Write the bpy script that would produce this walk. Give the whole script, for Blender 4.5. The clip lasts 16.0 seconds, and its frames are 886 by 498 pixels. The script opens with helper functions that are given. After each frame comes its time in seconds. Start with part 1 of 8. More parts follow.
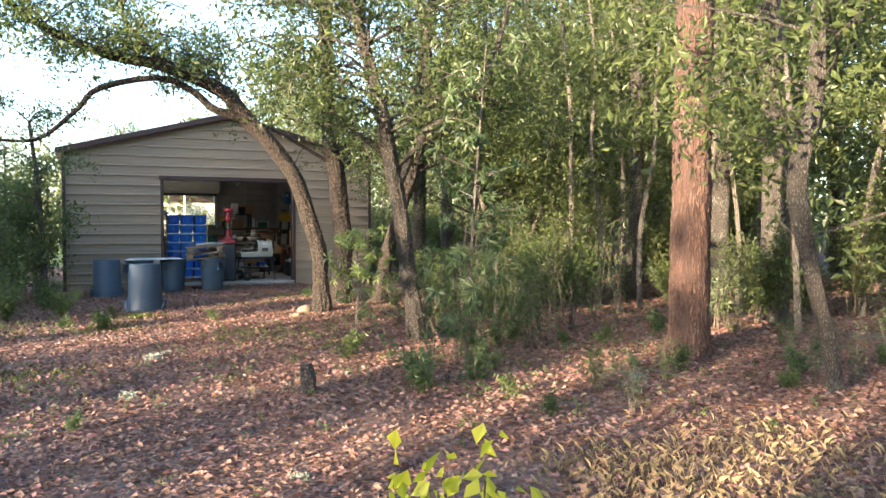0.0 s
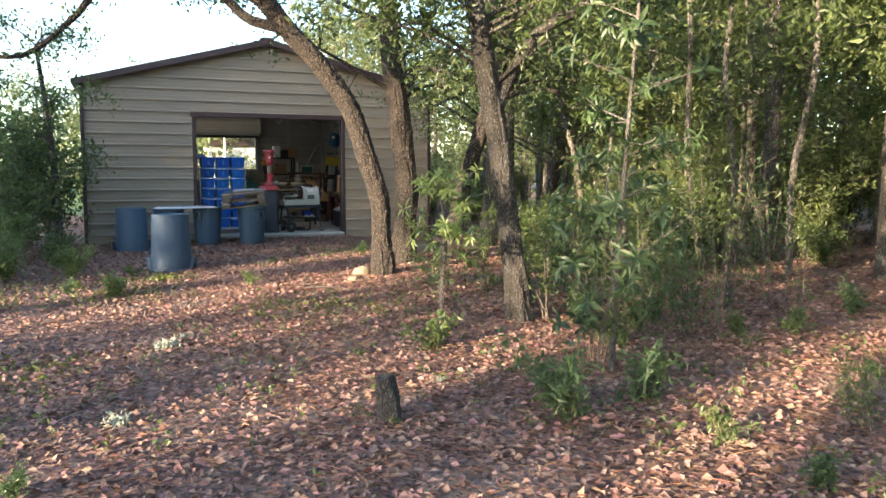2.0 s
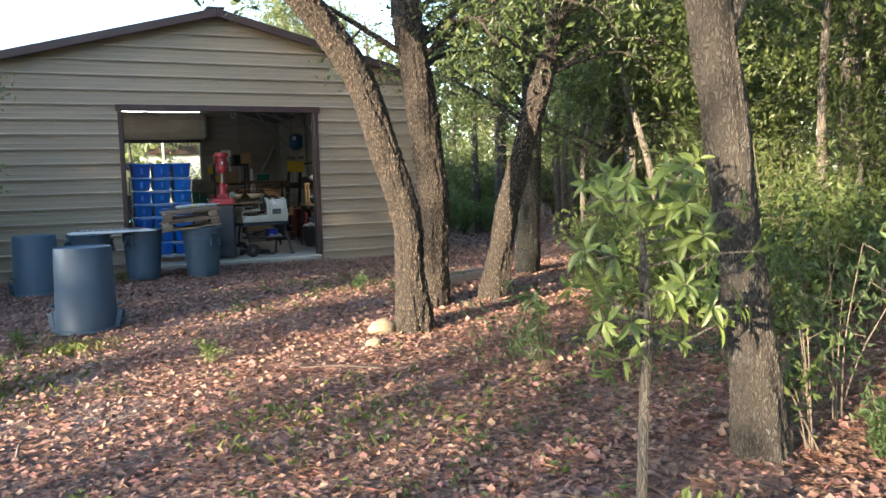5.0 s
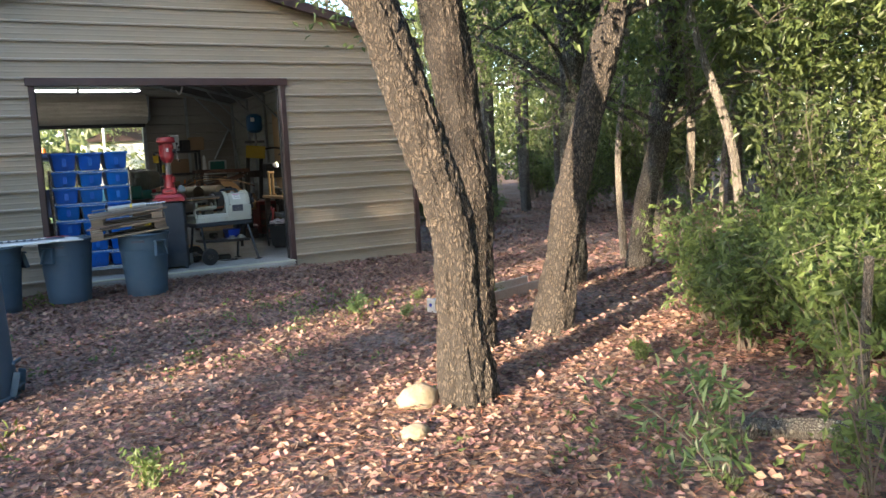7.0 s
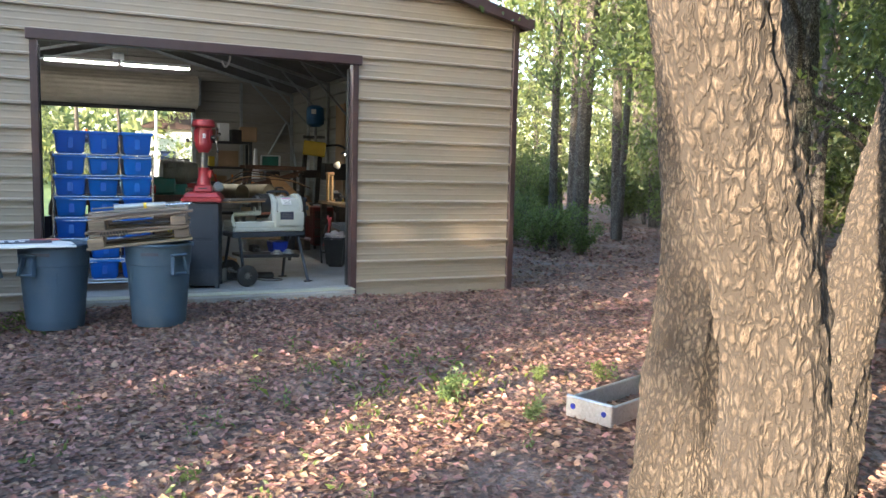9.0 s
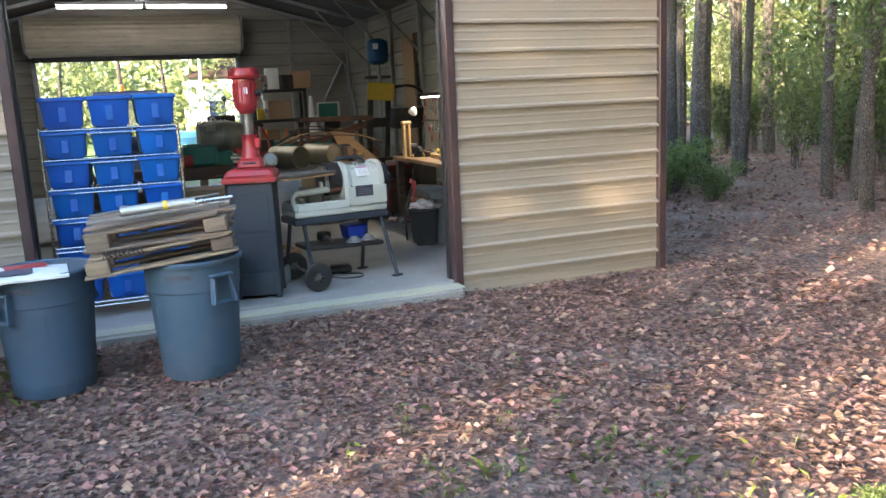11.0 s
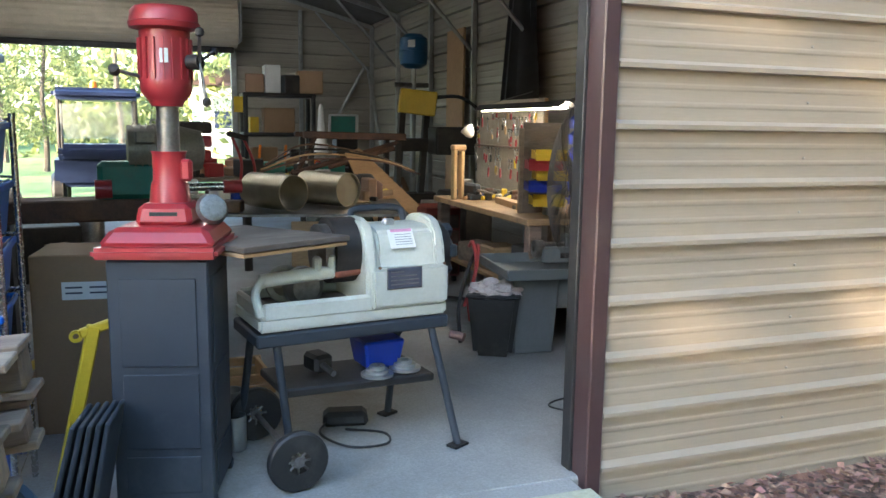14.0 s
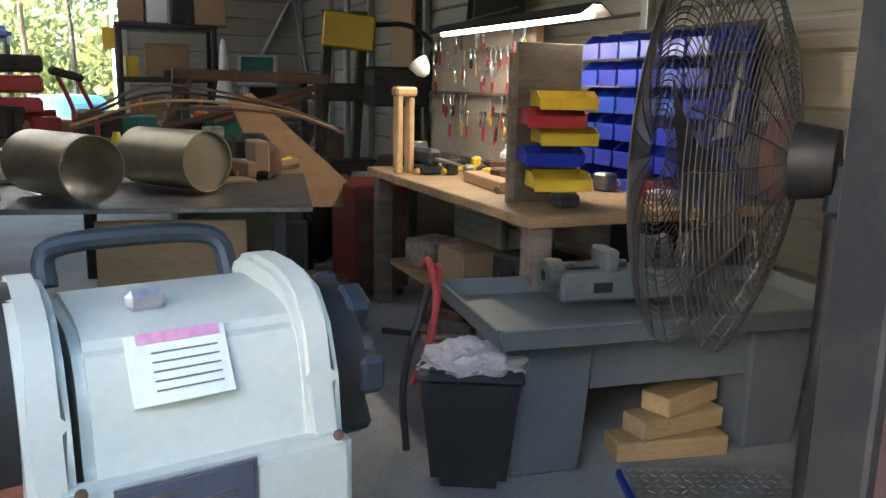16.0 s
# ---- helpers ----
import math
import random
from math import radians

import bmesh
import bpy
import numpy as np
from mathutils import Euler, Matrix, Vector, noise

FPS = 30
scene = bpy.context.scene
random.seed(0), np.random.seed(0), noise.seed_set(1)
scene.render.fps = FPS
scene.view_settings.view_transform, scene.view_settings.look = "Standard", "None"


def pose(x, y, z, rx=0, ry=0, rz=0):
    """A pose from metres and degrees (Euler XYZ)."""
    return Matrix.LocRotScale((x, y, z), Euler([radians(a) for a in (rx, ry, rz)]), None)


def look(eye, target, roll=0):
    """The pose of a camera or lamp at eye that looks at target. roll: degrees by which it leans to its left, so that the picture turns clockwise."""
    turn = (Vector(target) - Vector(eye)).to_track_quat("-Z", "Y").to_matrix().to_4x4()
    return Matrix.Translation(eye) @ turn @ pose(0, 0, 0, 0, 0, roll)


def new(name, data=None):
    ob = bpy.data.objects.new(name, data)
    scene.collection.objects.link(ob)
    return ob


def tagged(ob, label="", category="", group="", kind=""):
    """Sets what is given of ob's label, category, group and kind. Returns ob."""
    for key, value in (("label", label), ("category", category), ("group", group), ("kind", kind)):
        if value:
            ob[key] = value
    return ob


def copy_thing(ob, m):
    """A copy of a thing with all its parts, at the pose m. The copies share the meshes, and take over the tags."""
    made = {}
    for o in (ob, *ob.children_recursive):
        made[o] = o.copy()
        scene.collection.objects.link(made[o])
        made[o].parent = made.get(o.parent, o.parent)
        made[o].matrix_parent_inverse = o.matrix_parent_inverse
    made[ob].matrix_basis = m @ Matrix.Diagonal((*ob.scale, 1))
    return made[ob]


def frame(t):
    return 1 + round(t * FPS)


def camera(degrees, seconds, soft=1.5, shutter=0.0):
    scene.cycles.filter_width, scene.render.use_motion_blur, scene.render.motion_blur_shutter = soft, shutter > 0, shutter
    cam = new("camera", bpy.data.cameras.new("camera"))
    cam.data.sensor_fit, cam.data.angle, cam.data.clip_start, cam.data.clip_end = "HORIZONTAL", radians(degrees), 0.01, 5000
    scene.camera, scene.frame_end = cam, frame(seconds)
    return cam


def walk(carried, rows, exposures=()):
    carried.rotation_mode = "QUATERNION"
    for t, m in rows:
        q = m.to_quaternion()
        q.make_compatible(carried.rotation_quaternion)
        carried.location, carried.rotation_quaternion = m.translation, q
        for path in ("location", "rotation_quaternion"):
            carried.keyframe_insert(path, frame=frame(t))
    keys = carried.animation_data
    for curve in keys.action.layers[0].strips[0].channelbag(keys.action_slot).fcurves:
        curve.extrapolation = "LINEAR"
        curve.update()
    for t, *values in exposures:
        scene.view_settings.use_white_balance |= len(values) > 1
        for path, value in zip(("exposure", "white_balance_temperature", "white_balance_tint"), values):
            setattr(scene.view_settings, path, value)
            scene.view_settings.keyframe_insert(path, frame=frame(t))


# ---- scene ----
cam = camera(58.2, 16.0)
PATH = [
    (0, (1.747, -0.485, 1.315), (2.571, 1.337, 1.26), 0.0),
    (0.5, (1.896, 0.137, 1.285), (2.653, 1.987, 1.219), 0.6),
    (1, (2.025, 0.792, 1.251), (2.76, 2.643, 1.071), 0.2),
    (1.5, (2.151, 1.459, 1.257), (2.87, 3.311, 1.024), 0.0),
    (2, (2.21, 2.116, 1.255), (2.936, 3.971, 1.068), 0.1),
    (2.5, (2.358, 2.731, 1.266), (3.092, 4.587, 1.137), 0.2),
    (3, (2.393, 3.36, 1.253), (3.122, 5.219, 1.159), 0.1),
    (3.5, (2.478, 3.994, 1.229), (3.198, 5.857, 1.122), -0.0),
    (3.7, (2.501, 4.259, 1.24), (3.223, 6.12, 1.119), 0.8),
    (5.8, (2.797, 6.87, 1.248), (3.708, 8.641, 1.063), -2.7),
    (6, (2.859, 7.113, 1.253), (3.779, 8.881, 1.088), -2.6),
    (6.5, (2.991, 7.773, 1.279), (3.932, 9.53, 1.11), -2.8),
    (7, (3.124, 8.385, 1.314), (4.063, 10.136, 1.086), -2.9),
    (7.5, (3.299, 8.977, 1.349), (4.146, 10.786, 1.254), -2.9),
    (8, (3.446, 9.64, 1.329), (4.272, 11.459, 1.232), 0.0),
    (8.5, (3.678, 10.27, 1.322), (4.501, 12.089, 1.208), 0.9),
    (8.7, (3.732, 10.542, 1.305), (4.562, 12.356, 1.157), 1.2),
    (10.8, (4.203, 13.21, 1.458), (4.931, 15.037, 1.097), -2.2),
    (11, (4.228, 13.434, 1.471), (4.918, 15.274, 1.102), -2.7),
    (11.5, (4.313, 14.068, 1.48), (4.987, 15.932, 1.208), -2.8),
    (12, (4.462, 14.687, 1.472), (5.131, 16.556, 1.229), -2.8),
    (12.5, (4.533, 15.27, 1.441), (5.221, 17.13, 1.181), -1.4),
    (13, (4.685, 15.802, 1.409), (5.369, 17.661, 1.134), -1.0),
    (13.5, (4.817, 16.325, 1.377), (5.47, 18.188, 1.054), 0.5),
    (14, (5.014, 16.844, 1.373), (5.694, 18.7, 1.069), 0.8),
    (14.5, (5.256, 17.394, 1.324), (5.968, 19.231, 0.981), 0.4),
    (15, (5.444, 17.966, 1.328), (6.221, 19.78, 1.004), 0.4),
    (15.5, (5.721, 18.527, 1.273), (6.503, 20.33, 0.897), 0.7),
    (16, (5.925, 19.1, 1.232), (6.71, 20.9, 0.83), 1.1),
]
walk(cam, [(t, look(eye, target, roll)) for t, eye, target, roll in PATH], exposures=[(0.0, 2.45, 5850, 12), (3.5, 2.5, 5700, 8), (7.0, 2.65, 5600, 9), (8.5, 3.1, 5650, 10), (11.0, 3.7, 5750, 11), (13.5, 3.9, 5650, 9), (16.0, 3.9, 5600, 12)])

# ---- world, sun, exposure ----
SUN_YAW, SUN_ELEV = -66.0, 11.0
world = bpy.data.worlds.new("sky")
scene.world = world
world.use_nodes = True
_nt = world.node_tree
_sky = _nt.nodes.new("ShaderNodeTexSky")
_sky.sky_type = "NISHITA"
_sky.sun_disc = False
_sky.sun_elevation = radians(SUN_ELEV)
_sky.sun_rotation = radians(180 - SUN_YAW)
_sky.air_density, _sky.dust_density = 1.0, 1.4
_nt.links.new(_sky.outputs[0], _nt.nodes["Background"].inputs[0])
_nt.nodes["Background"].inputs[1].default_value = 0.15
_sun = bpy.data.lights.new("sun", "SUN")
_sun.energy, _sun.angle, _sun.color = 5.0, radians(0.6), (1.0, 0.74, 0.46)
sun = new("sun", _sun)
sun.matrix_world = look((math.sin(radians(SUN_YAW)) * 30, -math.cos(radians(SUN_YAW)) * 30, 8.0), (0, 0, 8.0 - 30 * math.tan(radians(SUN_ELEV))))


# ---- materials ----
def mk(name, c1, c2, rough=0.6, metal=0.0, scale=6.0, fine=70.0, bump=0.15, dirt=None, dirt_amt=0.35, rand=0.0, island=0.0, stretch=(1, 1, 1), rough2=None, coat=0.0, grain=0.26):
    """A surface of two mixed tones, fine grain, optional dirt patches and per-object variation."""
    m = bpy.data.materials.new(name)
    m.use_nodes = True
    nt = m.node_tree
    n, l = nt.nodes, nt.links
    b = n["Principled BSDF"]
    tc = n.new("ShaderNodeTexCoord")
    mp = n.new("ShaderNodeMapping")
    mp.inputs["Scale"].default_value = stretch
    l.new(tc.outputs["Object"], mp.inputs[0])

    def nz(sc, detail, rough_=0.6):
        q = n.new("ShaderNodeTexNoise")
        q.inputs["Scale"].default_value, q.inputs["Detail"].default_value, q.inputs["Roughness"].default_value = sc, detail, rough_
        l.new(mp.outputs[0], q.inputs["Vector"])
        return q

    def mix(fac, a, c, blend="MIX"):
        q = n.new("ShaderNodeMix")
        q.data_type, q.blend_type = "RGBA", blend
        for s, v in ((q.inputs[0], fac), (q.inputs[6], a), (q.inputs[7], c)):
            if isinstance(v, (int, float)):
                s.default_value = v
            elif isinstance(v, tuple):
                s.default_value = (*v, 1)
            else:
                l.new(v, s)
        return q.outputs[2]

    def ramp(src, lo, hi):
        q = n.new("ShaderNodeMapRange")
        q.inputs[1].default_value, q.inputs[2].default_value = lo, hi
        l.new(src, q.inputs[0])
        return q.outputs[0]

    big, small = nz(scale, 5), nz(fine, 6, 0.7)
    col = mix(ramp(big.outputs[0], 0.35, 0.65), c1, c2)
    g = n.new("ShaderNodeMapRange")
    g.inputs[1].default_value, g.inputs[2].default_value, g.inputs[3].default_value, g.inputs[4].default_value = 0.25, 0.75, 1 - grain, 1 + grain
    l.new(small.outputs[0], g.inputs[0])
    cc = n.new("ShaderNodeCombineColor")
    for i in range(3):
        l.new(g.outputs[0], cc.inputs[i])
    col = mix(1.0, col, cc.outputs[0], "MULTIPLY")
    if dirt:
        d = nz(scale * 0.6, 8, 0.75)
        dm = ramp(d.outputs[0], 0.5, 0.72)
        k = n.new("ShaderNodeMath")
        k.operation = "MULTIPLY"
        k.inputs[1].default_value = dirt_amt
        l.new(dm, k.inputs[0])
        col = mix(k.outputs[0], col, dirt)
    for amount, src in ((rand, "ShaderNodeObjectInfo"), (island, "ShaderNodeNewGeometry")):
        if amount:
            oi = n.new(src)
            out = oi.outputs["Random"] if src == "ShaderNodeObjectInfo" else oi.outputs["Random Per Island"]
            hs = n.new("ShaderNodeHueSaturation")
            r1 = n.new("ShaderNodeMapRange")
            r1.inputs[3].default_value, r1.inputs[4].default_value = 1 - amount, 1 + amount
            l.new(out, r1.inputs[0])
            l.new(r1.outputs[0], hs.inputs["Value"])
            r2 = n.new("ShaderNodeMapRange")
            r2.inputs[3].default_value, r2.inputs[4].default_value = 0.5 + amount * 0.05, 0.5 - amount * 0.05
            sn = n.new("ShaderNodeMath")
            sn.operation = "FRACT"
            ml = n.new("ShaderNodeMath")
            ml.operation = "MULTIPLY"
            ml.inputs[1].default_value = 7.31
            l.new(out, ml.inputs[0])
            l.new(ml.outputs[0], sn.inputs[0])
            l.new(sn.outputs[0], r2.inputs[0])
            l.new(r2.outputs[0], hs.inputs["Hue"])
            l.new(col, hs.inputs["Color"])
            col = hs.outputs[0]
    l.new(col, b.inputs["Base Color"])
    rr = n.new("ShaderNodeMapRange")
    rr.inputs[3].default_value, rr.inputs[4].default_value = max(rough - 0.1, 0.03), min((rough2 or rough + 0.12), 1)
    l.new(small.outputs[0], rr.inputs[0])
    l.new(rr.outputs[0], b.inputs["Roughness"])
    b.inputs["Metallic"].default_value = metal
    if coat:
        b.inputs["Coat Weight"].default_value = coat
    if bump:
        bp = n.new("ShaderNodeBump")
        bp.inputs["Strength"].default_value, bp.inputs["Distance"].default_value = bump, 0.01
        l.new(small.outputs[0], bp.inputs["Height"])
        l.new(bp.outputs[0], b.inputs["Normal"])
    return m


def leaf_mat(name, c, spread=0.35, trans=0.45):
    """Leaves: glossy above, letting light through, each its own tone."""
    m = bpy.data.materials.new(name)
    m.use_nodes = True
    n, l = m.node_tree.nodes, m.node_tree.links
    b, out = n["Principled BSDF"], n["Material Output"]
    geo, oi = n.new("ShaderNodeNewGeometry"), n.new("ShaderNodeObjectInfo")
    add = n.new("ShaderNodeMath")
    add.operation = "MULTIPLY_ADD"
    add.inputs[1].default_value = 0.65
    l.new(geo.outputs["Random Per Island"], add.inputs[0])
    sc = n.new("ShaderNodeMath")
    sc.operation = "MULTIPLY"
    sc.inputs[1].default_value = 0.35
    l.new(oi.outputs["Random"], sc.inputs[0])
    l.new(sc.outputs[0], add.inputs[2])
    cr = n.new("ShaderNodeValToRGB")
    e = cr.color_ramp.elements
    e[0].position, e[0].color = 0.0, (c[0] * (1 - spread), c[1] * (1 - spread), c[2] * (1 - spread), 1)
    e[1].position, e[1].color = 1.0, (min(c[0] * (1 + 2.2 * spread), 1), min(c[1] * (1 + 1.5 * spread), 1), c[2] * (1 + 0.6 * spread), 1)
    l.new(add.outputs[0], cr.inputs[0])
    l.new(cr.outputs[0], b.inputs["Base Color"])
    b.inputs["Roughness"].default_value = 0.42
    tr = n.new("ShaderNodeBsdfTranslucent")
    hs = n.new("ShaderNodeHueSaturation")
    hs.inputs["Value"].default_value, hs.inputs["Saturation"].default_value = 1.5, 1.05
    l.new(cr.outputs[0], hs.inputs["Color"])
    l.new(hs.outputs[0], tr.inputs[0])
    mx = n.new("ShaderNodeMixShader")
    mx.inputs[0].default_value = trans
    l.new(b.outputs[0], mx.inputs[1])
    l.new(tr.outputs[0], mx.inputs[2])
    l.new(mx.outputs[0], out.inputs[0])
    return m


def glow(name, c, power):
    m = bpy.data.materials.new(name)
    m.use_nodes = True
    b = m.node_tree.nodes["Principled BSDF"]
    b.inputs["Base Color"].default_value = (*c, 1)
    b.inputs["Emission Color"].default_value = (*c, 1)
    b.inputs["Emission Strength"].default_value = power
    return m


M_TAN = mk("tan_metal", (0.315, 0.265, 0.205), (0.28, 0.235, 0.18), 0.42, 0.0, 1.2, 45, 0.04, (0.36, 0.29, 0.21), 0.25, stretch=(0.25, 0.25, 3), grain=0.06)
M_INNER = mk("inner_metal", (0.33, 0.30, 0.245), (0.28, 0.255, 0.205), 0.4, 0.1, 1.2, 45, 0.04, (0.25, 0.20, 0.14), 0.3, stretch=(0.3, 0.3, 2), grain=0.06)
M_BROWN = mk("brown_trim", (0.060, 0.034, 0.034), (0.050, 0.029, 0.030), 0.38, 0.0, 3, 60, 0.05, (0.10, 0.08, 0.07), 0.4, grain=0.06)
M_ROOF = mk("roof_metal", (0.07, 0.045, 0.04), (0.06, 0.04, 0.035), 0.45, 0.2, 3, 60, 0.05, grain=0.06)
M_GALV = mk("galvanised", (0.42, 0.43, 0.42), (0.33, 0.34, 0.33), 0.42, 0.75, 9, 60, 0.06, (0.2, 0.17, 0.13), 0.3, grain=0.06)
M_SLAB = mk("concrete", (0.34, 0.335, 0.315), (0.26, 0.25, 0.23), 0.8, 0, 1.1, 90, 0.25, (0.17, 0.14, 0.105), 0.75)


def bark(name, ridge, crack, patch, cells, tall, patch_amt=0.5):
    """Furrowed bark: plates parted by dark cracks, longer than wide, with lichen patches."""
    m = bpy.data.materials.new(name)
    m.use_nodes = True
    n, l = m.node_tree.nodes, m.node_tree.links
    b = n["Principled BSDF"]
    tc, mp = n.new("ShaderNodeTexCoord"), n.new("ShaderNodeMapping")
    mp.inputs["Scale"].default_value = (1, 1, tall)
    l.new(tc.outputs["Object"], mp.inputs[0])
    wn = n.new("ShaderNodeTexNoise")
    wn.inputs["Scale"].default_value, wn.inputs["Detail"].default_value = cells * 0.6, 4
    l.new(mp.outputs[0], wn.inputs["Vector"])
    mixv = n.new("ShaderNodeMix")
    mixv.data_type, mixv.blend_type = "RGBA", "LINEAR_LIGHT"
    mixv.inputs[0].default_value = 1.3 / cells
    l.new(mp.outputs[0], mixv.inputs[6])
    l.new(wn.outputs["Color"], mixv.inputs[7])
    vo = n.new("ShaderNodeTexVoronoi")
    vo.feature = "DISTANCE_TO_EDGE"
    vo.inputs["Scale"].default_value = cells
    l.new(mixv.outputs[2], vo.inputs["Vector"])
    fn = n.new("ShaderNodeTexNoise")
    fn.inputs["Scale"].default_value, fn.inputs["Detail"].default_value, fn.inputs["Roughness"].default_value = cells * 3, 6, 0.7
    l.new(mp.outputs[0], fn.inputs["Vector"])
    edge = n.new("ShaderNodeMapRange")
    edge.inputs[1].default_value, edge.inputs[2].default_value = 0.05, 0.30
    l.new(vo.outputs["Distance"], edge.inputs[0])
    c1 = n.new("ShaderNodeMix")
    c1.data_type = "RGBA"
    c1.inputs[6].default_value, c1.inputs[7].default_value = (*crack, 1), (*ridge, 1)
    hm = n.new("ShaderNodeMath")
    hm.operation = "MULTIPLY"
    l.new(edge.outputs[0], hm.inputs[0])
    fr = n.new("ShaderNodeMapRange")
    fr.inputs[1].default_value, fr.inputs[2].default_value, fr.inputs[3].default_value = 0.32, 0.66, 0.22
    l.new(fn.outputs[0], fr.inputs[0])
    l.new(fr.outputs[0], hm.inputs[1])
    l.new(hm.outputs[0], c1.inputs[0])
    pn = n.new("ShaderNodeTexNoise")
    pn.inputs["Scale"].default_value, pn.inputs["Detail"].default_value = 3.5, 7
    l.new(tc.outputs["Object"], pn.inputs["Vector"])
    pr = n.new("ShaderNodeMapRange")
    pr.inputs[1].default_value, pr.inputs[2].default_value, pr.inputs[4].default_value = 0.54, 0.70, patch_amt
    l.new(pn.outputs[0], pr.inputs[0])
    pm = n.new("ShaderNodeMath")
    pm.operation = "MULTIPLY"
    l.new(pr.outputs[0], pm.inputs[0])
    l.new(edge.outputs[0], pm.inputs[1])
    c2 = n.new("ShaderNodeMix")
    c2.data_type = "RGBA"
    c2.inputs[7].default_value = (*patch, 1)
    l.new(c1.outputs[2], c2.inputs[6])
    l.new(pm.outputs[0], c2.inputs[0])
    l.new(c2.outputs[2], b.inputs["Base Color"])
    b.inputs["Roughness"].default_value = 0.93
    bp = n.new("ShaderNodeBump")
    bp.inputs["Strength"].default_value, bp.inputs["Distance"].default_value = 1.0, 0.03
    l.new(hm.outputs[0], bp.inputs["Height"])
    l.new(bp.outputs[0], b.inputs["Normal"])
    return m


M_BARK = bark("oak_bark", (0.265, 0.210, 0.160), (0.020, 0.016, 0.013), (0.30, 0.28, 0.23), 48, 0.38, 0.25)
M_DARKBARK = bark("mossy_oak_bark", (0.23, 0.225, 0.185), (0.022, 0.021, 0.018), (0.30, 0.34, 0.27), 58, 0.40, 0.7)
M_PINE = bark("pine_bark", (0.36, 0.20, 0.135), (0.075, 0.045, 0.036), (0.46, 0.32, 0.25), 30, 0.16, 0.7)
M_GREYBARK = bark("grey_bark", (0.32, 0.285, 0.235), (0.05, 0.042, 0.035), (0.46, 0.46, 0.39), 56, 0.36, 0.7)
M_PALEBARK = bark("pale_bark", (0.40, 0.36, 0.29), (0.14, 0.12, 0.10), (0.54, 0.52, 0.45), 40, 0.3, 0.8)
M_TWIG = mk("twig", (0.16, 0.13, 0.10), (0.09, 0.075, 0.06), 0.9, 0, 20, 80, 0.3, rand=0.3)
M_LITTER = mk("leaf_litter", (0.265, 0.148, 0.108), (0.17, 0.104, 0.084), 0.85, 0, 3.0, 30, 0.3, (0.36, 0.25, 0.19), 0.5, island=0.6)
M_NEEDLE = mk("pine_needles", (0.34, 0.155, 0.075), (0.26, 0.12, 0.065), 0.75, 0, 3.0, 40, 0.1, island=0.45)
M_DRYGRASS = mk("dry_grass", (0.27, 0.20, 0.105), (0.20, 0.155, 0.085), 0.7, 0, 3.0, 40, 0.1, island=0.4)
L_OAK = leaf_mat("oak_leaf", (0.068, 0.106, 0.042), 0.5, 0.45)
L_WOOD = leaf_mat("wood_leaf", (0.078, 0.118, 0.052), 0.6, 0.5)
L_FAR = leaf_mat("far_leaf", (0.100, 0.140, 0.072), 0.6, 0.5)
L_BUSH = leaf_mat("bush_leaf", (0.080, 0.128, 0.050), 0.55, 0.45)
L_LAUREL = leaf_mat("laurel_leaf", (0.070, 0.122, 0.058), 0.5, 0.4)
L_YELLOW = leaf_mat("yellow_leaf", (0.40, 0.44, 0.05), 0.25, 0.5)
L_GRASS = leaf_mat("grass_blade", (0.12, 0.17, 0.045), 0.4, 0.4)
M_MOSS = mk("lichen_grey", (0.34, 0.36, 0.30), (0.26, 0.29, 0.22), 0.95, 0, 14, 60, 1.0, rand=0.2)


# ---- mesh helpers ----
def mesh_from(name, verts, faces, material, smooth=False):
    me = bpy.data.meshes.new(name)
    me.from_pydata([tuple(v) for v in verts], [], [tuple(f) for f in faces])
    if material:
        me.materials.append(material)
    if smooth:
        me.polygons.foreach_set("use_smooth", [True] * len(me.polygons))
    me.update()
    return me


def done(bm, name, material, smooth=False):
    me = bpy.data.meshes.new(name)
    bmesh.ops.recalc_face_normals(bm, faces=bm.faces)
    bm.to_mesh(me)
    bm.free()
    if material:
        me.materials.append(material)
    if smooth:
        me.polygons.foreach_set("use_smooth", [True] * len(me.polygons))
        me.set_sharp_from_angle(angle=radians(35))
    return me


def thing(name, m, label, category, group="", kind=""):
    ob = new(name)
    ob.empty_display_size = 0.1
    ob.matrix_world = m
    return tagged(ob, label, category, group, kind)


def part(name, bm, material, parent, label="", smooth=False):
    me = bm if isinstance(bm, bpy.types.Mesh) else done(bm, name, material, smooth)
    ob = new(name, me)
    ob.parent = parent
    return tagged(ob, label)


def single(name, bm, material, m, label, category, group="", kind="", smooth=False):
    me = bm if isinstance(bm, bpy.types.Mesh) else done(bm, name, material, smooth)
    ob = new(name, me)
    ob.matrix_world = m
    return tagged(ob, label, category, group, kind)


I4 = Matrix.Identity(4)


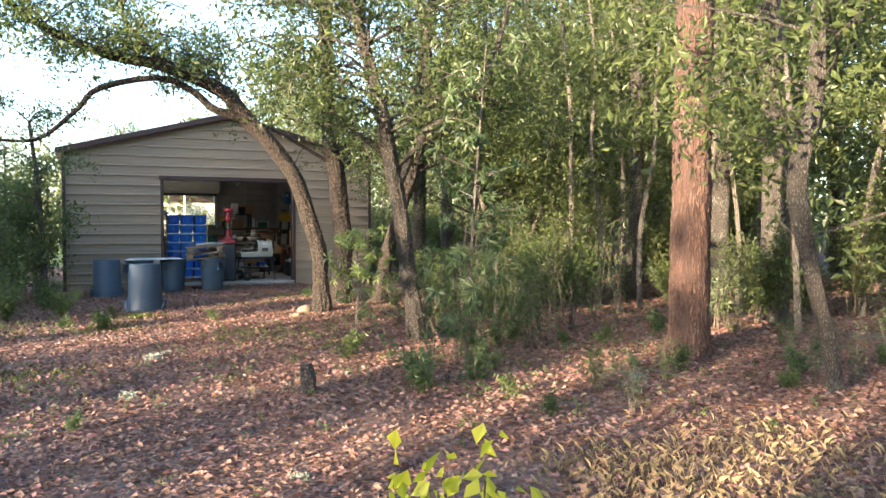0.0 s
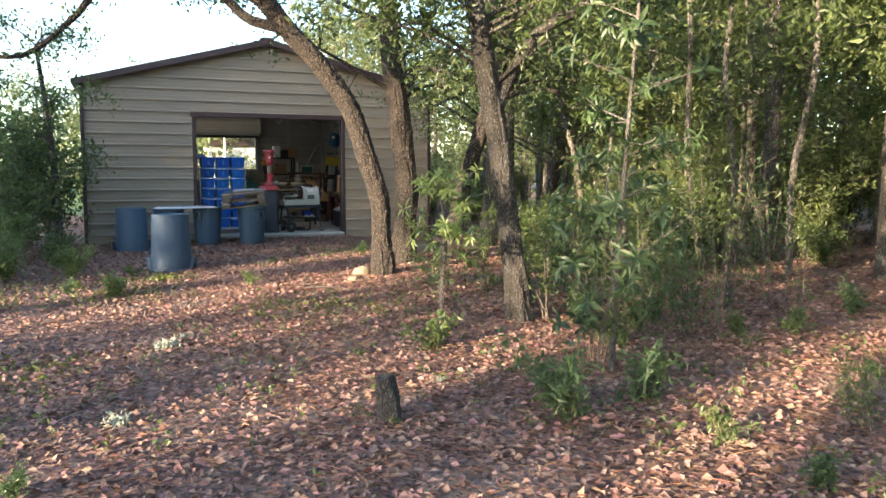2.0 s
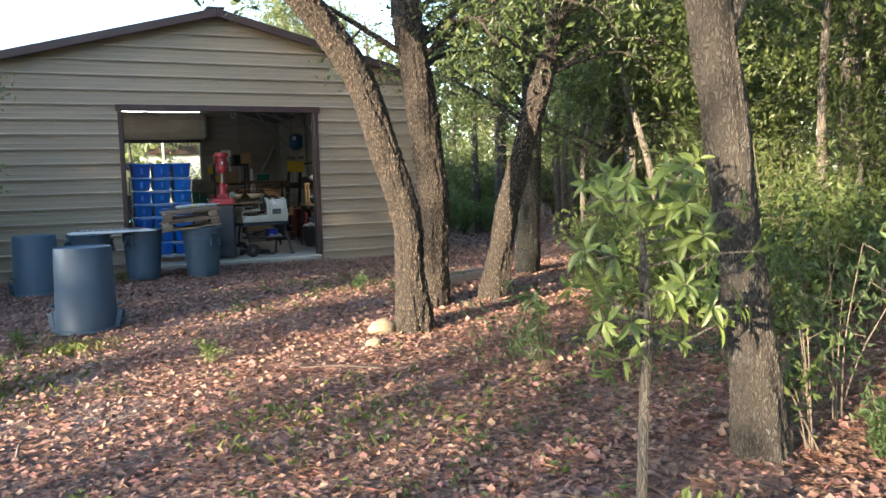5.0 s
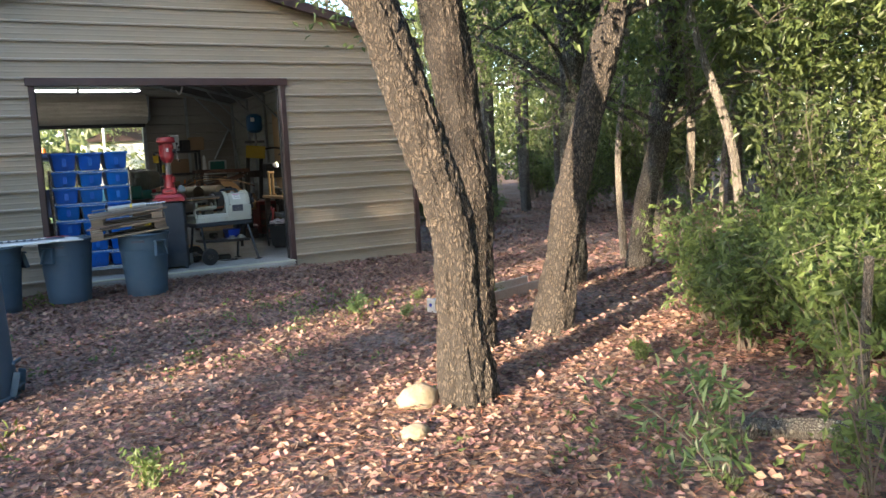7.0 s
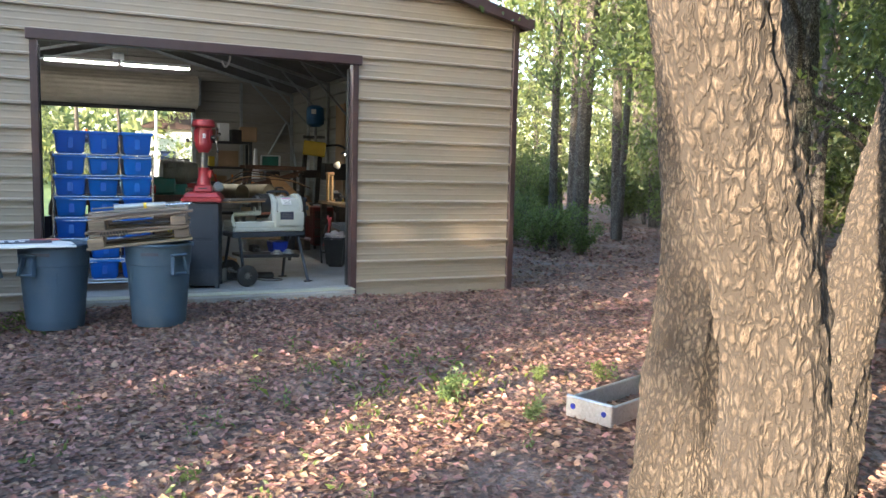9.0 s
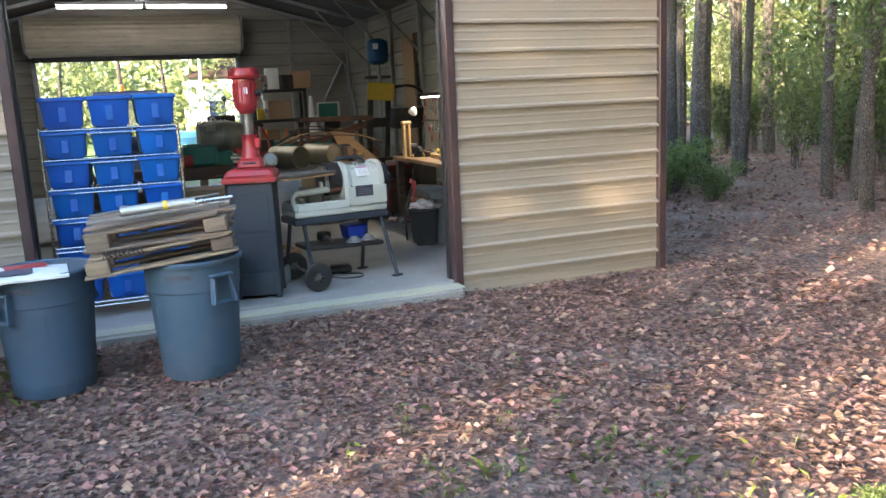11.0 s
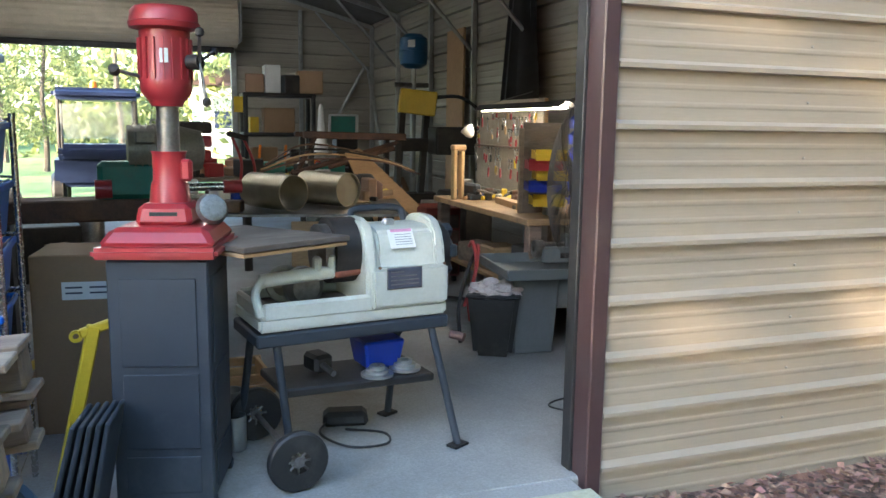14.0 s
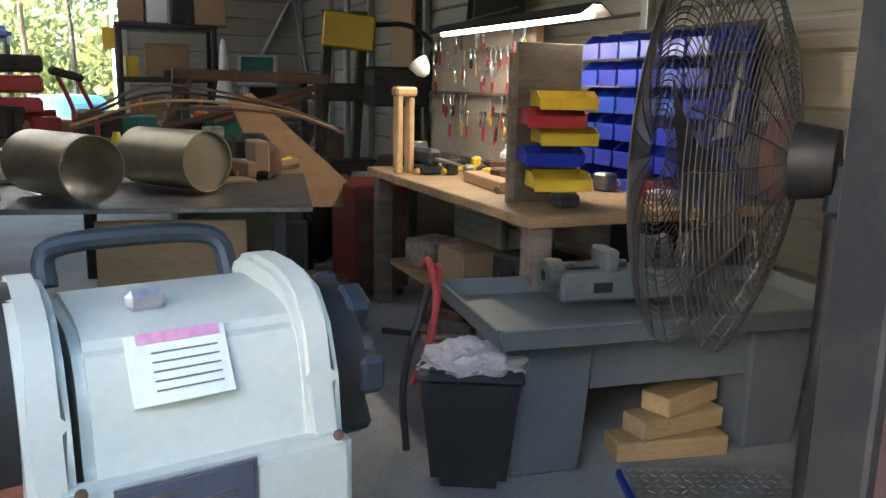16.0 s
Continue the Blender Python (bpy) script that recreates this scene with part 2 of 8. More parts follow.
def box(size, at=(0, 0, 0), rot=(0, 0, 0), bevel=0.0, bm=None, taper=1.0, seg=1):
    """A bevelled box of that size with its centre at a place; taper narrows its foot."""
    bm = bm or bmesh.new()
    g = bmesh.ops.create_cube(bm, size=1.0)
    vs = g["verts"]
    for v in vs:
        k = taper if v.co.z < 0 else 1.0
        v.co = Vector((v.co.x * size[0] * k, v.co.y * size[1] * k, v.co.z * size[2]))
    if bevel:
        es = list({e for v in vs for e in v.link_edges})
        r = bmesh.ops.bevel(bm, geom=es, offset=bevel, segments=seg, affect="EDGES", clamp_overlap=True)
        vs = list({v for f in r["faces"] for v in f.verts} | {v for v in vs if v.is_valid})
    bmesh.ops.transform(bm, matrix=pose(*at, *rot), verts=vs)
    return bm


def lathe(profile, seg=24, m=None, bm=None):
    """A turned solid: profile is radius, height from foot to top."""
    bm = bm or bmesh.new()
    m = m or I4
    rings = []
    for r, z in profile:
        rings.append([bm.verts.new(m @ Vector((r * math.cos(2 * math.pi * i / seg), r * math.sin(2 * math.pi * i / seg), z))) for i in range(seg)] if r > 1e-5 else [bm.verts.new(m @ Vector((0, 0, z)))])
    for a, b in zip(rings, rings[1:]):
        for i in range(seg):
            j = (i + 1) % seg
            q = [a[i % len(a)], a[j % len(a)], b[j % len(b)], b[i % len(b)]]
            q = list(dict.fromkeys(q))
            if len(q) > 2:
                bm.faces.new(q)
    return bm


def rod(p, q, r, seg=10, bm=None, r2=None):
    """A closed round bar from p to q."""
    p, q = Vector(p), Vector(q)
    d = q - p
    m = Matrix.Translation(p) @ d.to_track_quat("Z", "Y").to_matrix().to_4x4()
    r2 = r if r2 is None else r2
    return lathe([(0, 0), (r, 0), (r2, d.length), (0, d.length)], seg, m, bm)


def smooth_path(pts, n):
    """n points on a gentle curve through pts (Catmull-Rom)."""
    p = [Vector(a) for a in pts]
    p = [p[0] * 2 - p[1]] + p + [p[-1] * 2 - p[-2]]
    out = []
    for i in range(n):
        u = i / (n - 1) * (len(p) - 3)
        k = min(int(u), len(p) - 4)
        t = u - k
        a, b, c, d = p[k:k + 4]
        out.append(0.5 * ((2 * b) + (c - a) * t + (2 * a - 5 * b + 4 * c - d) * t * t + (3 * b - a - 3 * c + d) * t ** 3))
    return out


def hose(pts, r, n=30, seg=8, bm=None, r_end=None, lumpy=0.0, ridges=0.0, plates=0.0):
    """A pipe, cable, limb or trunk along a curve; plates raises bark plates of that depth between furrows."""
    bm = bm or bmesh.new()
    path = smooth_path(pts, n)
    rings, up = [], Vector((0.31, 0.92, 0.2)).normalized()
    for i, c in enumerate(path):
        d = (path[min(i + 1, n - 1)] - path[max(i - 1, 0)]).normalized()
        x = up.cross(d).normalized()
        y = d.cross(x)
        u = i / (n - 1)
        if isinstance(r, (list, tuple)):
            k = u * (len(r) - 1)
            j = min(int(k), len(r) - 2)
            rad = r[j] + (r[j + 1] - r[j]) * (k - j)
        else:
            rad = r + ((r_end if r_end is not None else r) - r) * u
        ring = []
        for s in range(seg):
            a = 2 * math.pi * s / seg
            k = rad
            if lumpy:
                w = Vector((math.cos(a) * 1.6, math.sin(a) * 1.6, 0)) + c * 1.7
                k *= 1 + lumpy * noise.noise(w) + ridges * noise.noise(Vector((math.cos(a) * 7, math.sin(a) * 7, 0)) + c * 5.0)
            q = c + (x * math.cos(a) + y * math.sin(a)) * k
            if plates:
                w = q + noise.noise_vector(q * 9.0) * 0.02
                d = noise.voronoi(Vector((w.x * 27, w.y * 27, w.z * 11)))[0]
                q += (q - c).normalized() * plates * (min((d[1] - d[0]) * 2.4, 1.0) - 0.6)
            ring.append(bm.verts.new(q))
        rings.append(ring)
    for a, b in zip(rings, rings[1:]):
        for s in range(seg):
            t = (s + 1) % seg
            bm.faces.new((a[s], a[t], b[t], b[s]))
    bm.faces.new(rings[0][::-1])
    bm.faces.new(rings[-1])
    return bm


def prism(outline, depth, m=None, bm=None):
    """A flat outline (x, z) pushed back by depth along y."""
    bm = bm or bmesh.new()
    m = m or I4
    a = [bm.verts.new(m @ Vector((x, 0, z))) for x, z in outline]
    b = [bm.verts.new(m @ Vector((x, depth, z))) for x, z in outline]
    bm.faces.new(a)
    bm.faces.new(b[::-1])
    for i in range(len(a)):
        j = (i + 1) % len(a)
        bm.faces.new((a[j], a[i], b[i], b[j]))
    return bm


def leaf_cloud(centres, per, spread, size, seed, narrow=0.42, flat=0.0, fold=0.15):
    """Many single leaves, each a folded blade of four corners, strewn about the centres."""
    rng = np.random.default_rng(seed)
    c = np.repeat(np.asarray(centres, float), per, axis=0)
    n = len(c)
    off = rng.normal(size=(n, 3))
    off /= np.linalg.norm(off, axis=1)[:, None] + 1e-9
    off *= (rng.random(n) ** 0.5)[:, None] * np.asarray(spread)
    c = c + off
    d = rng.normal(size=(n, 3))
    d[:, 2] = d[:, 2] * (1 - flat) - 0.35 * (1 - flat)
    d /= np.linalg.norm(d, axis=1)[:, None]
    w = np.cross(d, rng.normal(size=(n, 3)) * [1 - flat, 1 - flat, 1] + [0, 0, flat * 2])
    w /= np.linalg.norm(w, axis=1)[:, None] + 1e-9
    up = np.cross(w, d)
    s = (size * (0.6 + 0.8 * rng.random(n)))[:, None]
    v = np.stack([c - d * s * 0.5, c + w * s * narrow * 0.5 + up * s * fold - d * s * 0.06, c + d * s * 0.5, c - w * s * narrow * 0.5 + up * s * fold * 0.6 - d * s * 0.06], axis=1).reshape(-1, 3)
    f = np.arange(n * 4).reshape(-1, 4)
    return v, f


def ground_z(x, y):
    k = min(max((y - 14.0) / 4.0, 0), 1)
    k = k * k * (3 - 2 * k)
    a = -0.12 + 0.035 * min(max(x - 4.5, -3.0), 4.0)
    z = a * (1 - k) - 0.165 * k
    if 3.2 < x < 6.9 and 18.3 < y < 19.7:
        z += 0.06 * min(1, (y - 18.3) / 0.7, (x - 3.2) / 0.3, (6.9 - x) / 0.3)
    near = 0 if (1.0 < x < 9.2 and y > 18.4 and y < 31.5) else 1
    return z + near * 0.02 * noise.noise(Vector((x * 0.7, y * 0.7, 0)))


# ---- ground ----
def make_ground():
    xs = [-400, -150, -60, -30, -18] + [-12 + 0.5 * i for i in range(73)] + [28, 36, 50, 90, 180, 400]
    ys = [-400, -150, -60, -30, -16] + [-10 + 0.5 * i for i in range(95)] + [40, 48, 60, 90, 180, 400]
    v = [(x, y, ground_z(x, y)) for y in ys for x in xs]
    w = len(xs)
    f = [(j * w + i, j * w + i + 1, (j + 1) * w + i + 1, (j + 1) * w + i) for j in range(len(ys) - 1) for i in range(w - 1)]
    m = bpy.data.materials.new("forest_floor")
    m.use_nodes = True
    n, l = m.node_tree.nodes, m.node_tree.links
    b = n["Principled BSDF"]
    tc = n.new("ShaderNodeTexCoord")

    def nz(sc, det, rough=0.65):
        q = n.new("ShaderNodeTexNoise")
        q.inputs["Scale"].default_value, q.inputs["Detail"].default_value, q.inputs["Roughness"].default_value = sc, det, rough
        l.new(tc.outputs["Object"], q.inputs["Vector"])
        return q.outputs[0]

    vor = n.new("ShaderNodeTexVoronoi")
    vor.inputs["Scale"].default_value = 34
    l.new(tc.outputs["Object"], vor.inputs["Vector"])
    cr = n.new("ShaderNodeValToRGB")
    cr.color_ramp.interpolation = "CONSTANT"
    e = cr.color_ramp.elements
    tones = [(0.0, (0.17, 0.09, 0.066)), (0.2, (0.115, 0.068, 0.055)), (0.4, (0.23, 0.125, 0.088)), (0.6, (0.065, 0.042, 0.035)), (0.8, (0.29, 0.185, 0.14))]
    e[0].position, e[0].color = 0.0, (*tones[0][1], 1)
    e[1].position, e[1].color = tones[1][0], (*tones[1][1], 1)
    for p, c in tones[2:]:
        e.new(p).color = (*c, 1)
    sep = n.new("ShaderNodeSeparateColor")
    l.new(vor.outputs["Color"], sep.inputs[0])
    l.new(sep.outputs[0], cr.inputs[0])

    def mixc(fac, a, c, mode="MIX"):
        q = n.new("ShaderNodeMix")
        q.data_type, q.blend_type = "RGBA", mode
        l.new(fac, q.inputs[0])
        for s, val in ((q.inputs[6], a), (q.inputs[7], c)):
            if isinstance(val, tuple):
                s.default_value = (*val, 1)
            else:
                l.new(val, s)
        return q.outputs[2]

    def rng_(src, lo, hi, top=1.0):
        q = n.new("ShaderNodeMapRange")
        q.inputs[1].default_value, q.inputs[2].default_value, q.inputs[4].default_value = lo, hi, top
        l.new(src, q.inputs[0])
        return q.outputs[0]

    fine = nz(90, 5)
    soil = mixc(rng_(nz(30, 6), 0.3, 0.7), (0.17, 0.125, 0.105), (0.30, 0.25, 0.225))
    col = mixc(rng_(nz(0.9, 5), 0.50, 0.64, 0.75), cr.outputs[0], soil)
    # the lawn beyond the garage
    xyz = n.new("ShaderNodeSeparateXYZ")
    l.new(tc.outputs["Object"], xyz.inputs[0])
    wob = n.new("ShaderNodeMath")
    wob.operation = "MULTIPLY_ADD"
    wob.inputs[1].default_value = -3.0
    l.new(nz(0.6, 3), wob.inputs[0])
    l.new(xyz.outputs[0], wob.inputs[2])
    lawn = rng_(wob.outputs[0], -1.5, -3.5)
    far = rng_(xyz.outputs[1], 14.0, 19.0)
    both = n.new("ShaderNodeMath")
    both.operation = "MULTIPLY"
    l.new(lawn, both.inputs[0])
    l.new(far, both.inputs[1])
    behind = n.new("ShaderNodeMath")
    behind.operation = "MULTIPLY"
    l.new(rng_(xyz.outputs[1], 31.0, 34.0), behind.inputs[0])
    l.new(rng_(xyz.outputs[0], 11.0, 8.5), behind.inputs[1])
    mxm = n.new("ShaderNodeMath")
    mxm.operation = "MAXIMUM"
    l.new(both.outputs[0], mxm.inputs[0])
    l.new(behind.outputs[0], mxm.inputs[1])
    col = mixc(mxm.outputs[0], col, mixc(fine, (0.10, 0.16, 0.04), (0.20, 0.28, 0.09)))
    l.new(col, b.inputs["Base Color"])
    b.inputs["Roughness"].default_value = 0.9
    bp = n.new("ShaderNodeBump")
    bp.inputs["Strength"].default_value, bp.inputs["Distance"].default_value = 0.7, 0.03
    ad = n.new("ShaderNodeMath")
    l.new(vor.outputs["Distance"], ad.inputs[0])
    l.new(fine, ad.inputs[1])
    l.new(ad.outputs[0], bp.inputs["Height"])
    l.new(bp.outputs[0], b.inputs["Normal"])
    me = mesh_from("ground", v, f, m, True)
    return tagged(new("ground", me), "flat ground strewn with brown leaf litter, sandy soil and pine needles", "ground", "", "structure")


make_ground()

# ---- garage ----
X0, X1, Y0, Y1 = 1.37, 8.63, 19.5, 30.5
EAVE, PEAK, SILL = 3.08, 4.02, -0.26
XM = (X0 + X1) / 2
DX0, DX1, DTOP = 3.50, 6.60, 2.40
RX0, RX1, RTOP = 2.62, 6.30, 2.54
FLOOR = -0.03


def rib_depths(z0, z1):
    """Heights and depths of the sheet's profile between two heights: a rib every 9 inches, two small swages between."""
    out = []
    k = math.floor((z0 - 0.015) / 0.2286) - 1
    while 0.015 + k * 0.2286 < z1 + 0.3:
        c = 0.015 + k * 0.2286
        for dz, d in ((-0.015, 0.0), (-0.012, 0.034), (0.006, 0.034), (0.022, 0.0), (0.070, 0.0), (0.078, 0.003), (0.088, 0.003), (0.096, 0.0), (0.140, 0.0), (0.148, 0.003), (0.158, 0.003), (0.166, 0.0)):
            out.append((c + dz, d))
        k += 1
    ins = [(z, d) for z, d in out if z0 < z < z1]

    def at(z):
        for (a, da), (b, db) in zip(out, out[1:]):
            if a <= z <= b:
                return da + (db - da) * (z - a) / max(b - a, 1e-6)
        return 0.0
    return [(z0, at(z0))] + ins + [(z1, at(z1))]


def ribbed(lo, hi, z0, z1, place, thick=0.012):
    """One sheet between lo(z) and hi(z); place(u, z, d) puts it in the world, d outwards. Double skinned."""
    v, f = [], []
    prof = [(z, d) for z, d in rib_depths(z0, z1) if hi(z) - lo(z) > 0.01]
    for side in (0, 1):
        base = len(v)
        for z, d in prof:
            v.append(place(lo(z), z, d - side * thick))
            v.append(place(hi(z), z, d - side * thick))
        for i in range(len(prof) - 1):
            q = (base + 2 * i, base + 2 * i + 1, base + 2 * i + 3, base + 2 * i + 2)
            f.append(q if not side else q[::-1])
    m = len(prof)
    for i in range(m - 1):
        for c in (0, 1):
            f.append((2 * i + c, 2 * i + 2 + c, 2 * m + 2 * i + 2 + c, 2 * m + 2 * i + c))
    for i in (0, m - 1):
        f.append((2 * i, 2 * i + 1, 2 * m + 2 * i + 1, 2 * m + 2 * i))
    return v, f


def two_tone(name, v, f, count_outer):
    me = mesh_from(name, v, f, M_TAN)
    me.materials.append(M_INNER)
    return me


def add_wall(name, label, spans, place, top):
    """A sheet-metal wall: spans are (lo, hi, z0, z1), cut into courses four ribs high."""
    w = tagged(new(name), label, "wall", "", "structure")
    for lo, hi, z0, z1 in spans:
        z = z0
        while z < z1 - 0.02:
            zt = min(-0.10 + 0.9144 * (math.floor((z + 0.10) / 0.9144 + 1e-6) + 1), z1)
            fl, fh = (lo if callable(lo) else lambda q, c=lo: c), (hi if callable(hi) else lambda q, c=hi: c)
            v, f = ribbed(fl, fh, z, zt, place)
            n = len(v) // 4
            if n > 1:
                me = mesh_from("sheet", v, f, M_TAN)
                me.materials.append(M_INNER)
                idx = [0] * len(f)
                for i in range(n - 1, 2 * (n - 1)):
                    idx[i] = 1
                me.polygons.foreach_set("material_index", idx)
                part("sheet", me, None, w)
            z = zt
    return w


SLOPE = (PEAK - EAVE) / (XM - X0)


def gl(z):
    return max(X0, XM - (PEAK - z) / SLOPE)


def gr(z):
    return min(X1, XM + (PEAK - z) / SLOPE)


add_wall("wall_front", "tan ribbed sheet-metal gable wall with brown trim", [(X0, DX0 - 0.068, SILL, DTOP + 0.11), (DX1 + 0.068, X1, SILL, DTOP + 0.11), (gl, gr, DTOP + 0.11, PEAK - 0.02)], lambda u, z, d: (u, Y0 - d, z), PEAK)
add_wall("wall_rear", "ribbed sheet-metal rear wall, bare inside", [(X0, RX0, SILL, RTOP), (RX1, X1, SILL, RTOP), (gl, gr, RTOP, PEAK - 0.02)], lambda u, z, d: (u, Y1 + d, z), PEAK)
add_wall("wall_west", "ribbed sheet-metal side wall", [(Y0, Y1, SILL, EAVE)], lambda u, z, d: (X0 - d, u, z), EAVE)
add_wall("wall_east", "ribbed sheet-metal side wall", [(Y0, Y1, SILL, EAVE)], lambda u, z, d: (X1 + d, u, z), EAVE)

# floor slab with a worn yellow-stained edge
slab = box((X1 - X0 - 0.06, Y1 - Y0 - 0.06, 0.3), (XM, (Y0 + Y1) / 2, FLOOR - 0.15), bevel=0.01)
box((DX1 - DX0 - 0.04, 0.36, 0.3), ((DX0 + DX1) / 2, Y0 - 0.09, FLOOR - 0.154), bevel=0.02, bm=slab)
single("floor", slab, M_SLAB, I4, "dusty grey concrete slab with a rough front edge", "floor", "", "structure")
yl = mk("yellow_stain", (0.44, 0.43, 0.29), (0.38, 0.37, 0.31), 0.85, 0, 2.5, 40, 0.2, (0.36, 0.35, 0.31), 0.9)
single("threshold_strip", box((DX1 - DX0 - 0.02, 0.17, 0.012), ((DX0 + DX1) / 2, Y0 - 0.17, FLOOR), bevel=0.004), yl, I4, "faded yellow painted strip along the slab edge", "floor marking", "", "structure")


def roof_side(name, sgn):
    ov, fr = 0.16, 0.17
    r = tagged(new(name), "low-pitched brown sheet-metal roof", "roof", "", "structure")
    run = (XM - X0) + ov
    ny = 36
    v, f = [], []
    steps = []
    y = Y0 - fr
    L = Y1 + fr - y
    for k in range(int(L / 0.2286) + 1):
        c = y + k * 0.2286
        steps += [(c, 0.0), (c + 0.01, 0.02), (c + 0.03, 0.02), (c + 0.04, 0.0)]
    steps.append((Y1 + fr, 0.0))
    for lay in (0.0, -0.02):
        for yy, d in steps:
            v.append((XM, yy, PEAK + 0.03 + d + lay))
            v.append((XM + sgn * run, yy, PEAK + 0.03 - SLOPE * run + d + lay))
    n = len(steps)
    for lay in (0, 1):
        for i in range(n - 1):
            a = lay * 2 * n + 2 * i
            f.append((a, a + 1, a + 3, a + 2))
    me = mesh_from("roof_sheet", v, f, M_ROOF)
    part("roof_sheet", me, None, r)
    ang = math.degrees(math.atan(SLOPE)) * sgn
    ln = run / math.cos(math.atan(SLOPE))
    mid = (XM + sgn * run / 2, PEAK + 0.03 - SLOPE * run / 2)
    for yy in (Y0 - fr - 0.012, Y1 + fr + 0.012):
        part("fascia", box((ln, 0.03, 0.13), (mid[0], yy, mid[1] - 0.035), (0, ang, 0), 0.006), M_BROWN, r)
    part("soffit", box((ln, fr - 0.03, 0.012), (mid[0], Y0 - fr / 2 + 0.004, mid[1] - 0.065), (0, ang, 0), 0.002), M_BROWN, r)
    part("eave_trim", box((0.03, L, 0.10), (XM + sgn * (run + 0.01), (Y0 + Y1) / 2, PEAK + 0.01 - SLOPE * run), (0, 0, 0), 0.005), M_BROWN, r)
    return r


roof_side("roof_west", -1)
roof_side("roof_east", 1)
single("ridge_cap", box((0.30, Y1 - Y0 + 0.36, 0.03), (XM, (Y0 + Y1) / 2, PEAK + 0.075), bevel=0.012), M_GALV, I4, "pale metal ridge cap along the roof", "ridge cap", "", "structure")
# ceiling skin under the sheets
cb = bmesh.new()
for s in (-1, 1):
    q = [cb.verts.new(p) for p in ((XM, Y0 + 0.02, PEAK - 0.03), (XM, Y1 - 0.02, PEAK - 0.03), (XM + s * (XM - X0 - 0.02), Y1 - 0.02, EAVE - 0.02), (XM + s * (XM - X0 - 0.02), Y0 + 0.02, EAVE - 0.02))]
    cb.faces.new(q)
M_UNDER = mk("roof_underside", (0.16, 0.15, 0.14), (0.12, 0.11, 0.10), 0.7, 0.2, 2, 40, 0.1)
single("ceiling", cb, M_UNDER, I4, "dull grey underside of the sheet-metal roof", "ceiling", "", "structure")

# corner and door trims
trim = tagged(new("trim_front"), "dark brown folded-metal corner and door trim", "trim", "", "structure")
for x in (X0 - 0.012, X1 + 0.012):
    part("corner_trim", box((0.075, 0.085, EAVE - SILL - 0.04), (x, Y0 - 0.008, (EAVE + SILL) / 2), bevel=0.006), M_BROWN, trim)
for x, s in ((DX0, -1), (DX1, 1)):
    part("jamb", box((0.07, 0.12, DTOP - SILL + 0.06), (x + s * 0.035, Y0 + 0.034, (DTOP + SILL) / 2 + 0.02), bevel=0.006), M_BROWN, trim)
part("header", box((DX1 - DX0 + 0.20, 0.14, 0.10), ((DX0 + DX1) / 2, Y0 + 0.015, DTOP + 0.085), bevel=0.006), M_BROWN, trim)
part("rear_jamb", box((0.09, 0.12, RTOP - SILL), (RX0 - 0.03, Y1 - 0.02, (RTOP + SILL) / 2), bevel=0.006), M_GALV, trim, "galvanised rear door post")
part("rear_jamb", box((0.09, 0.12, RTOP - SILL), (RX1 + 0.03, Y1 - 0.02, (RTOP + SILL) / 2), bevel=0.006), M_GALV, trim, "galvanised rear door post")
M_BLACK = mk("black_rubber", (0.012, 0.012, 0.013), (0.018, 0.018, 0.018), 0.55, 0, 8, 80, 0.1, (0.09, 0.08, 0.07), 0.4)
for x in (DX0 + 0.02, DX1 - 0.02):
    part("door_guide", box((0.03, 0.07, DTOP - FLOOR), (x + (0.02 if x > 5 else -0.02), Y0 + 0.12, (DTOP + FLOOR) / 2), bevel=0.004), M_BLACK, trim, "black door guide rail")
# screws along the sheets
M_SCREW = mk("screw", (0.35, 0.33, 0.30), (0.25, 0.23, 0.2), 0.4, 0.6, 30, 90, 0.05)
sb = bmesh.new()
for x in (7.6, 2.4, 5.0):
    for k in range(0, 17):
        z = 0.12 + 0.2286 * k
        if gl(z) < x < gr(z) - 0.1 and not (DX0 < x < DX1 and z < DTOP + 0.1) and z < PEAK - 0.25:
            lathe([(0, 0), (0.006, 0), (0.006, 0.004), (0, 0.006)], 6, pose(x, Y0 - 0.001, z, 90), sb)
part("screws", sb, M_SCREW, trim, "small steel sheet screws")["kind"] = "stuff"

# steel frame inside
fr_ = tagged(new("frame"), "galvanised square-tube steel frame of the garage", "frame", "", "structure")
for yy in [Y0 + 0.06 + i * 1.52 for i in range(8)]:
    yy = min(yy, Y1 - 0.08)
    for x in (X0 + 0.05, X1 - 0.05):
        part("post", box((0.06, 0.06, EAVE - FLOOR - 0.05), (x, yy, (EAVE + FLOOR) / 2 - 0.03), bevel=0.005), M_GALV, fr_)
    for s in (-1, 1):
        ln = (XM - X0 - 0.08) / math.cos(math.atan(SLOPE))
        part("rafter", box((ln, 0.06, 0.06), (XM + s * (XM - X0 - 0.08) / 2, yy, (PEAK + EAVE) / 2 - 0.085), (0, s * math.degrees(math.atan(SLOPE)), 0), 0.005), M_GALV, fr_)
        a, b = (XM + s * (XM - X0 - 0.08), yy, 2.25), (XM + s * (XM - X0 - 1.0), yy, EAVE + 0.12)
        part("knee_brace", rod(a, b, 0.022, 6), M_GALV, fr_)
for x in (7.42, 2.2):
    part("post", box((0.06, 0.06, EAVE + 0.2), (x, Y1 - 0.06, EAVE / 2 + 0.06), bevel=0.005), M_GALV, fr_)
part("brace", rod((8.5, Y1 - 0.1, 2.35), (7.75, Y1 - 0.1, 1.0), 0.03, 6), M_GALV, fr_)
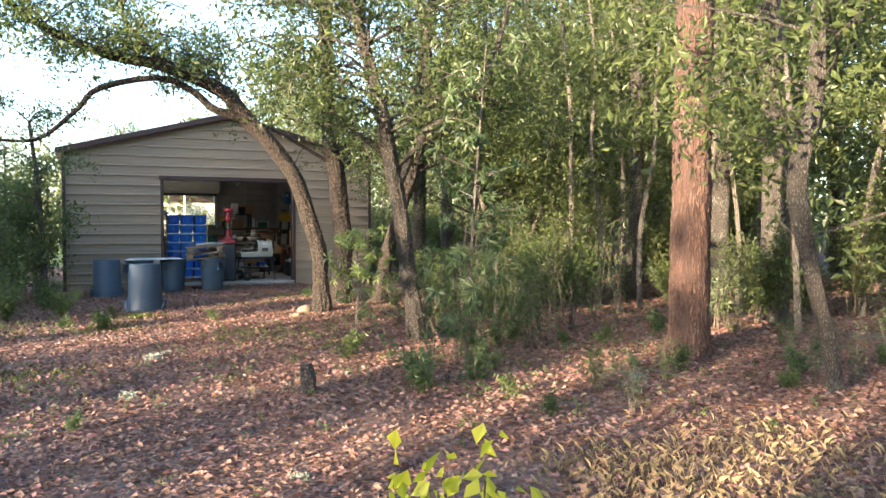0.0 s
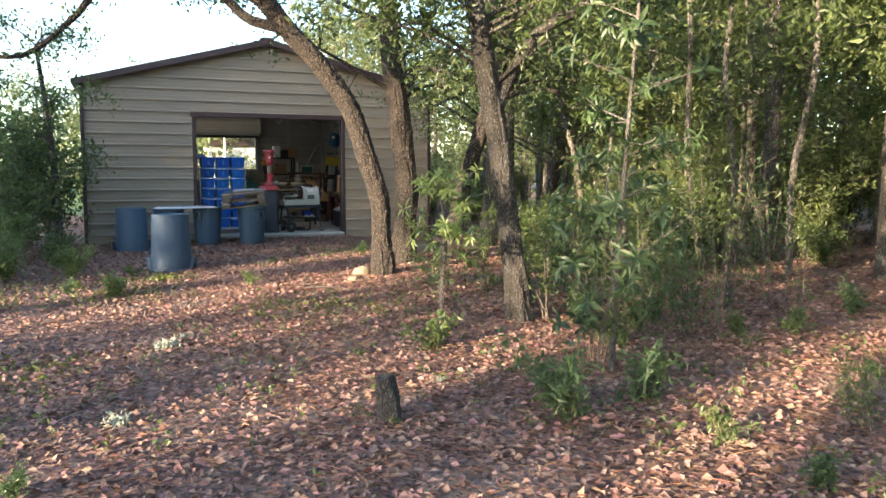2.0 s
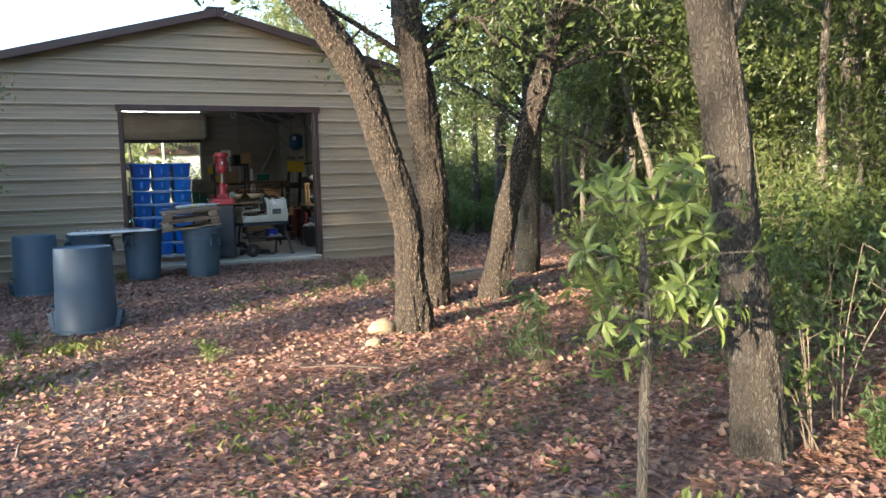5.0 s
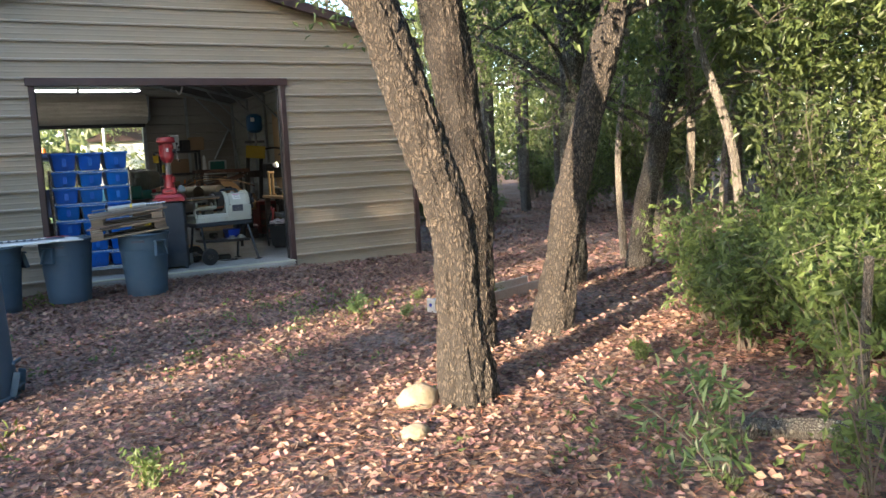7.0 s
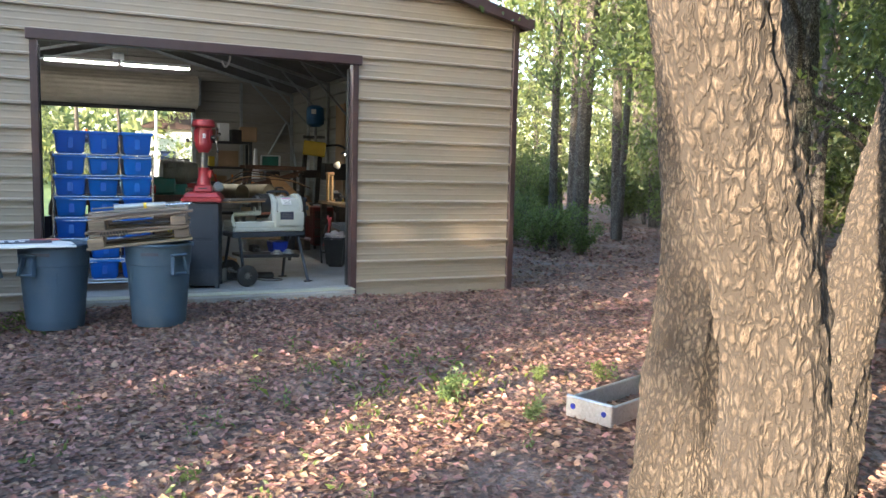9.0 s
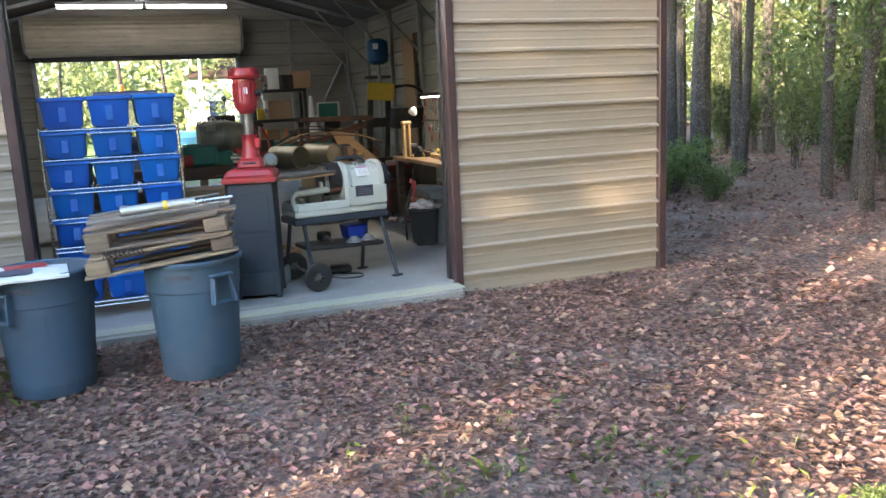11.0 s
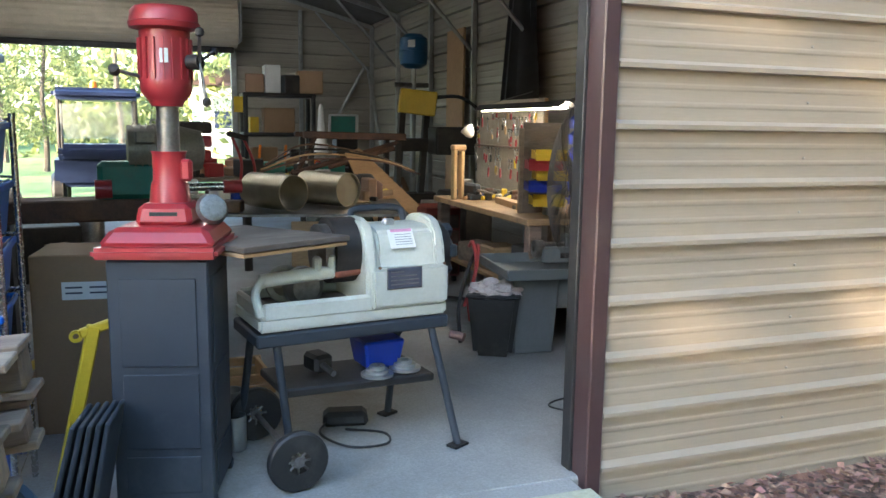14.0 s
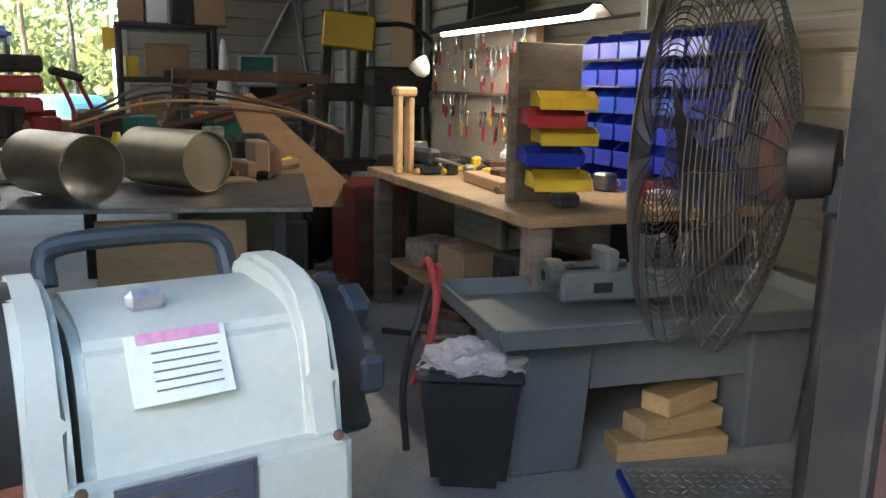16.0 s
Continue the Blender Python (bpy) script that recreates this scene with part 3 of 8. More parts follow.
part("brace", rod((8.53, Y1 - 0.2, 2.35), (8.53, Y1 - 1.1, 1.0), 0.03, 6), M_GALV, fr_)


# ---- woods ----
def limb_ends(start, seed, count, reach, rise, r0, bm, twig=True):
    """Limbs that wander out from the start points; gives back the places where leaves sit."""
    rng = random.Random(seed)
    spots = []
    for i in range(count):
        p = Vector(start[rng.randrange(len(start))])
        a = rng.uniform(0, 2 * math.pi)
        ln = reach * rng.uniform(0.5, 1.1)
        q1 = p + Vector((math.cos(a) * ln * 0.4, math.sin(a) * ln * 0.4, rise * rng.uniform(0.2, 0.6)))
        a += rng.uniform(-0.6, 0.6)
        q2 = q1 + Vector((math.cos(a) * ln * 0.4, math.sin(a) * ln * 0.4, rise * rng.uniform(-0.1, 0.5)))
        q3 = q2 + Vector((math.cos(a) * ln * 0.3, math.sin(a) * ln * 0.3, rise * rng.uniform(-0.4, 0.3)))
        hose([p, q1, q2, q3], r0, 9 if twig else 6, 5 if twig else 4, bm, r0 * 0.25)
        for q, k in ((q1, 1), (q2, 2), (q3, 3)):
            for _ in range(k):
                s = q + Vector((rng.gauss(0, 1), rng.gauss(0, 1), rng.gauss(0, 0.6))) * ln * 0.22
                spots.append(s)
                if twig:
                    hose([q, (q + s) / 2 + Vector((0, 0, 0.05)), s], r0 * 0.3, 4, 4, bm, r0 * 0.1)
    return spots


def tree(name, m, trunk_pts, radii, label, seed, bark, leafm, limbs=10, limb_from=0.5, reach=1.8, rise=0.8, per=60, spread=0.55, size=0.09, seg=14, n=40, extra=(), group="", lumpy=0.16, ridges=0.10, narrow=0.42, plates=0.0, twig=True):
    t = thing(name, m, label, "tree", group)
    part("trunk", hose(trunk_pts, radii, n, seg, None, None, lumpy, ridges, plates), bark, t, "", True)
    path = smooth_path(trunk_pts, 40)
    start = path[int(40 * limb_from):]
    spots = []
    for pts, r in extra:
        part("limb", hose(pts, r, 24, 10, None, None, lumpy, ridges), bark, t, "", True)
        spots += list(smooth_path(pts, 8)[4:])
    lb = bmesh.new()
    spots += limb_ends(start, seed, limbs, reach, rise, radii[-1] * 0.55, lb, twig)
    part("branchwork", lb, bark, t, "", True)["kind"] = "stuff"
    v, f = leaf_cloud([tuple(s) for s in spots], per, spread, size, seed, narrow)
    part("crown", mesh_from("crown", v, f, leafm), leafm, t)
    return t


def at_ground(x, y, dz=-0.03, rz=0):
    return pose(x, y, ground_z(x, y) + dz, 0, 0, rz)


# the leaning oak in front of the garage, its arching stem and drooping branch
gA = ground_z(5.3, 12.3)
A = [(5.34, 12.30, gA - 0.05), (5.31, 12.30, 0.40), (5.29, 12.3, 0.9), (5.12, 12.3, 1.47), (4.94, 12.3, 1.99), (4.72, 12.3, 2.38), (4.40, 12.3, 2.75), (4.06, 12.3, 3.1), (3.72, 12.3, 3.45), (2.9, 12.25, 3.74), (2.1, 12.2, 3.85), (1.3, 12.1, 4.12), (0.6, 12.0, 4.6)]
tree("oak_tree", I4, A, [0.185, 0.130, 0.124, 0.126, 0.124, 0.12, 0.12, 0.12, 0.11, 0.09, 0.075, 0.055, 0.03],
     "leaning rough-barked oak arching over the clearing before the garage", 11, M_BARK, L_OAK, 30, 0.66, 1.5, 0.6, 60, 0.30, 0.075, 52, 330, plates=0.013,
     extra=[([(4.14, 12.28, 3.05), (3.62, 12.22, 3.13), (3.28, 12.2, 3.40), (2.78, 12.15, 3.54), (1.98, 12.1, 3.32), (1.68, 12.05, 2.98), (1.2, 12.0, 2.55), (0.7, 11.9, 2.5)], [0.075, 0.06, 0.05, 0.045, 0.04, 0.035, 0.03, 0.015]),
            ([(3.0, 12.2, 3.72), (2.5, 12.1, 4.1), (2.3, 12.0, 4.5), (2.6, 11.9, 4.9)], [0.05, 0.04, 0.03, 0.02])])
g2_ = ground_z(5.95, 13.35)
tree("oak_tree", I4, [(5.95, 13.35, g2_ - 0.05), (6.0, 13.35, 0.6), (6.02, 13.35, 1.2), (5.92, 13.4, 2.2), (5.8, 13.4, 3.2), (5.75, 13.5, 5.0), (5.9, 13.6, 7.0)], [0.20, 0.162, 0.158, 0.155, 0.15, 0.12, 0.07],
     "dark upright oak close behind the leaning oak", 12, M_BARK, L_OAK, 20, 0.52, 2.0, 0.9, 60, 0.36, 0.075, 48, 260, plates=0.013)
gC = ground_z(6.68, 13.3)
tree("oak_tree", I4, [(6.66, 13.3, gC - 0.05), (6.79, 13.3, 0.52), (6.96, 13.3, 1.17), (7.17, 13.3, 1.82), (7.40, 13.3, 2.48), (7.64, 13.3, 3.6), (7.75, 13.4, 5.2), (8.2, 13.5, 7.2)], [0.17, 0.125, 0.12, 0.115, 0.11, 0.10, 0.08, 0.05],
     "slanting oak with a sunlit rough trunk beside the path", 13, M_BARK, L_OAK, 20, 0.5, 1.9, 0.9, 60, 0.36, 0.075, 44, 240, plates=0.012)
gc2 = ground_z(8.04, 14.86)
tree("oak_tree", I4, [(8.04, 14.86, gc2 - 0.05), (8.12, 14.86, 1.0), (8.16, 14.86, 2.2), (8.15, 14.9, 3.5), (8.3, 15, 6.0)], [0.17, 0.13, 0.125, 0.11, 0.06],
     "dark straight oak hung with leafy twigs", 14, M_DARKBARK, L_OAK, 24, 0.36, 1.6, 0.8, 60, 0.34, 0.07, 40, 200, plates=0.012)
gc3 = ground_z(9.16, 15.1)
tree("oak_tree", I4, [(9.16, 15.1, gc3 - 0.05), (9.3, 15.1, 0.68), (9.55, 15.1, 1.5), (9.8, 15.1, 3.0), (9.9, 15.3, 6.0)], [0.15, 0.115, 0.11, 0.10, 0.05],
     "lichen-grey oak leaning at the wood's edge", 15, M_GREYBARK, L_OAK, 18, 0.45, 1.6, 0.8, 60, 0.34, 0.07, 36, 180, plates=0.010)
# the slender oak near the path, forked above
gB = ground_z(5.47, 8.55)
tree("oak_tree", I4, [(5.49, 8.55, gB - 0.05), (5.42, 8.57, 0.5), (5.28, 8.58, 1.45), (5.13, 8.58, 2.2), (5.06, 8.58, 2.6), (4.9, 8.58, 3.2), (4.69, 8.58, 4.0), (4.5, 8.6, 5.5)], [0.145, 0.10, 0.098, 0.095, 0.085, 0.075, 0.065, 0.04],
     "slender grey oak with a pale lower trunk and forked top", 16, M_GREYBARK, L_OAK, 40, 0.36, 1.5, 0.6, 56, 0.28, 0.075, 40, 220, plates=0.009,
     extra=[([(5.20, 8.58, 1.75), (5.36, 8.55, 2.1), (5.62, 8.5, 2.5), (6.1, 8.4, 2.8), (6.35, 8.3, 3.2), (6.6, 8.2, 4.2)], [0.07, 0.06, 0.05, 0.045, 0.04, 0.02]),
            ([(6.1, 8.4, 2.8), (6.5, 8.45, 2.85), (6.7, 8.4, 2.7)], [0.03, 0.02, 0.01])])
# the pine
gP = ground_z(7.42, 5.95)
pine = tree("pine_tree", I4, [(7.42, 5.95, gP - 0.05), (7.45, 5.95, 0.35), (7.47, 5.95, 1.8), (7.50, 5.95, 4.0), (7.55, 6.0, 8.0), (7.6, 6.0, 13.0)], [0.255, 0.205, 0.195, 0.185, 0.15, 0.08],
            "tall straight pine with flaking red-brown bark", 17, M_PINE, L_WOOD, 14, 0.75, 2.2, 0.5, 50, 0.4, 0.12, 52, 260, lumpy=0.06, ridges=0.05, plates=0.016)
g7 = ground_z(10.6, 8.9)
tree("pine_tree", I4, [(10.6, 8.9, g7 - 0.05), (10.6, 8.9, 0.4), (10.62, 8.9, 3.0), (10.6, 8.9, 8.0), (10.6, 8.9, 12.0)], [0.24, 0.19, 0.18, 0.15, 0.08],
     "grey-brown pine standing behind the nearer pine", 18, M_GREYBARK, L_WOOD, 14, 0.5, 2.2, 0.6, 60, 0.6, 0.12, 16, 50, lumpy=0.06, ridges=0.07)
# thin crooked tree mottled with lichen
gt = ground_z(7.27, 4.04)
tree("thin_tree", I4, [(7.29, 4.04, gt - 0.05), (7.22, 4.04, 0.3), (7.02, 4.04, 0.88), (6.82, 4.04, 1.63), (7.0, 4.04, 2.3), (7.05, 4.05, 3.1), (7.2, 4.1, 5.0)], [0.075, 0.055, 0.065, 0.075, 0.07, 0.06, 0.03],
     "thin crooked tree with a lichen-mottled trunk", 19, M_GREYBARK, L_WOOD, 18, 0.42, 1.3, 0.5, 36, 0.4, 0.09, 12, 44)

# trees of the surrounding woods: five made, then repeated
rngw = random.Random(5)
kinds, kinds_far = [], []
# tall trees, high crowns and low ones for the woods behind
homes = ((14.0, 17.3), (17.0, 20.6), (16.0, 22.0), (13.2, 24.6), (14.9, 25.6), (13.4, 21.6), (21, 12), (26, 17), (23, 6), (27, 24))
for i in range(10):
    far_kind = i > 5
    h = (9, 11, 8, 12, 10, 7, 10, 12, 9, 11)[i]
    lean = (0.3, -0.4, 0.6, 0.1, -0.6, 0.8, 0.2, -0.3, 0.5, 0.0)[i]
    pts = [(0, 0, -0.15), (lean * 0.15, 0.05, h * 0.2), (lean * 0.5, -0.1, h * 0.45), (lean * 0.8, 0.1, h * 0.7), (lean, 0, h)]
    r = (0.10, 0.13, 0.085, 0.15, 0.11, 0.07, 0.13, 0.15, 0.11, 0.14)[i]
    t = tree("woodland_tree", at_ground(*homes[i]), pts, [r * 1.3, r, r * 0.9, r * 0.7, r * 0.3],
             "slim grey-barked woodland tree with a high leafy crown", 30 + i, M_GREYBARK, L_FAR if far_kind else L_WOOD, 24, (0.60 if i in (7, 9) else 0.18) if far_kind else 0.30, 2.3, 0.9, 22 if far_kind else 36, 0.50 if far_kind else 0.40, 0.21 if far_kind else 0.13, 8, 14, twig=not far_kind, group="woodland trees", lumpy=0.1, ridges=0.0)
    (kinds_far if far_kind else kinds).append(t)
spots_ = []


def clear_of(x, y, gap):
    if 0.2 < x < 12.0 and 16.5 < y < 34.0:
        return False
    if x < 8.0 and 0 < y < 18.0 and x > -6:
        return False
    if (x < 4.5 and y > 12) or (x < 17.5 and y > 19):
        return False
    return all((x - a) ** 2 + (y - b) ** 2 > gap * gap for a, b in spots_)


def plant(n, box_, gap, kinds_, lo=0.8, hi=1.25):
    k = tries = 0
    while k < n and tries < 4000:
        tries += 1
        x, y = rngw.uniform(box_[0], box_[1]), rngw.uniform(box_[2], box_[3])
        if not clear_of(x, y, gap):
            continue
        spots_.append((x, y))
        s = rngw.uniform(lo, hi)
        copy_thing(kinds_[rngw.randrange(len(kinds_))], at_ground(x, y, 0, rngw.uniform(0, 360)) @ Matrix.Diagonal((s, s, s * rngw.uniform(0.9, 1.1), 1)))
        k += 1


plant(20, (8.8, 21, 7.5, 30), 1.9, kinds)
plant(34, (16, 40, 3, 48), 2.2, kinds_far, 0.8, 1.3)
plant(10, (9.5, 22, -3, 6), 2.0, kinds)
# slender pale stems of the understorey
slim = []
for i, (h, lean) in enumerate(((5.0, 0.5), (6.2, -0.4), (4.2, 0.9))):
    slim.append(tree("slender_tree", at_ground(*((9.7, 9.6), (11.2, 11.9), (10.2, 13.9))[i]), [(0, 0, -0.1), (lean * 0.1, 0.06, h * 0.25), (lean * 0.45, -0.05, h * 0.5), (lean * 0.7, 0.08, h * 0.75), (lean, 0, h)], [0.05, 0.04, 0.036, 0.028, 0.012],
                     "slender pale-barked young tree of the understorey", 130 + i, M_PALEBARK, L_WOOD, 14, 0.38, 1.1, 0.35, 22, 0.24, 0.10, 7, 18, group="slender trees", lumpy=0.12, ridges=0.0, twig=False))
plant(30, (8.6, 17, 6.5, 27), 0.9, slim, 0.8, 1.25)
plant(14, (13, 24, 3, 34), 1.2, slim, 1.1, 1.6)
for x, y in ((12.5, 33.0), (15.0, 36.0), (10.5, 37.0), (17.5, 32.0), (13.5, 40.0), (18.5, 38.0)):
    copy_thing(kinds_far[int(x) % 3], at_ground(x, y, 0, 50 * x) @ Matrix.Diagonal((0.8, 0.8, 0.7, 1)))
# trunks and growth beyond the garage's east side
for x, y, k, q in ((14.3, 26.6, 3, 0.6), (12.1, 23.9, 1, 0.55), (14.6, 25.2, 4, 0.65), (13.3, 22.0, 0, 0.7), (12.7, 20.8, 2, 0.85)):
    spots_.append((x, y))
    copy_thing(kinds[k], at_ground(x, y, 0, 61 * x) @ Matrix.Diagonal((q, q, 1.05, 1)))


# two plainer kinds of unseen tree, added as sun blockers: low-crowned and high-crowned
shade_kinds = [tree("woodland_tree", at_ground(-13.0 - 3 * i, -15.0), [(0, 0, -0.15), (0.05, 0.05, 2), (0.1, -0.1, 5), (0.2, 0, 10)], [0.17, 0.13, 0.10, 0.04], "unseen slim grey-barked tree with a leafy crown, added to break up the sun", 160 + i, M_GREYBARK, L_FAR, 24, (0.12, 0.58)[i], 2.3, 0.9, 9, 0.55, 0.40, 7, 10, group="woodland trees", lumpy=0.1, ridges=0.0, twig=False) for i in range(2)]


# unseen trees added behind the walker to cut the low sun into bands
def plant_row(n, x0, x1, y0, y1, ks, lo, hi, gap):
    k = tries = 0
    while k < n and tries < 3000:
        tries += 1
        y = rngw.uniform(y0, y1)
        x = rngw.uniform(x0, x1) + (y + 10) * 0.51
        if any((x - a) ** 2 + (y - b) ** 2 < gap * gap for a, b in spots_):
            continue
        spots_.append((x, y))
        s = rngw.uniform(lo, hi)
        copy_thing(ks[rngw.randrange(len(ks))], at_ground(x, y, 0, rngw.uniform(0, 360)) @ Matrix.Diagonal((s, s, s, 1)))
        k += 1


plant_row(6, -18, -4.5, -13.5, -8.5, shade_kinds[1:], 1.0, 1.25, 1.2)
plant_row(16, -20, 9, -13.0, -8.0, shade_kinds[:1], 0.36, 0.50, 0.7)
plant_row(6, -3, 8, -16, -9, shade_kinds, 0.8, 1.2, 2.5)
# unseen slim trees added west of the clearing: clumps block sun, gaps pass bands
u = -5.0
while u < 19.0:
    gap_here = any(abs(u - g) < h for g, h in ((-1.6, 0.4), (0.4, 0.5), (2.8, 0.35), (5.3, 0.5), (7.3, 0.25), (9.3, 0.85), (11.2, 0.45), (13.0, 0.3)))
    tall = u > 13.4
    for _ in range(0 if gap_here else 3 if tall else 2):
        x = rngw.uniform(-15, -9.5)
        y = (u + rngw.uniform(-0.1, 0.1) + 0.407 * x) / 0.914
        w = 0.33 if tall else 0.22
        copy_thing(shade_kinds[0], at_ground(x, y, 0, rngw.uniform(0, 360)) @ Matrix.Diagonal((w, w, rngw.uniform(0.7, 0.9) if tall or u > 10 else rngw.uniform(0.47, 0.60), 1)))
    u += 0.4


def far_trees():
    """Distant tree line, too far off to tell trees apart, all round."""
    rng = np.random.default_rng(9)
    cs = []
    for k in range(1500):
        a = rng.uniform(-math.pi, math.pi)
        d = rng.uniform(40, 75)
        hgt = rng.uniform(6, 13)
        x, y = 5 + math.sin(a) * d, 14 + math.cos(a) * d
        if x < -2 and y > 20 and d < 52:
            continue
        if abs(a - math.pi - radians(27)) < 0.75 or abs(a + math.pi - radians(27)) < 0.75:
            continue
        if -22 < x < 12 and y > 25:
            hgt *= 0.5
        for z in np.linspace(0.5, hgt, 6):
            cs.append((x + rng.normal() * 1.2, y + rng.normal() * 1.2, z))
    seen = [c for c in cs if c[1] > 14 and c[0] > -25]
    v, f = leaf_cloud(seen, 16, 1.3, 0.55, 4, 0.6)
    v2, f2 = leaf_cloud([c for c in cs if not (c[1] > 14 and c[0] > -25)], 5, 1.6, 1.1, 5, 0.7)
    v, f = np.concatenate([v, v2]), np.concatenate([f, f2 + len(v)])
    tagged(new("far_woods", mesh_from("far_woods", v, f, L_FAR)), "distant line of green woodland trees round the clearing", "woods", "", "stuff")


far_trees()

# trees beyond the garage, sunlit above the lawn
for i, (x, y, s) in enumerate([(-4.5, 34, 0.45), (-8, 31, 0.55), (-12, 36, 0.6), (-1.5, 41, 0.5), (2.0, 44, 0.5), (5.5, 46, 0.5), (8.5, 43, 0.6), (12, 40, 0.8), (-6, 42, 0.5), (4.0, 50, 0.6), (-9, 25, 0.55), (-14, 29, 0.7), (0, 50, 0.55), (9.5, 50, 0.7), (-16, 24, 0.8)]):
    copy_thing(kinds_far[i % 4], at_ground(x, y, 0, 77 * i) @ Matrix.Diagonal((s * 1.15, s * 1.15, s, 1)))


# ---- undergrowth ----
def bush(name, m, label, seed, stems, height, spread_, per, size, leafm, narrow=0.42, group="", cat="bush"):
    rng = random.Random(seed)
    t = thing(name, m, label, cat, group)
    bm, spots = bmesh.new(), []
    for _ in range(stems):
        a, ln = rng.uniform(0, 6.283), spread_ * rng.uniform(0.2, 1.0)
        h = height * rng.uniform(0.55, 1.0)
        p = [(rng.uniform(-0.05, 0.05), rng.uniform(-0.05, 0.05), -0.06), (math.cos(a) * ln * 0.35, math.sin(a) * ln * 0.35, h * 0.45), (math.cos(a) * ln, math.sin(a) * ln, h)]
        hose(p, 0.0065, 6, 4, bm, 0.0025)
        q = smooth_path(p, 9)
        for u in range(3, 9):
            spots.append(tuple(q[u]))
            if rng.random() < 0.6:
                b = q[u] + Vector((rng.gauss(0, 1), rng.gauss(0, 1), rng.gauss(0.2, 0.5))) * spread_ * 0.25
                hose([q[u], b], 0.0025, 2, 3, bm, 0.0015)
                spots.append(tuple(b))
    part("stem", bm, M_TWIG, t)
    v, f = leaf_cloud(spots, per, height * 0.11 + 0.04, size, seed, narrow)
    part("foliage", mesh_from("foliage", v, f, leafm), leafm, t)
    return t


bk = [bush("bush", at_ground(7.9, 12.2), "leafy green shrub with many thin stems", 51, 16, 0.95, 0.55, 16, 0.062, L_BUSH, group="undergrowth shrubs"),
      bush("bush", at_ground(7.2, 11.2), "leafy green shrub with many thin stems", 52, 14, 0.75, 0.6, 16, 0.058, L_BUSH, group="undergrowth shrubs"),
      bush("bush", at_ground(8.9, 11.4), "taller loose green shrub of the undergrowth", 53, 14, 1.5, 0.7, 14, 0.075, L_WOOD, group="undergrowth shrubs"),
      bush("bush", at_ground(9.3, 13.1), "taller loose green shrub of the undergrowth", 54, 12, 1.9, 0.6, 14, 0.08, L_WOOD, group="undergrowth shrubs")]
rngb = random.Random(21)


def strew(n, box_, ks, lo, hi, ok=lambda x, y: True):
    for _ in range(n):
        for _t in range(60):
            x, y = rngb.uniform(box_[0], box_[1]), rngb.uniform(box_[2], box_[3])
            if ok(x, y) and not (0.9 < x < 9.0 and y > 18.6):
                break
        else:
            continue
        s = rngb.uniform(lo, hi)
        copy_thing(ks[rngb.randrange(len(ks))], at_ground(x, y, 0, rngb.uniform(0, 360)) @ Matrix.Diagonal((s, s, s, 1)))


# thicket beside the oaks, and deeper in the wood
strew(20, (6.8, 9.4, 10.2, 12.7), bk[:2], 0.85, 1.15, lambda x, y: (x - 7.0) > (y - 12.2) * 0.9)
strew(12, (9.6, 13.5, 6.5, 14), bk, 0.7, 1.1)
strew(22, (11, 22, 4, 30), bk[2:], 0.7, 1.2, lambda x, y: y < 17 or x > 14)
strew(18, (16, 30, 8, 40), bk[2:], 1.3, 2.2)
strew(8, (11.5, 19, 30, 40), bk[2:], 0.9, 1.5)
for i in range(9):
    copy_thing(bk[2 + i % 2], at_ground(12.2 + i * 1.05, 30.2 + 1.3 * math.sin(i * 2.1), 0, 70 * i) @ Matrix.Diagonal((1.5, 1.5, 1.05 + 0.3 * (i % 3), 1)))
strew(5, (10.8, 12.6, 23.5, 26.5), bk[:2], 0.9, 1.2)
strew(3, (9.6, 12, 22, 26), bk[:2], 0.7, 0.9)
# unseen shrubs added behind the walker and to the west, against the low sun
strew(9, (-20, 1, -18, -7), bk[2:], 1.0, 1.8)
strew(8, (-22, -16, -6, 12), bk[2:], 0.9, 1.3)
# tall green wall at the wood's edge
strew(4, (12.5, 15, 8, 13.5), bk[2:], 1.0, 1.4)
# bushes at the left of the garage
for x, y, k, s in ((0.55, 16.6, 2, 1.25), (0.9, 17.8, 3, 1.2), (0.2, 18.4, 3, 1.5), (-0.6, 17.2, 2, 1.2), (0.3, 15.4, 0, 0.9), (1.1, 15.6, 1, 0.75), (-0.9, 15.3, 1, 0.9), (1.4, 14.4, 1, 0.6), (0.6, 14.2, 0, 0.65), (-1.0, 13.5, 1, 0.8), (-0.3, 14.6, 0, 0.7), (0.0, 20.2, 3, 1.3), (-2.4, 18.5, 3, 1.4), (-4.0, 20.0, 2, 1.6), (-2.2, 22, 3, 1.6), (-5.8, 22.5, 3, 2.0), (-1.5, 25.5, 3, 1.9), (-7.5, 19.5, 2, 1.7)):
    copy_thing(bk[k], at_ground(x, y, 0, x * 200) @ Matrix.Diagonal((s, s, s, 1)))
tree("small_tree", I4, [(1.02, 17.55, -0.2), (1.0, 17.5, 1.0), (0.92, 17.4, 2.2), (0.8, 17.3, 3.4)], [0.075, 0.06, 0.05, 0.03], "small leafy tree at the garage corner", 70, M_GREYBARK, L_OAK, 22, 0.25, 0.75, 0.4, 34, 0.26, 0.075, 10, 24)


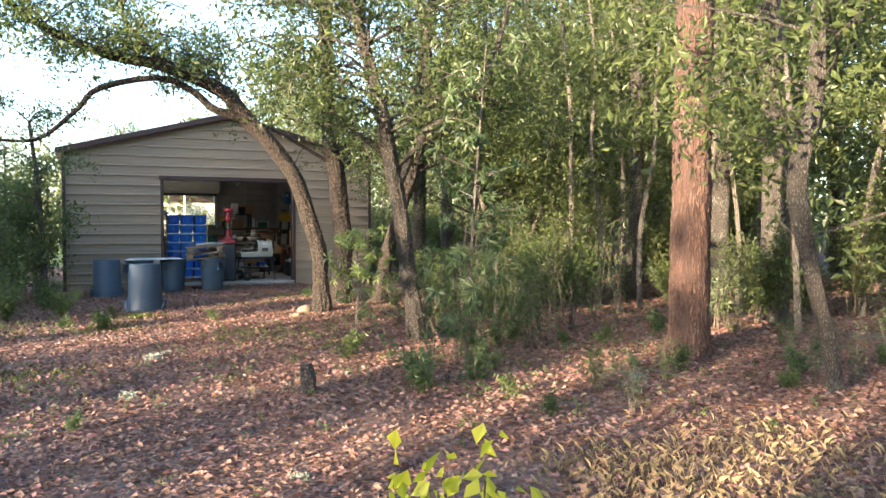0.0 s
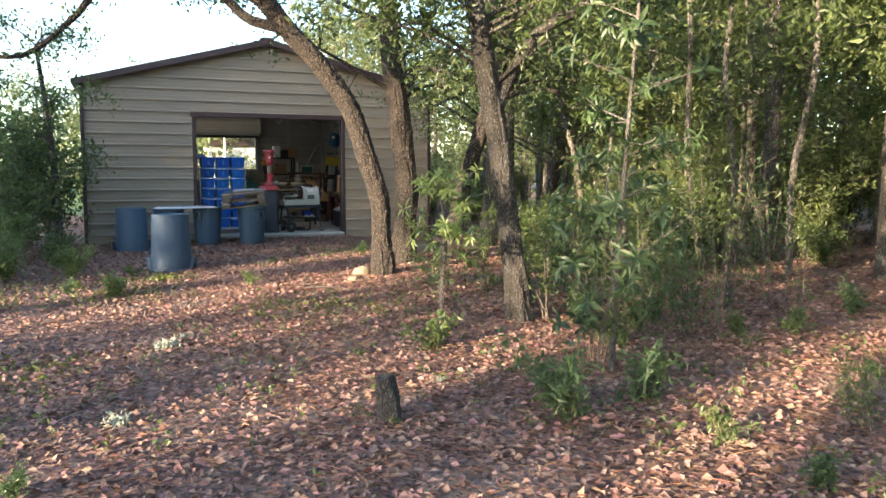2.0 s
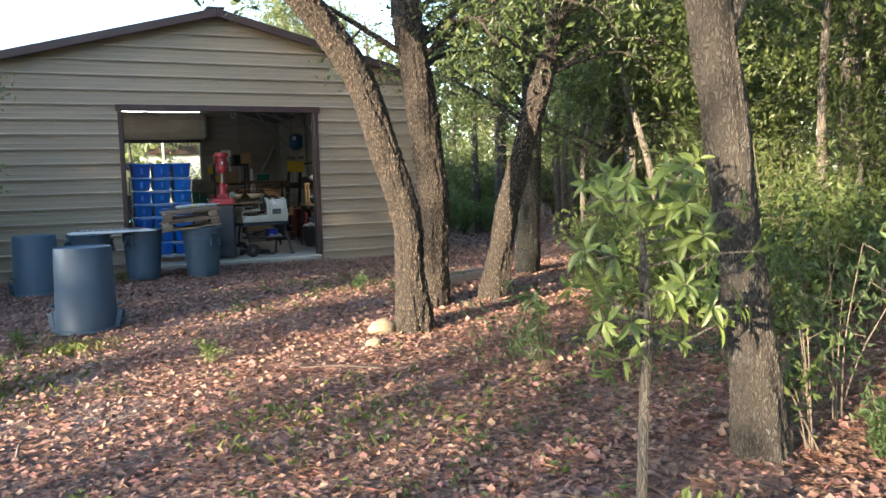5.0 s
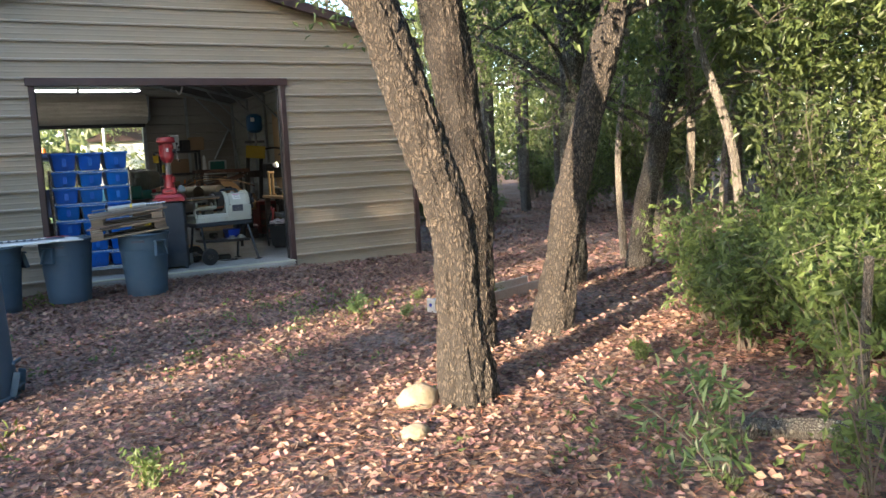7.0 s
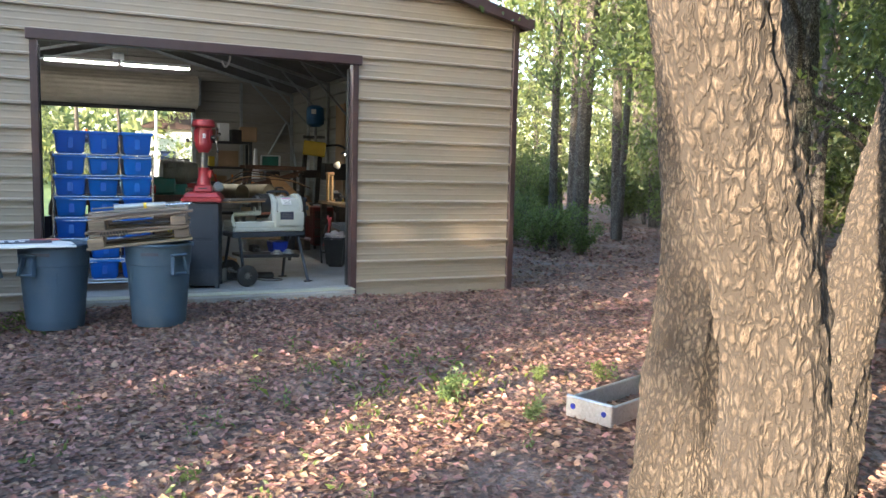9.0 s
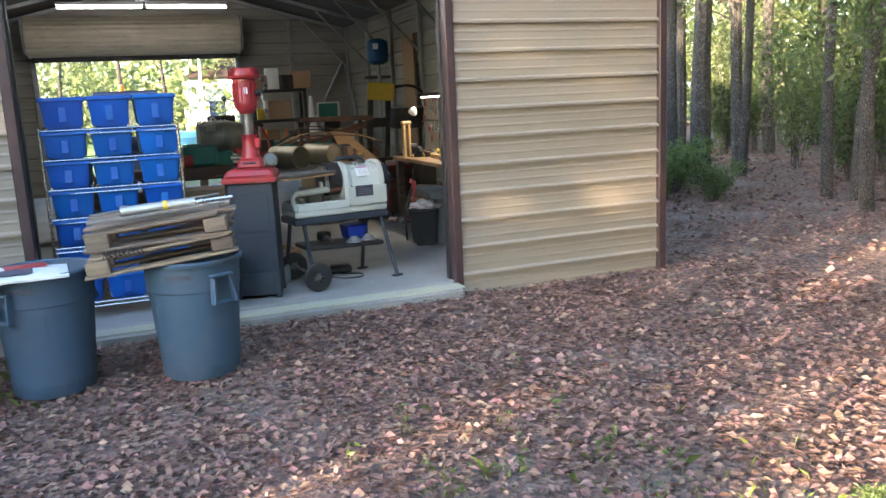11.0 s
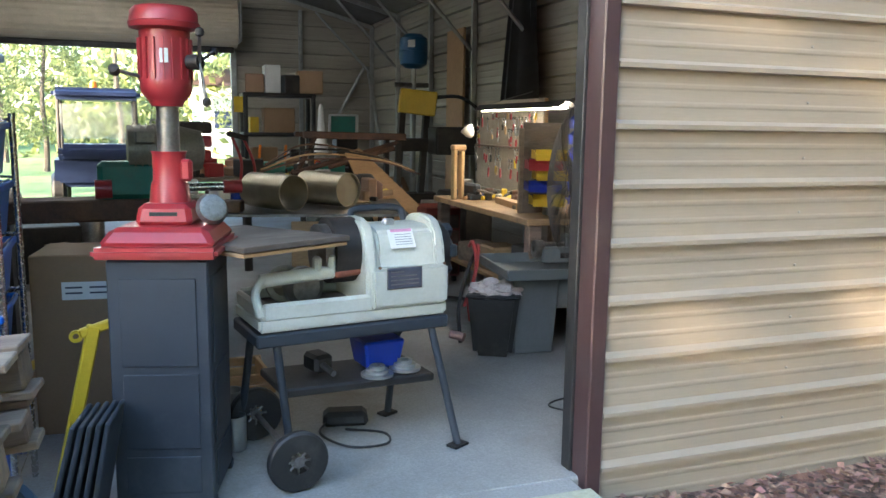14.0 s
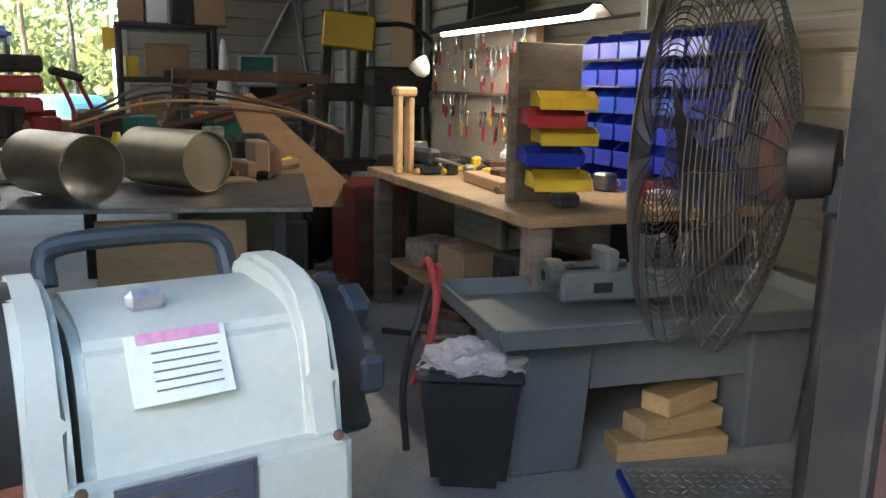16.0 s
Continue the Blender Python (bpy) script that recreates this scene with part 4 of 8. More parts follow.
# seedlings and low plants of the clearing
sd = [bush("seedling", at_ground(5.7, 7.3), "small green oak seedling in the leaf litter", 61, 5, 0.38, 0.16, 9, 0.055, L_LAUREL, group="seedlings", cat="seedling"),
      bush("seedling", at_ground(4.4, 7.9), "small green oak seedling in the leaf litter", 62, 4, 0.28, 0.18, 8, 0.05, L_BUSH, group="seedlings", cat="seedling"),
      bush("seedling", at_ground(2.0, 12.3), "bright green low plant in the sun", 63, 7, 0.30, 0.2, 10, 0.05, L_BUSH, group="seedlings", cat="seedling")]
strew(14, (4.6, 8.5, 6.2, 11.5), sd[:2], 0.5, 0.9, lambda x, y: (x - 4.6) * 1.6 + 6.0 > y - 3.0)
strew(13, (-1, 6.8, 4.0, 16.5), sd, 0.35, 0.65, lambda x, y: abs(x - (1.9 + 0.22 * y)) > 0.9 or y > 15)
strew(10, (4, 9, 2.5, 7), sd, 0.4, 0.8)
strew(4, (6.0, 7.2, 14.5, 16.2), sd, 0.35, 0.5)

# wispy saplings round the forked oak
wk = [bush("sapling", at_ground(6.2, 8.9), "wispy sapling with thin stems and few leaves", 64, 5, 1.15, 0.34, 4, 0.062, L_LAUREL, 0.34, group="wispy saplings", cat="sapling"),
      bush("sapling", at_ground(5.9, 10.2), "wispy sapling with thin stems and few leaves", 65, 6, 0.8, 0.36, 4, 0.058, L_BUSH, 0.38, group="wispy saplings", cat="sapling"),
      bush("sapling", at_ground(6.9, 7.6), "wispy sapling with thin stems and few leaves", 66, 4, 1.7, 0.42, 4, 0.066, L_WOOD, 0.36, group="wispy saplings", cat="sapling")]
strew(28, (5.0, 9.2, 6.4, 11.6), wk, 0.6, 1.0, lambda x, y: x > 4.9 + max(0, y - 8.0) * 0.9)
strew(12, (8.5, 13, 4, 14), wk, 0.8, 1.4)
strew(10, (5.2, 8.6, 3.8, 6.4), wk[:2], 0.35, 0.6)


def whorls(name, m, label, seed, stem, r, branches, lo, reach, bark_, leaf, blade=0.105, cat="sapling"):
    """A laurel sapling: a pale stem, thin side branches and whorls of long pointed leaves at their ends."""
    rng = random.Random(seed)
    t = thing(name, m, label, cat, "laurel saplings")
    part("stem", hose(stem, r, 26, 9, None, None, 0.1, 0.0), bark_, t, "", True)
    path = smooth_path(stem, 40)
    tips, bm = [(path[-1], Vector((0, 0, 1)))], bmesh.new()
    for i in range(branches):
        p = path[int(39 * (lo + (1 - lo) * (i + rng.random()) / branches))]
        a = rng.uniform(0, 6.283)
        ln = reach * rng.uniform(0.45, 1.0)
        d = Vector((math.cos(a), math.sin(a), rng.uniform(0.0, 0.5)))
        q = p + d * ln * 0.55
        e = q + (d + Vector((rng.gauss(0, 0.4), rng.gauss(0, 0.4), rng.uniform(-0.2, 0.5)))).normalized() * ln * 0.45
        hose([p, q, e], r[0] * 0.28, 8, 5, bm, r[0] * 0.13)
        tips += [(e, (e - q).normalized()), (q, d.normalized())]
        for _ in range(2):
            g = q + Vector((rng.gauss(0, 1), rng.gauss(0, 1), rng.gauss(0.2, 0.6))).normalized() * ln * 0.35
            hose([q, g], r[0] * 0.15, 3, 4, bm, r[0] * 0.1)
            tips.append((g, (g - q).normalized()))
    part("branchwork", bm, bark_, t, "", True)
    v, f = [], []
    for e, d in tips:
        x = d.orthogonal().normalized()
        y = d.cross(x)
        for k in range(rng.randrange(6, 10)):
            a = k * 2.4 + rng.uniform(-0.3, 0.3)
            out_ = (x * math.cos(a) + y * math.sin(a)) * 0.9 + d * rng.uniform(-0.1, 0.7) - Vector((0, 0, rng.uniform(0.05, 0.45)))
            out_.normalize()
            side = out_.cross(d).normalized()
            up_ = side.cross(out_)
            L = blade * rng.uniform(0.55, 1.15)
            w = L * 0.145
            o = e - d * rng.uniform(0, 0.05)
            n0 = len(v)
            v += [o, o + out_ * L * 0.35 + side * w + up_ * w * 0.5, o + out_ * L * 0.4, o + out_ * L * 0.35 - side * w + up_ * w * 0.5,
                  o + out_ * L * 0.72 + side * w * 0.8 - up_ * w * 0.1, o + out_ * L * 0.74 - up_ * w * 0.5, o + out_ * L * 0.72 - side * w * 0.8 - up_ * w * 0.1, o + out_ * L - up_ * w * 1.3]
            f += [(n0, n0 + 1, n0 + 2), (n0, n0 + 2, n0 + 3), (n0 + 1, n0 + 4, n0 + 5, n0 + 2), (n0 + 2, n0 + 5, n0 + 6, n0 + 3), (n0 + 4, n0 + 7, n0 + 5), (n0 + 5, n0 + 7, n0 + 6)]
    part("foliage", mesh_from("foliage", v, f, leaf), leaf, t)
    return t


L_WHORL = leaf_mat("whorled_leaf", (0.115, 0.175, 0.062), 0.4, 0.4)
bush("laurel_sapling", at_ground(4.5, 5.95), "low dark green sapling in the leaf litter", 71, 8, 0.42, 0.32, 8, 0.06, L_LAUREL, 0.35, cat="sapling")
gs = ground_z(5.3, 6.72)
whorls("laurel_sapling", I4, "tall thin sapling with long narrow green leaves", 73, [(5.26, 6.72, gs - 0.05), (5.29, 6.72, 0.6), (5.33, 6.72, 1.2), (5.40, 6.74, 2.0), (5.5, 6.74, 3.2)], [0.022, 0.019, 0.017, 0.014, 0.007], 34, 0.10, 0.62, M_PALEBARK, L_LAUREL, 0.115)
gs = ground_z(4.63, 8.37)
whorls("laurel_sapling", I4, "pale-stemmed laurel with bright green leaf whorls", 74, [(4.63, 8.37, gs - 0.05), (4.65, 8.37, 0.35), (4.68, 8.38, 0.7), (4.66, 8.40, 1.0), (4.60, 8.42, 1.22)], [0.024, 0.020, 0.017, 0.012, 0.006], 18, 0.34, 0.50, M_PALEBARK, L_WHORL, 0.095)
gs = ground_z(6.0, 8.0)
whorls("laurel_sapling", I4, "young sapling with long narrow green leaves", 76, [(6.0, 7.9, gs - 0.05), (6.03, 7.9, 0.5), (5.98, 7.92, 1.1), (6.05, 7.95, 1.9)], [0.018, 0.015, 0.012, 0.006], 18, 0.15, 0.5, M_PALEBARK, L_LAUREL, 0.10)
for i, (x, y, h, s) in enumerate(((6.3, 7.2, 1.2, 0.4), (5.6, 10.6, 0.7, 0.4), (6.4, 9.6, 1.1, 0.5), (5.0, 6.0, 0.45, 0.3))):
    bush("laurel_sapling", at_ground(x, y), "upright sapling with long narrow green leaves", 75 + i, 5, h * 0.85, s, 6, 0.07, L_LAUREL, 0.28, cat="sapling", group="laurel saplings")
bush("oak_seedling", at_ground(2.50, 1.12), "young oak sprout with yellow-green lobed leaves", 81, 6, 0.95, 0.16, 8, 0.05, L_YELLOW, 0.75, cat="seedling")
bush("oak_seedling", at_ground(1.75, 2.6), "low dark green sprout in the leaf litter", 82, 5, 0.16, 0.22, 8, 0.05, L_LAUREL, 0.6, cat="seedling")


# ---- leaf litter, needles, grass ----
def litter(name, label, n, area, size, material, seed, narrow, keep=lambda x, y: True, tilt=0.35, lift=0.012):
    rng = np.random.default_rng(seed)
    v = []
    for _ in range(n):
        for _t in range(6):
            x, y = rng.uniform(area[0], area[1]), rng.uniform(area[2], area[3])
            if keep(x, y):
                break
        else:
            continue
        a, s = rng.uniform(0, 6.283), size * rng.uniform(0.6, 1.4)
        z = ground_z(x, y) + lift + rng.random() * 0.02
        dx, dy = math.cos(a) * s / 2, math.sin(a) * s / 2
        t1, t2 = rng.normal(size=2) * s * tilt * 0.4
        k = narrow
        v += [(x - dx, y - dy, z - t1 * 0.5), (x + dy * k, y - dx * k, z + t2 * min(1, k * 2) + s * 0.16 * k), (x + dx, y + dy, z + t1 * 0.5), (x - dy * k, y + dx * k, z - t2 * min(1, k * 2) + s * 0.16 * k)]
    f = np.arange(len(v)).reshape(-1, 4)
    return tagged(new(name, mesh_from(name, v, f, material)), label, "leaves", "", "stuff")


def off_slab(x, y):
    return not (X0 < x < X1 and y > Y0 - 0.02) and not (DX0 - 0.1 < x < DX1 + 0.1 and y > Y0 - 0.3)


litter("fallen_leaves", "brown fallen oak leaves covering the ground", 95000, (-1, 9.5, 9, 19.5), 0.044, M_LITTER, 1, 0.5, off_slab)
litter("fallen_leaves", "brown fallen oak leaves covering the ground", 70000, (-1, 9, 1.0, 9.2), 0.046, M_LITTER, 2, 0.5)
litter("fallen_leaves", "brown fallen leaves on the wood's floor", 26000, (8.7, 18, 6, 30), 0.07, M_LITTER, 3, 0.5)
litter("pine_needles", "red-brown fallen pine needles", 22000, (3, 10, 2, 13), 0.15, M_NEEDLE, 4, 0.035, tilt=0.15)


def grass(name, label, n, centres, spread_, h, material, seed):
    rng = np.random.default_rng(seed)
    v = []
    for _ in range(n):
        cx, cy, cr = centres[rng.integers(len(centres))]
        x, y = cx + rng.normal() * cr, cy + rng.normal() * cr
        z = ground_z(x, y) - 0.01
        a, s, bend = rng.uniform(0, 6.283), h * rng.uniform(0.5, 1.2), rng.uniform(0.1, 0.9)
        wx, wy = -math.sin(a) * 0.0006, math.cos(a) * 0.0006
        mx, my = x + math.cos(a) * s * bend * 0.3, y + math.sin(a) * s * bend * 0.3
        tx, ty = x + math.cos(a) * s * bend, y + math.sin(a) * s * bend
        v += [(x - wx, y - wy, z), (x + wx, y + wy, z), (mx + wx, my + wy, z + s * 0.55), (tx, ty, z + s * (1 - bend * 0.35)), (mx - wx, my - wy, z + s * 0.55)]
    f = np.arange(len(v)).reshape(-1, 5)
    return tagged(new(name, mesh_from(name, v, f, material)), label, "grass", "", "stuff")


grass("dry_grass", "dry yellow grass tufts in the sun", 4200, [(4.3, 2.2, 0.35), (5.0, 2.6, 0.4), (3.4, 2.3, 0.25), (5.6, 3.2, 0.4), (4.6, 3.2, 0.3)], 0, 0.09, M_DRYGRASS, 6)
grass("green_grass", "thin green weeds among the leaves", 2600, [(0.2, 9.2, 0.5), (1.2, 8.6, 0.4), (3.9, 10.3, 0.4), (0.2, 13.2, 0.7), (2.1, 12.2, 0.35), (2.6, 13.6, 0.2), (5.9, 15.6, 0.5), (3.3, 18.9, 0.25), (1.3, 3.4, 0.4)], 0, 0.09, L_GRASS, 7)
# tiny sprouts between the leaves
rngs = np.random.default_rng(33)
sprouts = []
for cx, cy, cr, cn in ((3.6, 7.6, 1.2, 70), (4.4, 10.2, 0.8, 70), (0.4, 7.4, 1.0, 60), (5.6, 5.6, 1.3, 80), (7.6, 7.2, 1.6, 90), (6.4, 10.2, 0.9, 70), (4.2, 14.6, 0.9, 40), (5.7, 16.2, 0.5, 30), (0.8, 12.6, 0.9, 90), (1.6, 3.2, 0.7, 40)):
    for _ in range(cn):
        x, y = cx + rngs.normal() * cr, cy + rngs.normal() * cr
        sprouts.append((x, y, ground_z(x, y) + 0.05))
v, f = leaf_cloud(sprouts, 9, 0.065, 0.036, 34, 0.5)
tagged(new("ground_weeds", mesh_from("ground_weeds", v, f, L_BUSH)), "small green weeds and sprouts among fallen leaves", "weeds", "", "stuff")
# grey lichen tufts on the ground
rngl = random.Random(8)
for i, (x, y, s) in enumerate(((0.6, 7.6, 0.10), (0.35, 8.0, 0.12), (0.75, 8.2, 0.08), (2.1, 7.0, 0.11), (2.45, 9.0, 0.12), (2.6, 9.35, 0.07), (2.9, 4.1, 0.07), (0.9, 7.2, 0.09), (1.35, 6.1, 0.06), (6.3, 5.3, 0.10), (4.1, 7.0, 0.05), (0.0, 8.3, 0.1))):
    v, f = leaf_cloud([(rngl.gauss(0, s * 0.4), rngl.gauss(0, s * 0.4), s * 0.15) for _ in range(14)], 14, s * 0.5, s * 0.35, 90 + i, 0.4)
    single("lichen_tuft", mesh_from("lichen_tuft", v, f, M_MOSS), None, at_ground(x, y, 0.01), "pale grey lichen tuft lying on the leaves", "lichen", "lichen tufts")
# stump, log, root stone, cone, sticks
sb_ = hose([(0, 0, -0.05), (0.01, 0, 0.1), (-0.02, 0.01, 0.26)], [0.085, 0.07, 0.05], 8, 12, None, None, 0.5, 0.5)
single("rotten_stump", sb_, M_GREYBARK, at_ground(3.55, 6.39, 0), "short rotten grey stump among the leaves", "stump", smooth=True)
single("fallen_log", hose([(0, 0, 0.05), (0.5, -0.25, 0.06), (1.1, -0.6, 0.04)], [0.05, 0.055, 0.04], 16, 9, None, None, 0.25, 0.2), M_GREYBARK, at_ground(5.95, 10.95, 0, -20), "grey fallen branch lying on leaves", "log", smooth=True)
M_STONE = mk("mossy_stone", (0.30, 0.235, 0.16), (0.21, 0.165, 0.115), 0.9, 0, 8, 60, 0.6, (0.20, 0.19, 0.07), 0.4)
for x, y, sx, sy, sz in ((5.08, 12.42, 0.13, 0.10, 0.08), (4.84, 11.98, 0.08, 0.07, 0.045)):
    bm = bmesh.new()
    bmesh.ops.create_icosphere(bm, subdivisions=3, radius=1)
    for v in bm.verts:
        v.co *= 1 + 0.22 * noise.noise(v.co * 1.7 + Vector((x, y, 0)))
        v.co = Vector((v.co.x * sx, v.co.y * sy, v.co.z * sz))
    single("stone", bm, M_STONE, at_ground(x, y, sz * 0.5), "rough pale stone at the foot of the leaning oak", "stone", "stones by the oak", smooth=True)
M_CONE = mk("cone_brown", (0.12, 0.08, 0.06), (0.07, 0.05, 0.04), 0.8, 0, 20, 80, 0.3)
bm = bmesh.new()
for k in range(9):
    for i in range(8):
        a = i * 0.785 + k * 0.39
        rr = 0.042 * math.sin(0.35 + k * 0.29)
        box((0.02, 0.016, 0.006), (k * 0.011 - 0.045, rr * math.cos(a), rr * math.sin(a)), (math.degrees(a), -25, 0), bm=bm)
single("pine_cone", bm, M_CONE, at_ground(5.45, 10.35, 0.055), "dark open pine cone lying on leaves", "pine cone")
for i, (x, y, h) in enumerate(((6.45, 10.6, 0.85), (6.6, 8.6, 1.05), (7.35, 8.0, 0.7), (9.2, 10.9, 1.3))):
    single("bare_sapling", hose([(0, 0, -0.05), (0.02, 0.01, h * 0.5), (0.0, -0.02, h)], 0.028, 10, 8, None, 0.02, 0.2, 0.1), M_GREYBARK, at_ground(x, y), "thin bare dead stem standing in the undergrowth", "sapling", "bare stems", smooth=True)
for i, (x, y, a, ln) in enumerate(((5.2, 5.6, 30, 0.5), (6.6, 4.9, 100, 0.7), (3.3, 3.2, 60, 0.4), (4.6, 11.2, 150, 0.6), (7.4, 8.4, 40, 0.9), (2.3, 10.6, 70, 0.35), (5.9, 10.9, 15, 0.8), (6.0, 17.6, 100, 0.4))):
    single("stick", hose([(0, 0, 0.02), (ln * 0.5, 0.04, 0.05), (ln, -0.03, 0.02)], 0.009, 9, 6, None, 0.005), M_TWIG, at_ground(x, y, 0.0, a), "dry grey twig lying on the leaves", "stick", "twigs")


# ---- yard things ----
M_BIN = mk("bin_grey_blue", (0.048, 0.086, 0.134), (0.042, 0.075, 0.118), 0.6, 0, 3, 60, 0.08, (0.15, 0.155, 0.155), 0.3, rand=0.12, grain=0.07)
M_BLUE = mk("blue_plastic", (0.007, 0.10, 0.44), (0.006, 0.083, 0.38), 0.38, 0, 4, 80, 0.03, (0.04, 0.10, 0.25), 0.25, rand=0.12, grain=0.07)
M_CHROME = mk("chrome_wire", (0.55, 0.56, 0.57), (0.45, 0.46, 0.47), 0.25, 1.0, 20, 90, 0.02, grain=0.07)
M_SLATE = mk("slate_steel", (0.024, 0.031, 0.042), (0.032, 0.040, 0.052), 0.55, 0.1, 2.5, 60, 0.12, (0.16, 0.16, 0.16), 0.3, grain=0.07)
M_RED = mk("red_paint", (0.36, 0.028, 0.034), (0.30, 0.025, 0.030), 0.4, 0, 4, 60, 0.06, (0.20, 0.06, 0.055), 0.45, coat=0.2, grain=0.07)
M_CREAM = mk("cream_paint", (0.50, 0.515, 0.46), (0.43, 0.445, 0.395), 0.45, 0, 4, 60, 0.06, (0.40, 0.36, 0.27), 0.3, grain=0.07)
M_STEEL = mk("worn_steel", (0.30, 0.29, 0.28), (0.20, 0.19, 0.18), 0.38, 0.85, 10, 60, 0.1, (0.10, 0.07, 0.05), 0.4)
M_DARK = mk("dark_iron", (0.020, 0.019, 0.019), (0.034, 0.030, 0.028), 0.6, 0.25, 8, 60, 0.15, (0.11, 0.08, 0.06), 0.35)
M_RUST = mk("rusty_steel", (0.12, 0.065, 0.045), (0.07, 0.045, 0.038), 0.75, 0.3, 8, 50, 0.25, (0.20, 0.10, 0.05), 0.5, rand=0.25)
M_WOOD = mk("weathered_wood", (0.235, 0.18, 0.13), (0.135, 0.105, 0.082), 0.85, 0, 5, 60, 0.35, (0.09, 0.075, 0.065), 0.5, rand=0.3, stretch=(0.3, 4, 4))
M_PLY = mk("plywood", (0.40, 0.25, 0.125), (0.33, 0.20, 0.10), 0.7, 0, 4, 50, 0.15, (0.18, 0.11, 0.06), 0.4, rand=0.15, stretch=(0.4, 3, 3))
M_OLDPLY = mk("grey_board", (0.105, 0.082, 0.064), (0.07, 0.056, 0.045), 0.7, 0, 4, 50, 0.15, (0.34, 0.31, 0.27), 0.45, stretch=(0.6, 2, 2))
M_CARD = mk("cardboard", (0.30, 0.19, 0.11), (0.26, 0.165, 0.095), 0.85, 0, 3, 60, 0.08, rand=0.25, grain=0.07)
M_YELLOW = mk("yellow_paint", (0.62, 0.43, 0.02), (0.55, 0.38, 0.02), 0.45, 0, 4, 60, 0.05, (0.25, 0.18, 0.06), 0.3, grain=0.07)
M_GREY = mk("machine_grey", (0.155, 0.17, 0.175), (0.125, 0.14, 0.145), 0.55, 0.1, 3, 50, 0.15, (0.27, 0.26, 0.24), 0.35, grain=0.07)
M_WHITE = mk("white_paper", (0.72, 0.72, 0.70), (0.66, 0.66, 0.64), 0.7, 0, 5, 60, 0.05, (0.5, 0.48, 0.45), 0.2, grain=0.07)
M_RAG = mk("rag_cloth", (0.60, 0.56, 0.54), (0.48, 0.40, 0.38), 0.95, 0, 9, 80, 0.4, (0.45, 0.20, 0.18), 0.3)
M_TUBEM = mk("galv_duct", (0.34, 0.295, 0.20), (0.26, 0.22, 0.15), 0.42, 0.75, 4, 60, 0.05, (0.22, 0.17, 0.11), 0.35, grain=0.07)
M_TEAL = mk("teal_paint", (0.02, 0.19, 0.14), (0.02, 0.15, 0.12), 0.45, 0, 5, 60, 0.08, (0.10, 0.10, 0.08), 0.4, grain=0.07)
M_NAVY = mk("navy_paint", (0.012, 0.022, 0.065), (0.016, 0.028, 0.075), 0.4, 0, 4, 60, 0.05, grain=0.07)
M_TANKB = mk("tank_blue", (0.012, 0.10, 0.24), (0.010, 0.085, 0.20), 0.35, 0, 4, 60, 0.04, grain=0.07)
M_BLUE2 = mk("deep_blue_plastic", (0.010, 0.028, 0.30), (0.008, 0.022, 0.25), 0.4, 0, 4, 80, 0.03, rand=0.15, grain=0.07)
M_ORANGE = mk("orange_plastic", (0.75, 0.20, 0.01), (0.68, 0.17, 0.01), 0.3, 0, 5, 80, 0.02)
M_COPPER = mk("rusty_pipe", (0.28, 0.10, 0.06), (0.20, 0.07, 0.045), 0.6, 0.3, 10, 60, 0.15)
M_HOSE = mk("red_hose", (0.42, 0.05, 0.05), (0.34, 0.04, 0.04), 0.5, 0, 8, 60, 0.05)
M_WOODL = mk("light_wood", (0.50, 0.33, 0.16), (0.43, 0.28, 0.13), 0.6, 0, 5, 60, 0.12, rand=0.2, stretch=(0.5, 3, 3))
M_BENCH = mk("bench_wood", (0.36, 0.235, 0.12), (0.27, 0.175, 0.09), 0.65, 0, 4, 50, 0.15, (0.10, 0.075, 0.05), 0.75, stretch=(0.6, 2, 2))
M_MOTOR = mk("motor_tan", (0.27, 0.25, 0.20), (0.21, 0.195, 0.16), 0.5, 0.3, 6, 60, 0.08, (0.12, 0.10, 0.08), 0.4)
M_PEG = mk("pegboard", (0.42, 0.36, 0.28), (0.36, 0.30, 0.23), 0.7, 0, 5, 60, 0.05)
M_CURT = mk("black_tarp", (0.018, 0.018, 0.020), (0.028, 0.027, 0.028), 0.4, 0, 4, 60, 0.1)
M_CURTAIN = mk("door_curtain", (0.52, 0.45, 0.33), (0.46, 0.40, 0.29), 0.45, 0.1, 3, 60, 0.04, (0.30, 0.25, 0.18), 0.3, grain=0.07)
M_INK = mk("dark_print", (0.05, 0.055, 0.08), (0.06, 0.065, 0.09), 0.6, 0, 8, 80, 0.0)
M_PINK = mk("pink_print", (0.60, 0.28, 0.42), (0.56, 0.25, 0.40), 0.6, 0, 8, 80, 0.0)
M_CYAN = mk("cyan_print", (0.12, 0.50, 0.62), (0.10, 0.45, 0.58), 0.6, 0, 8, 80, 0.0)


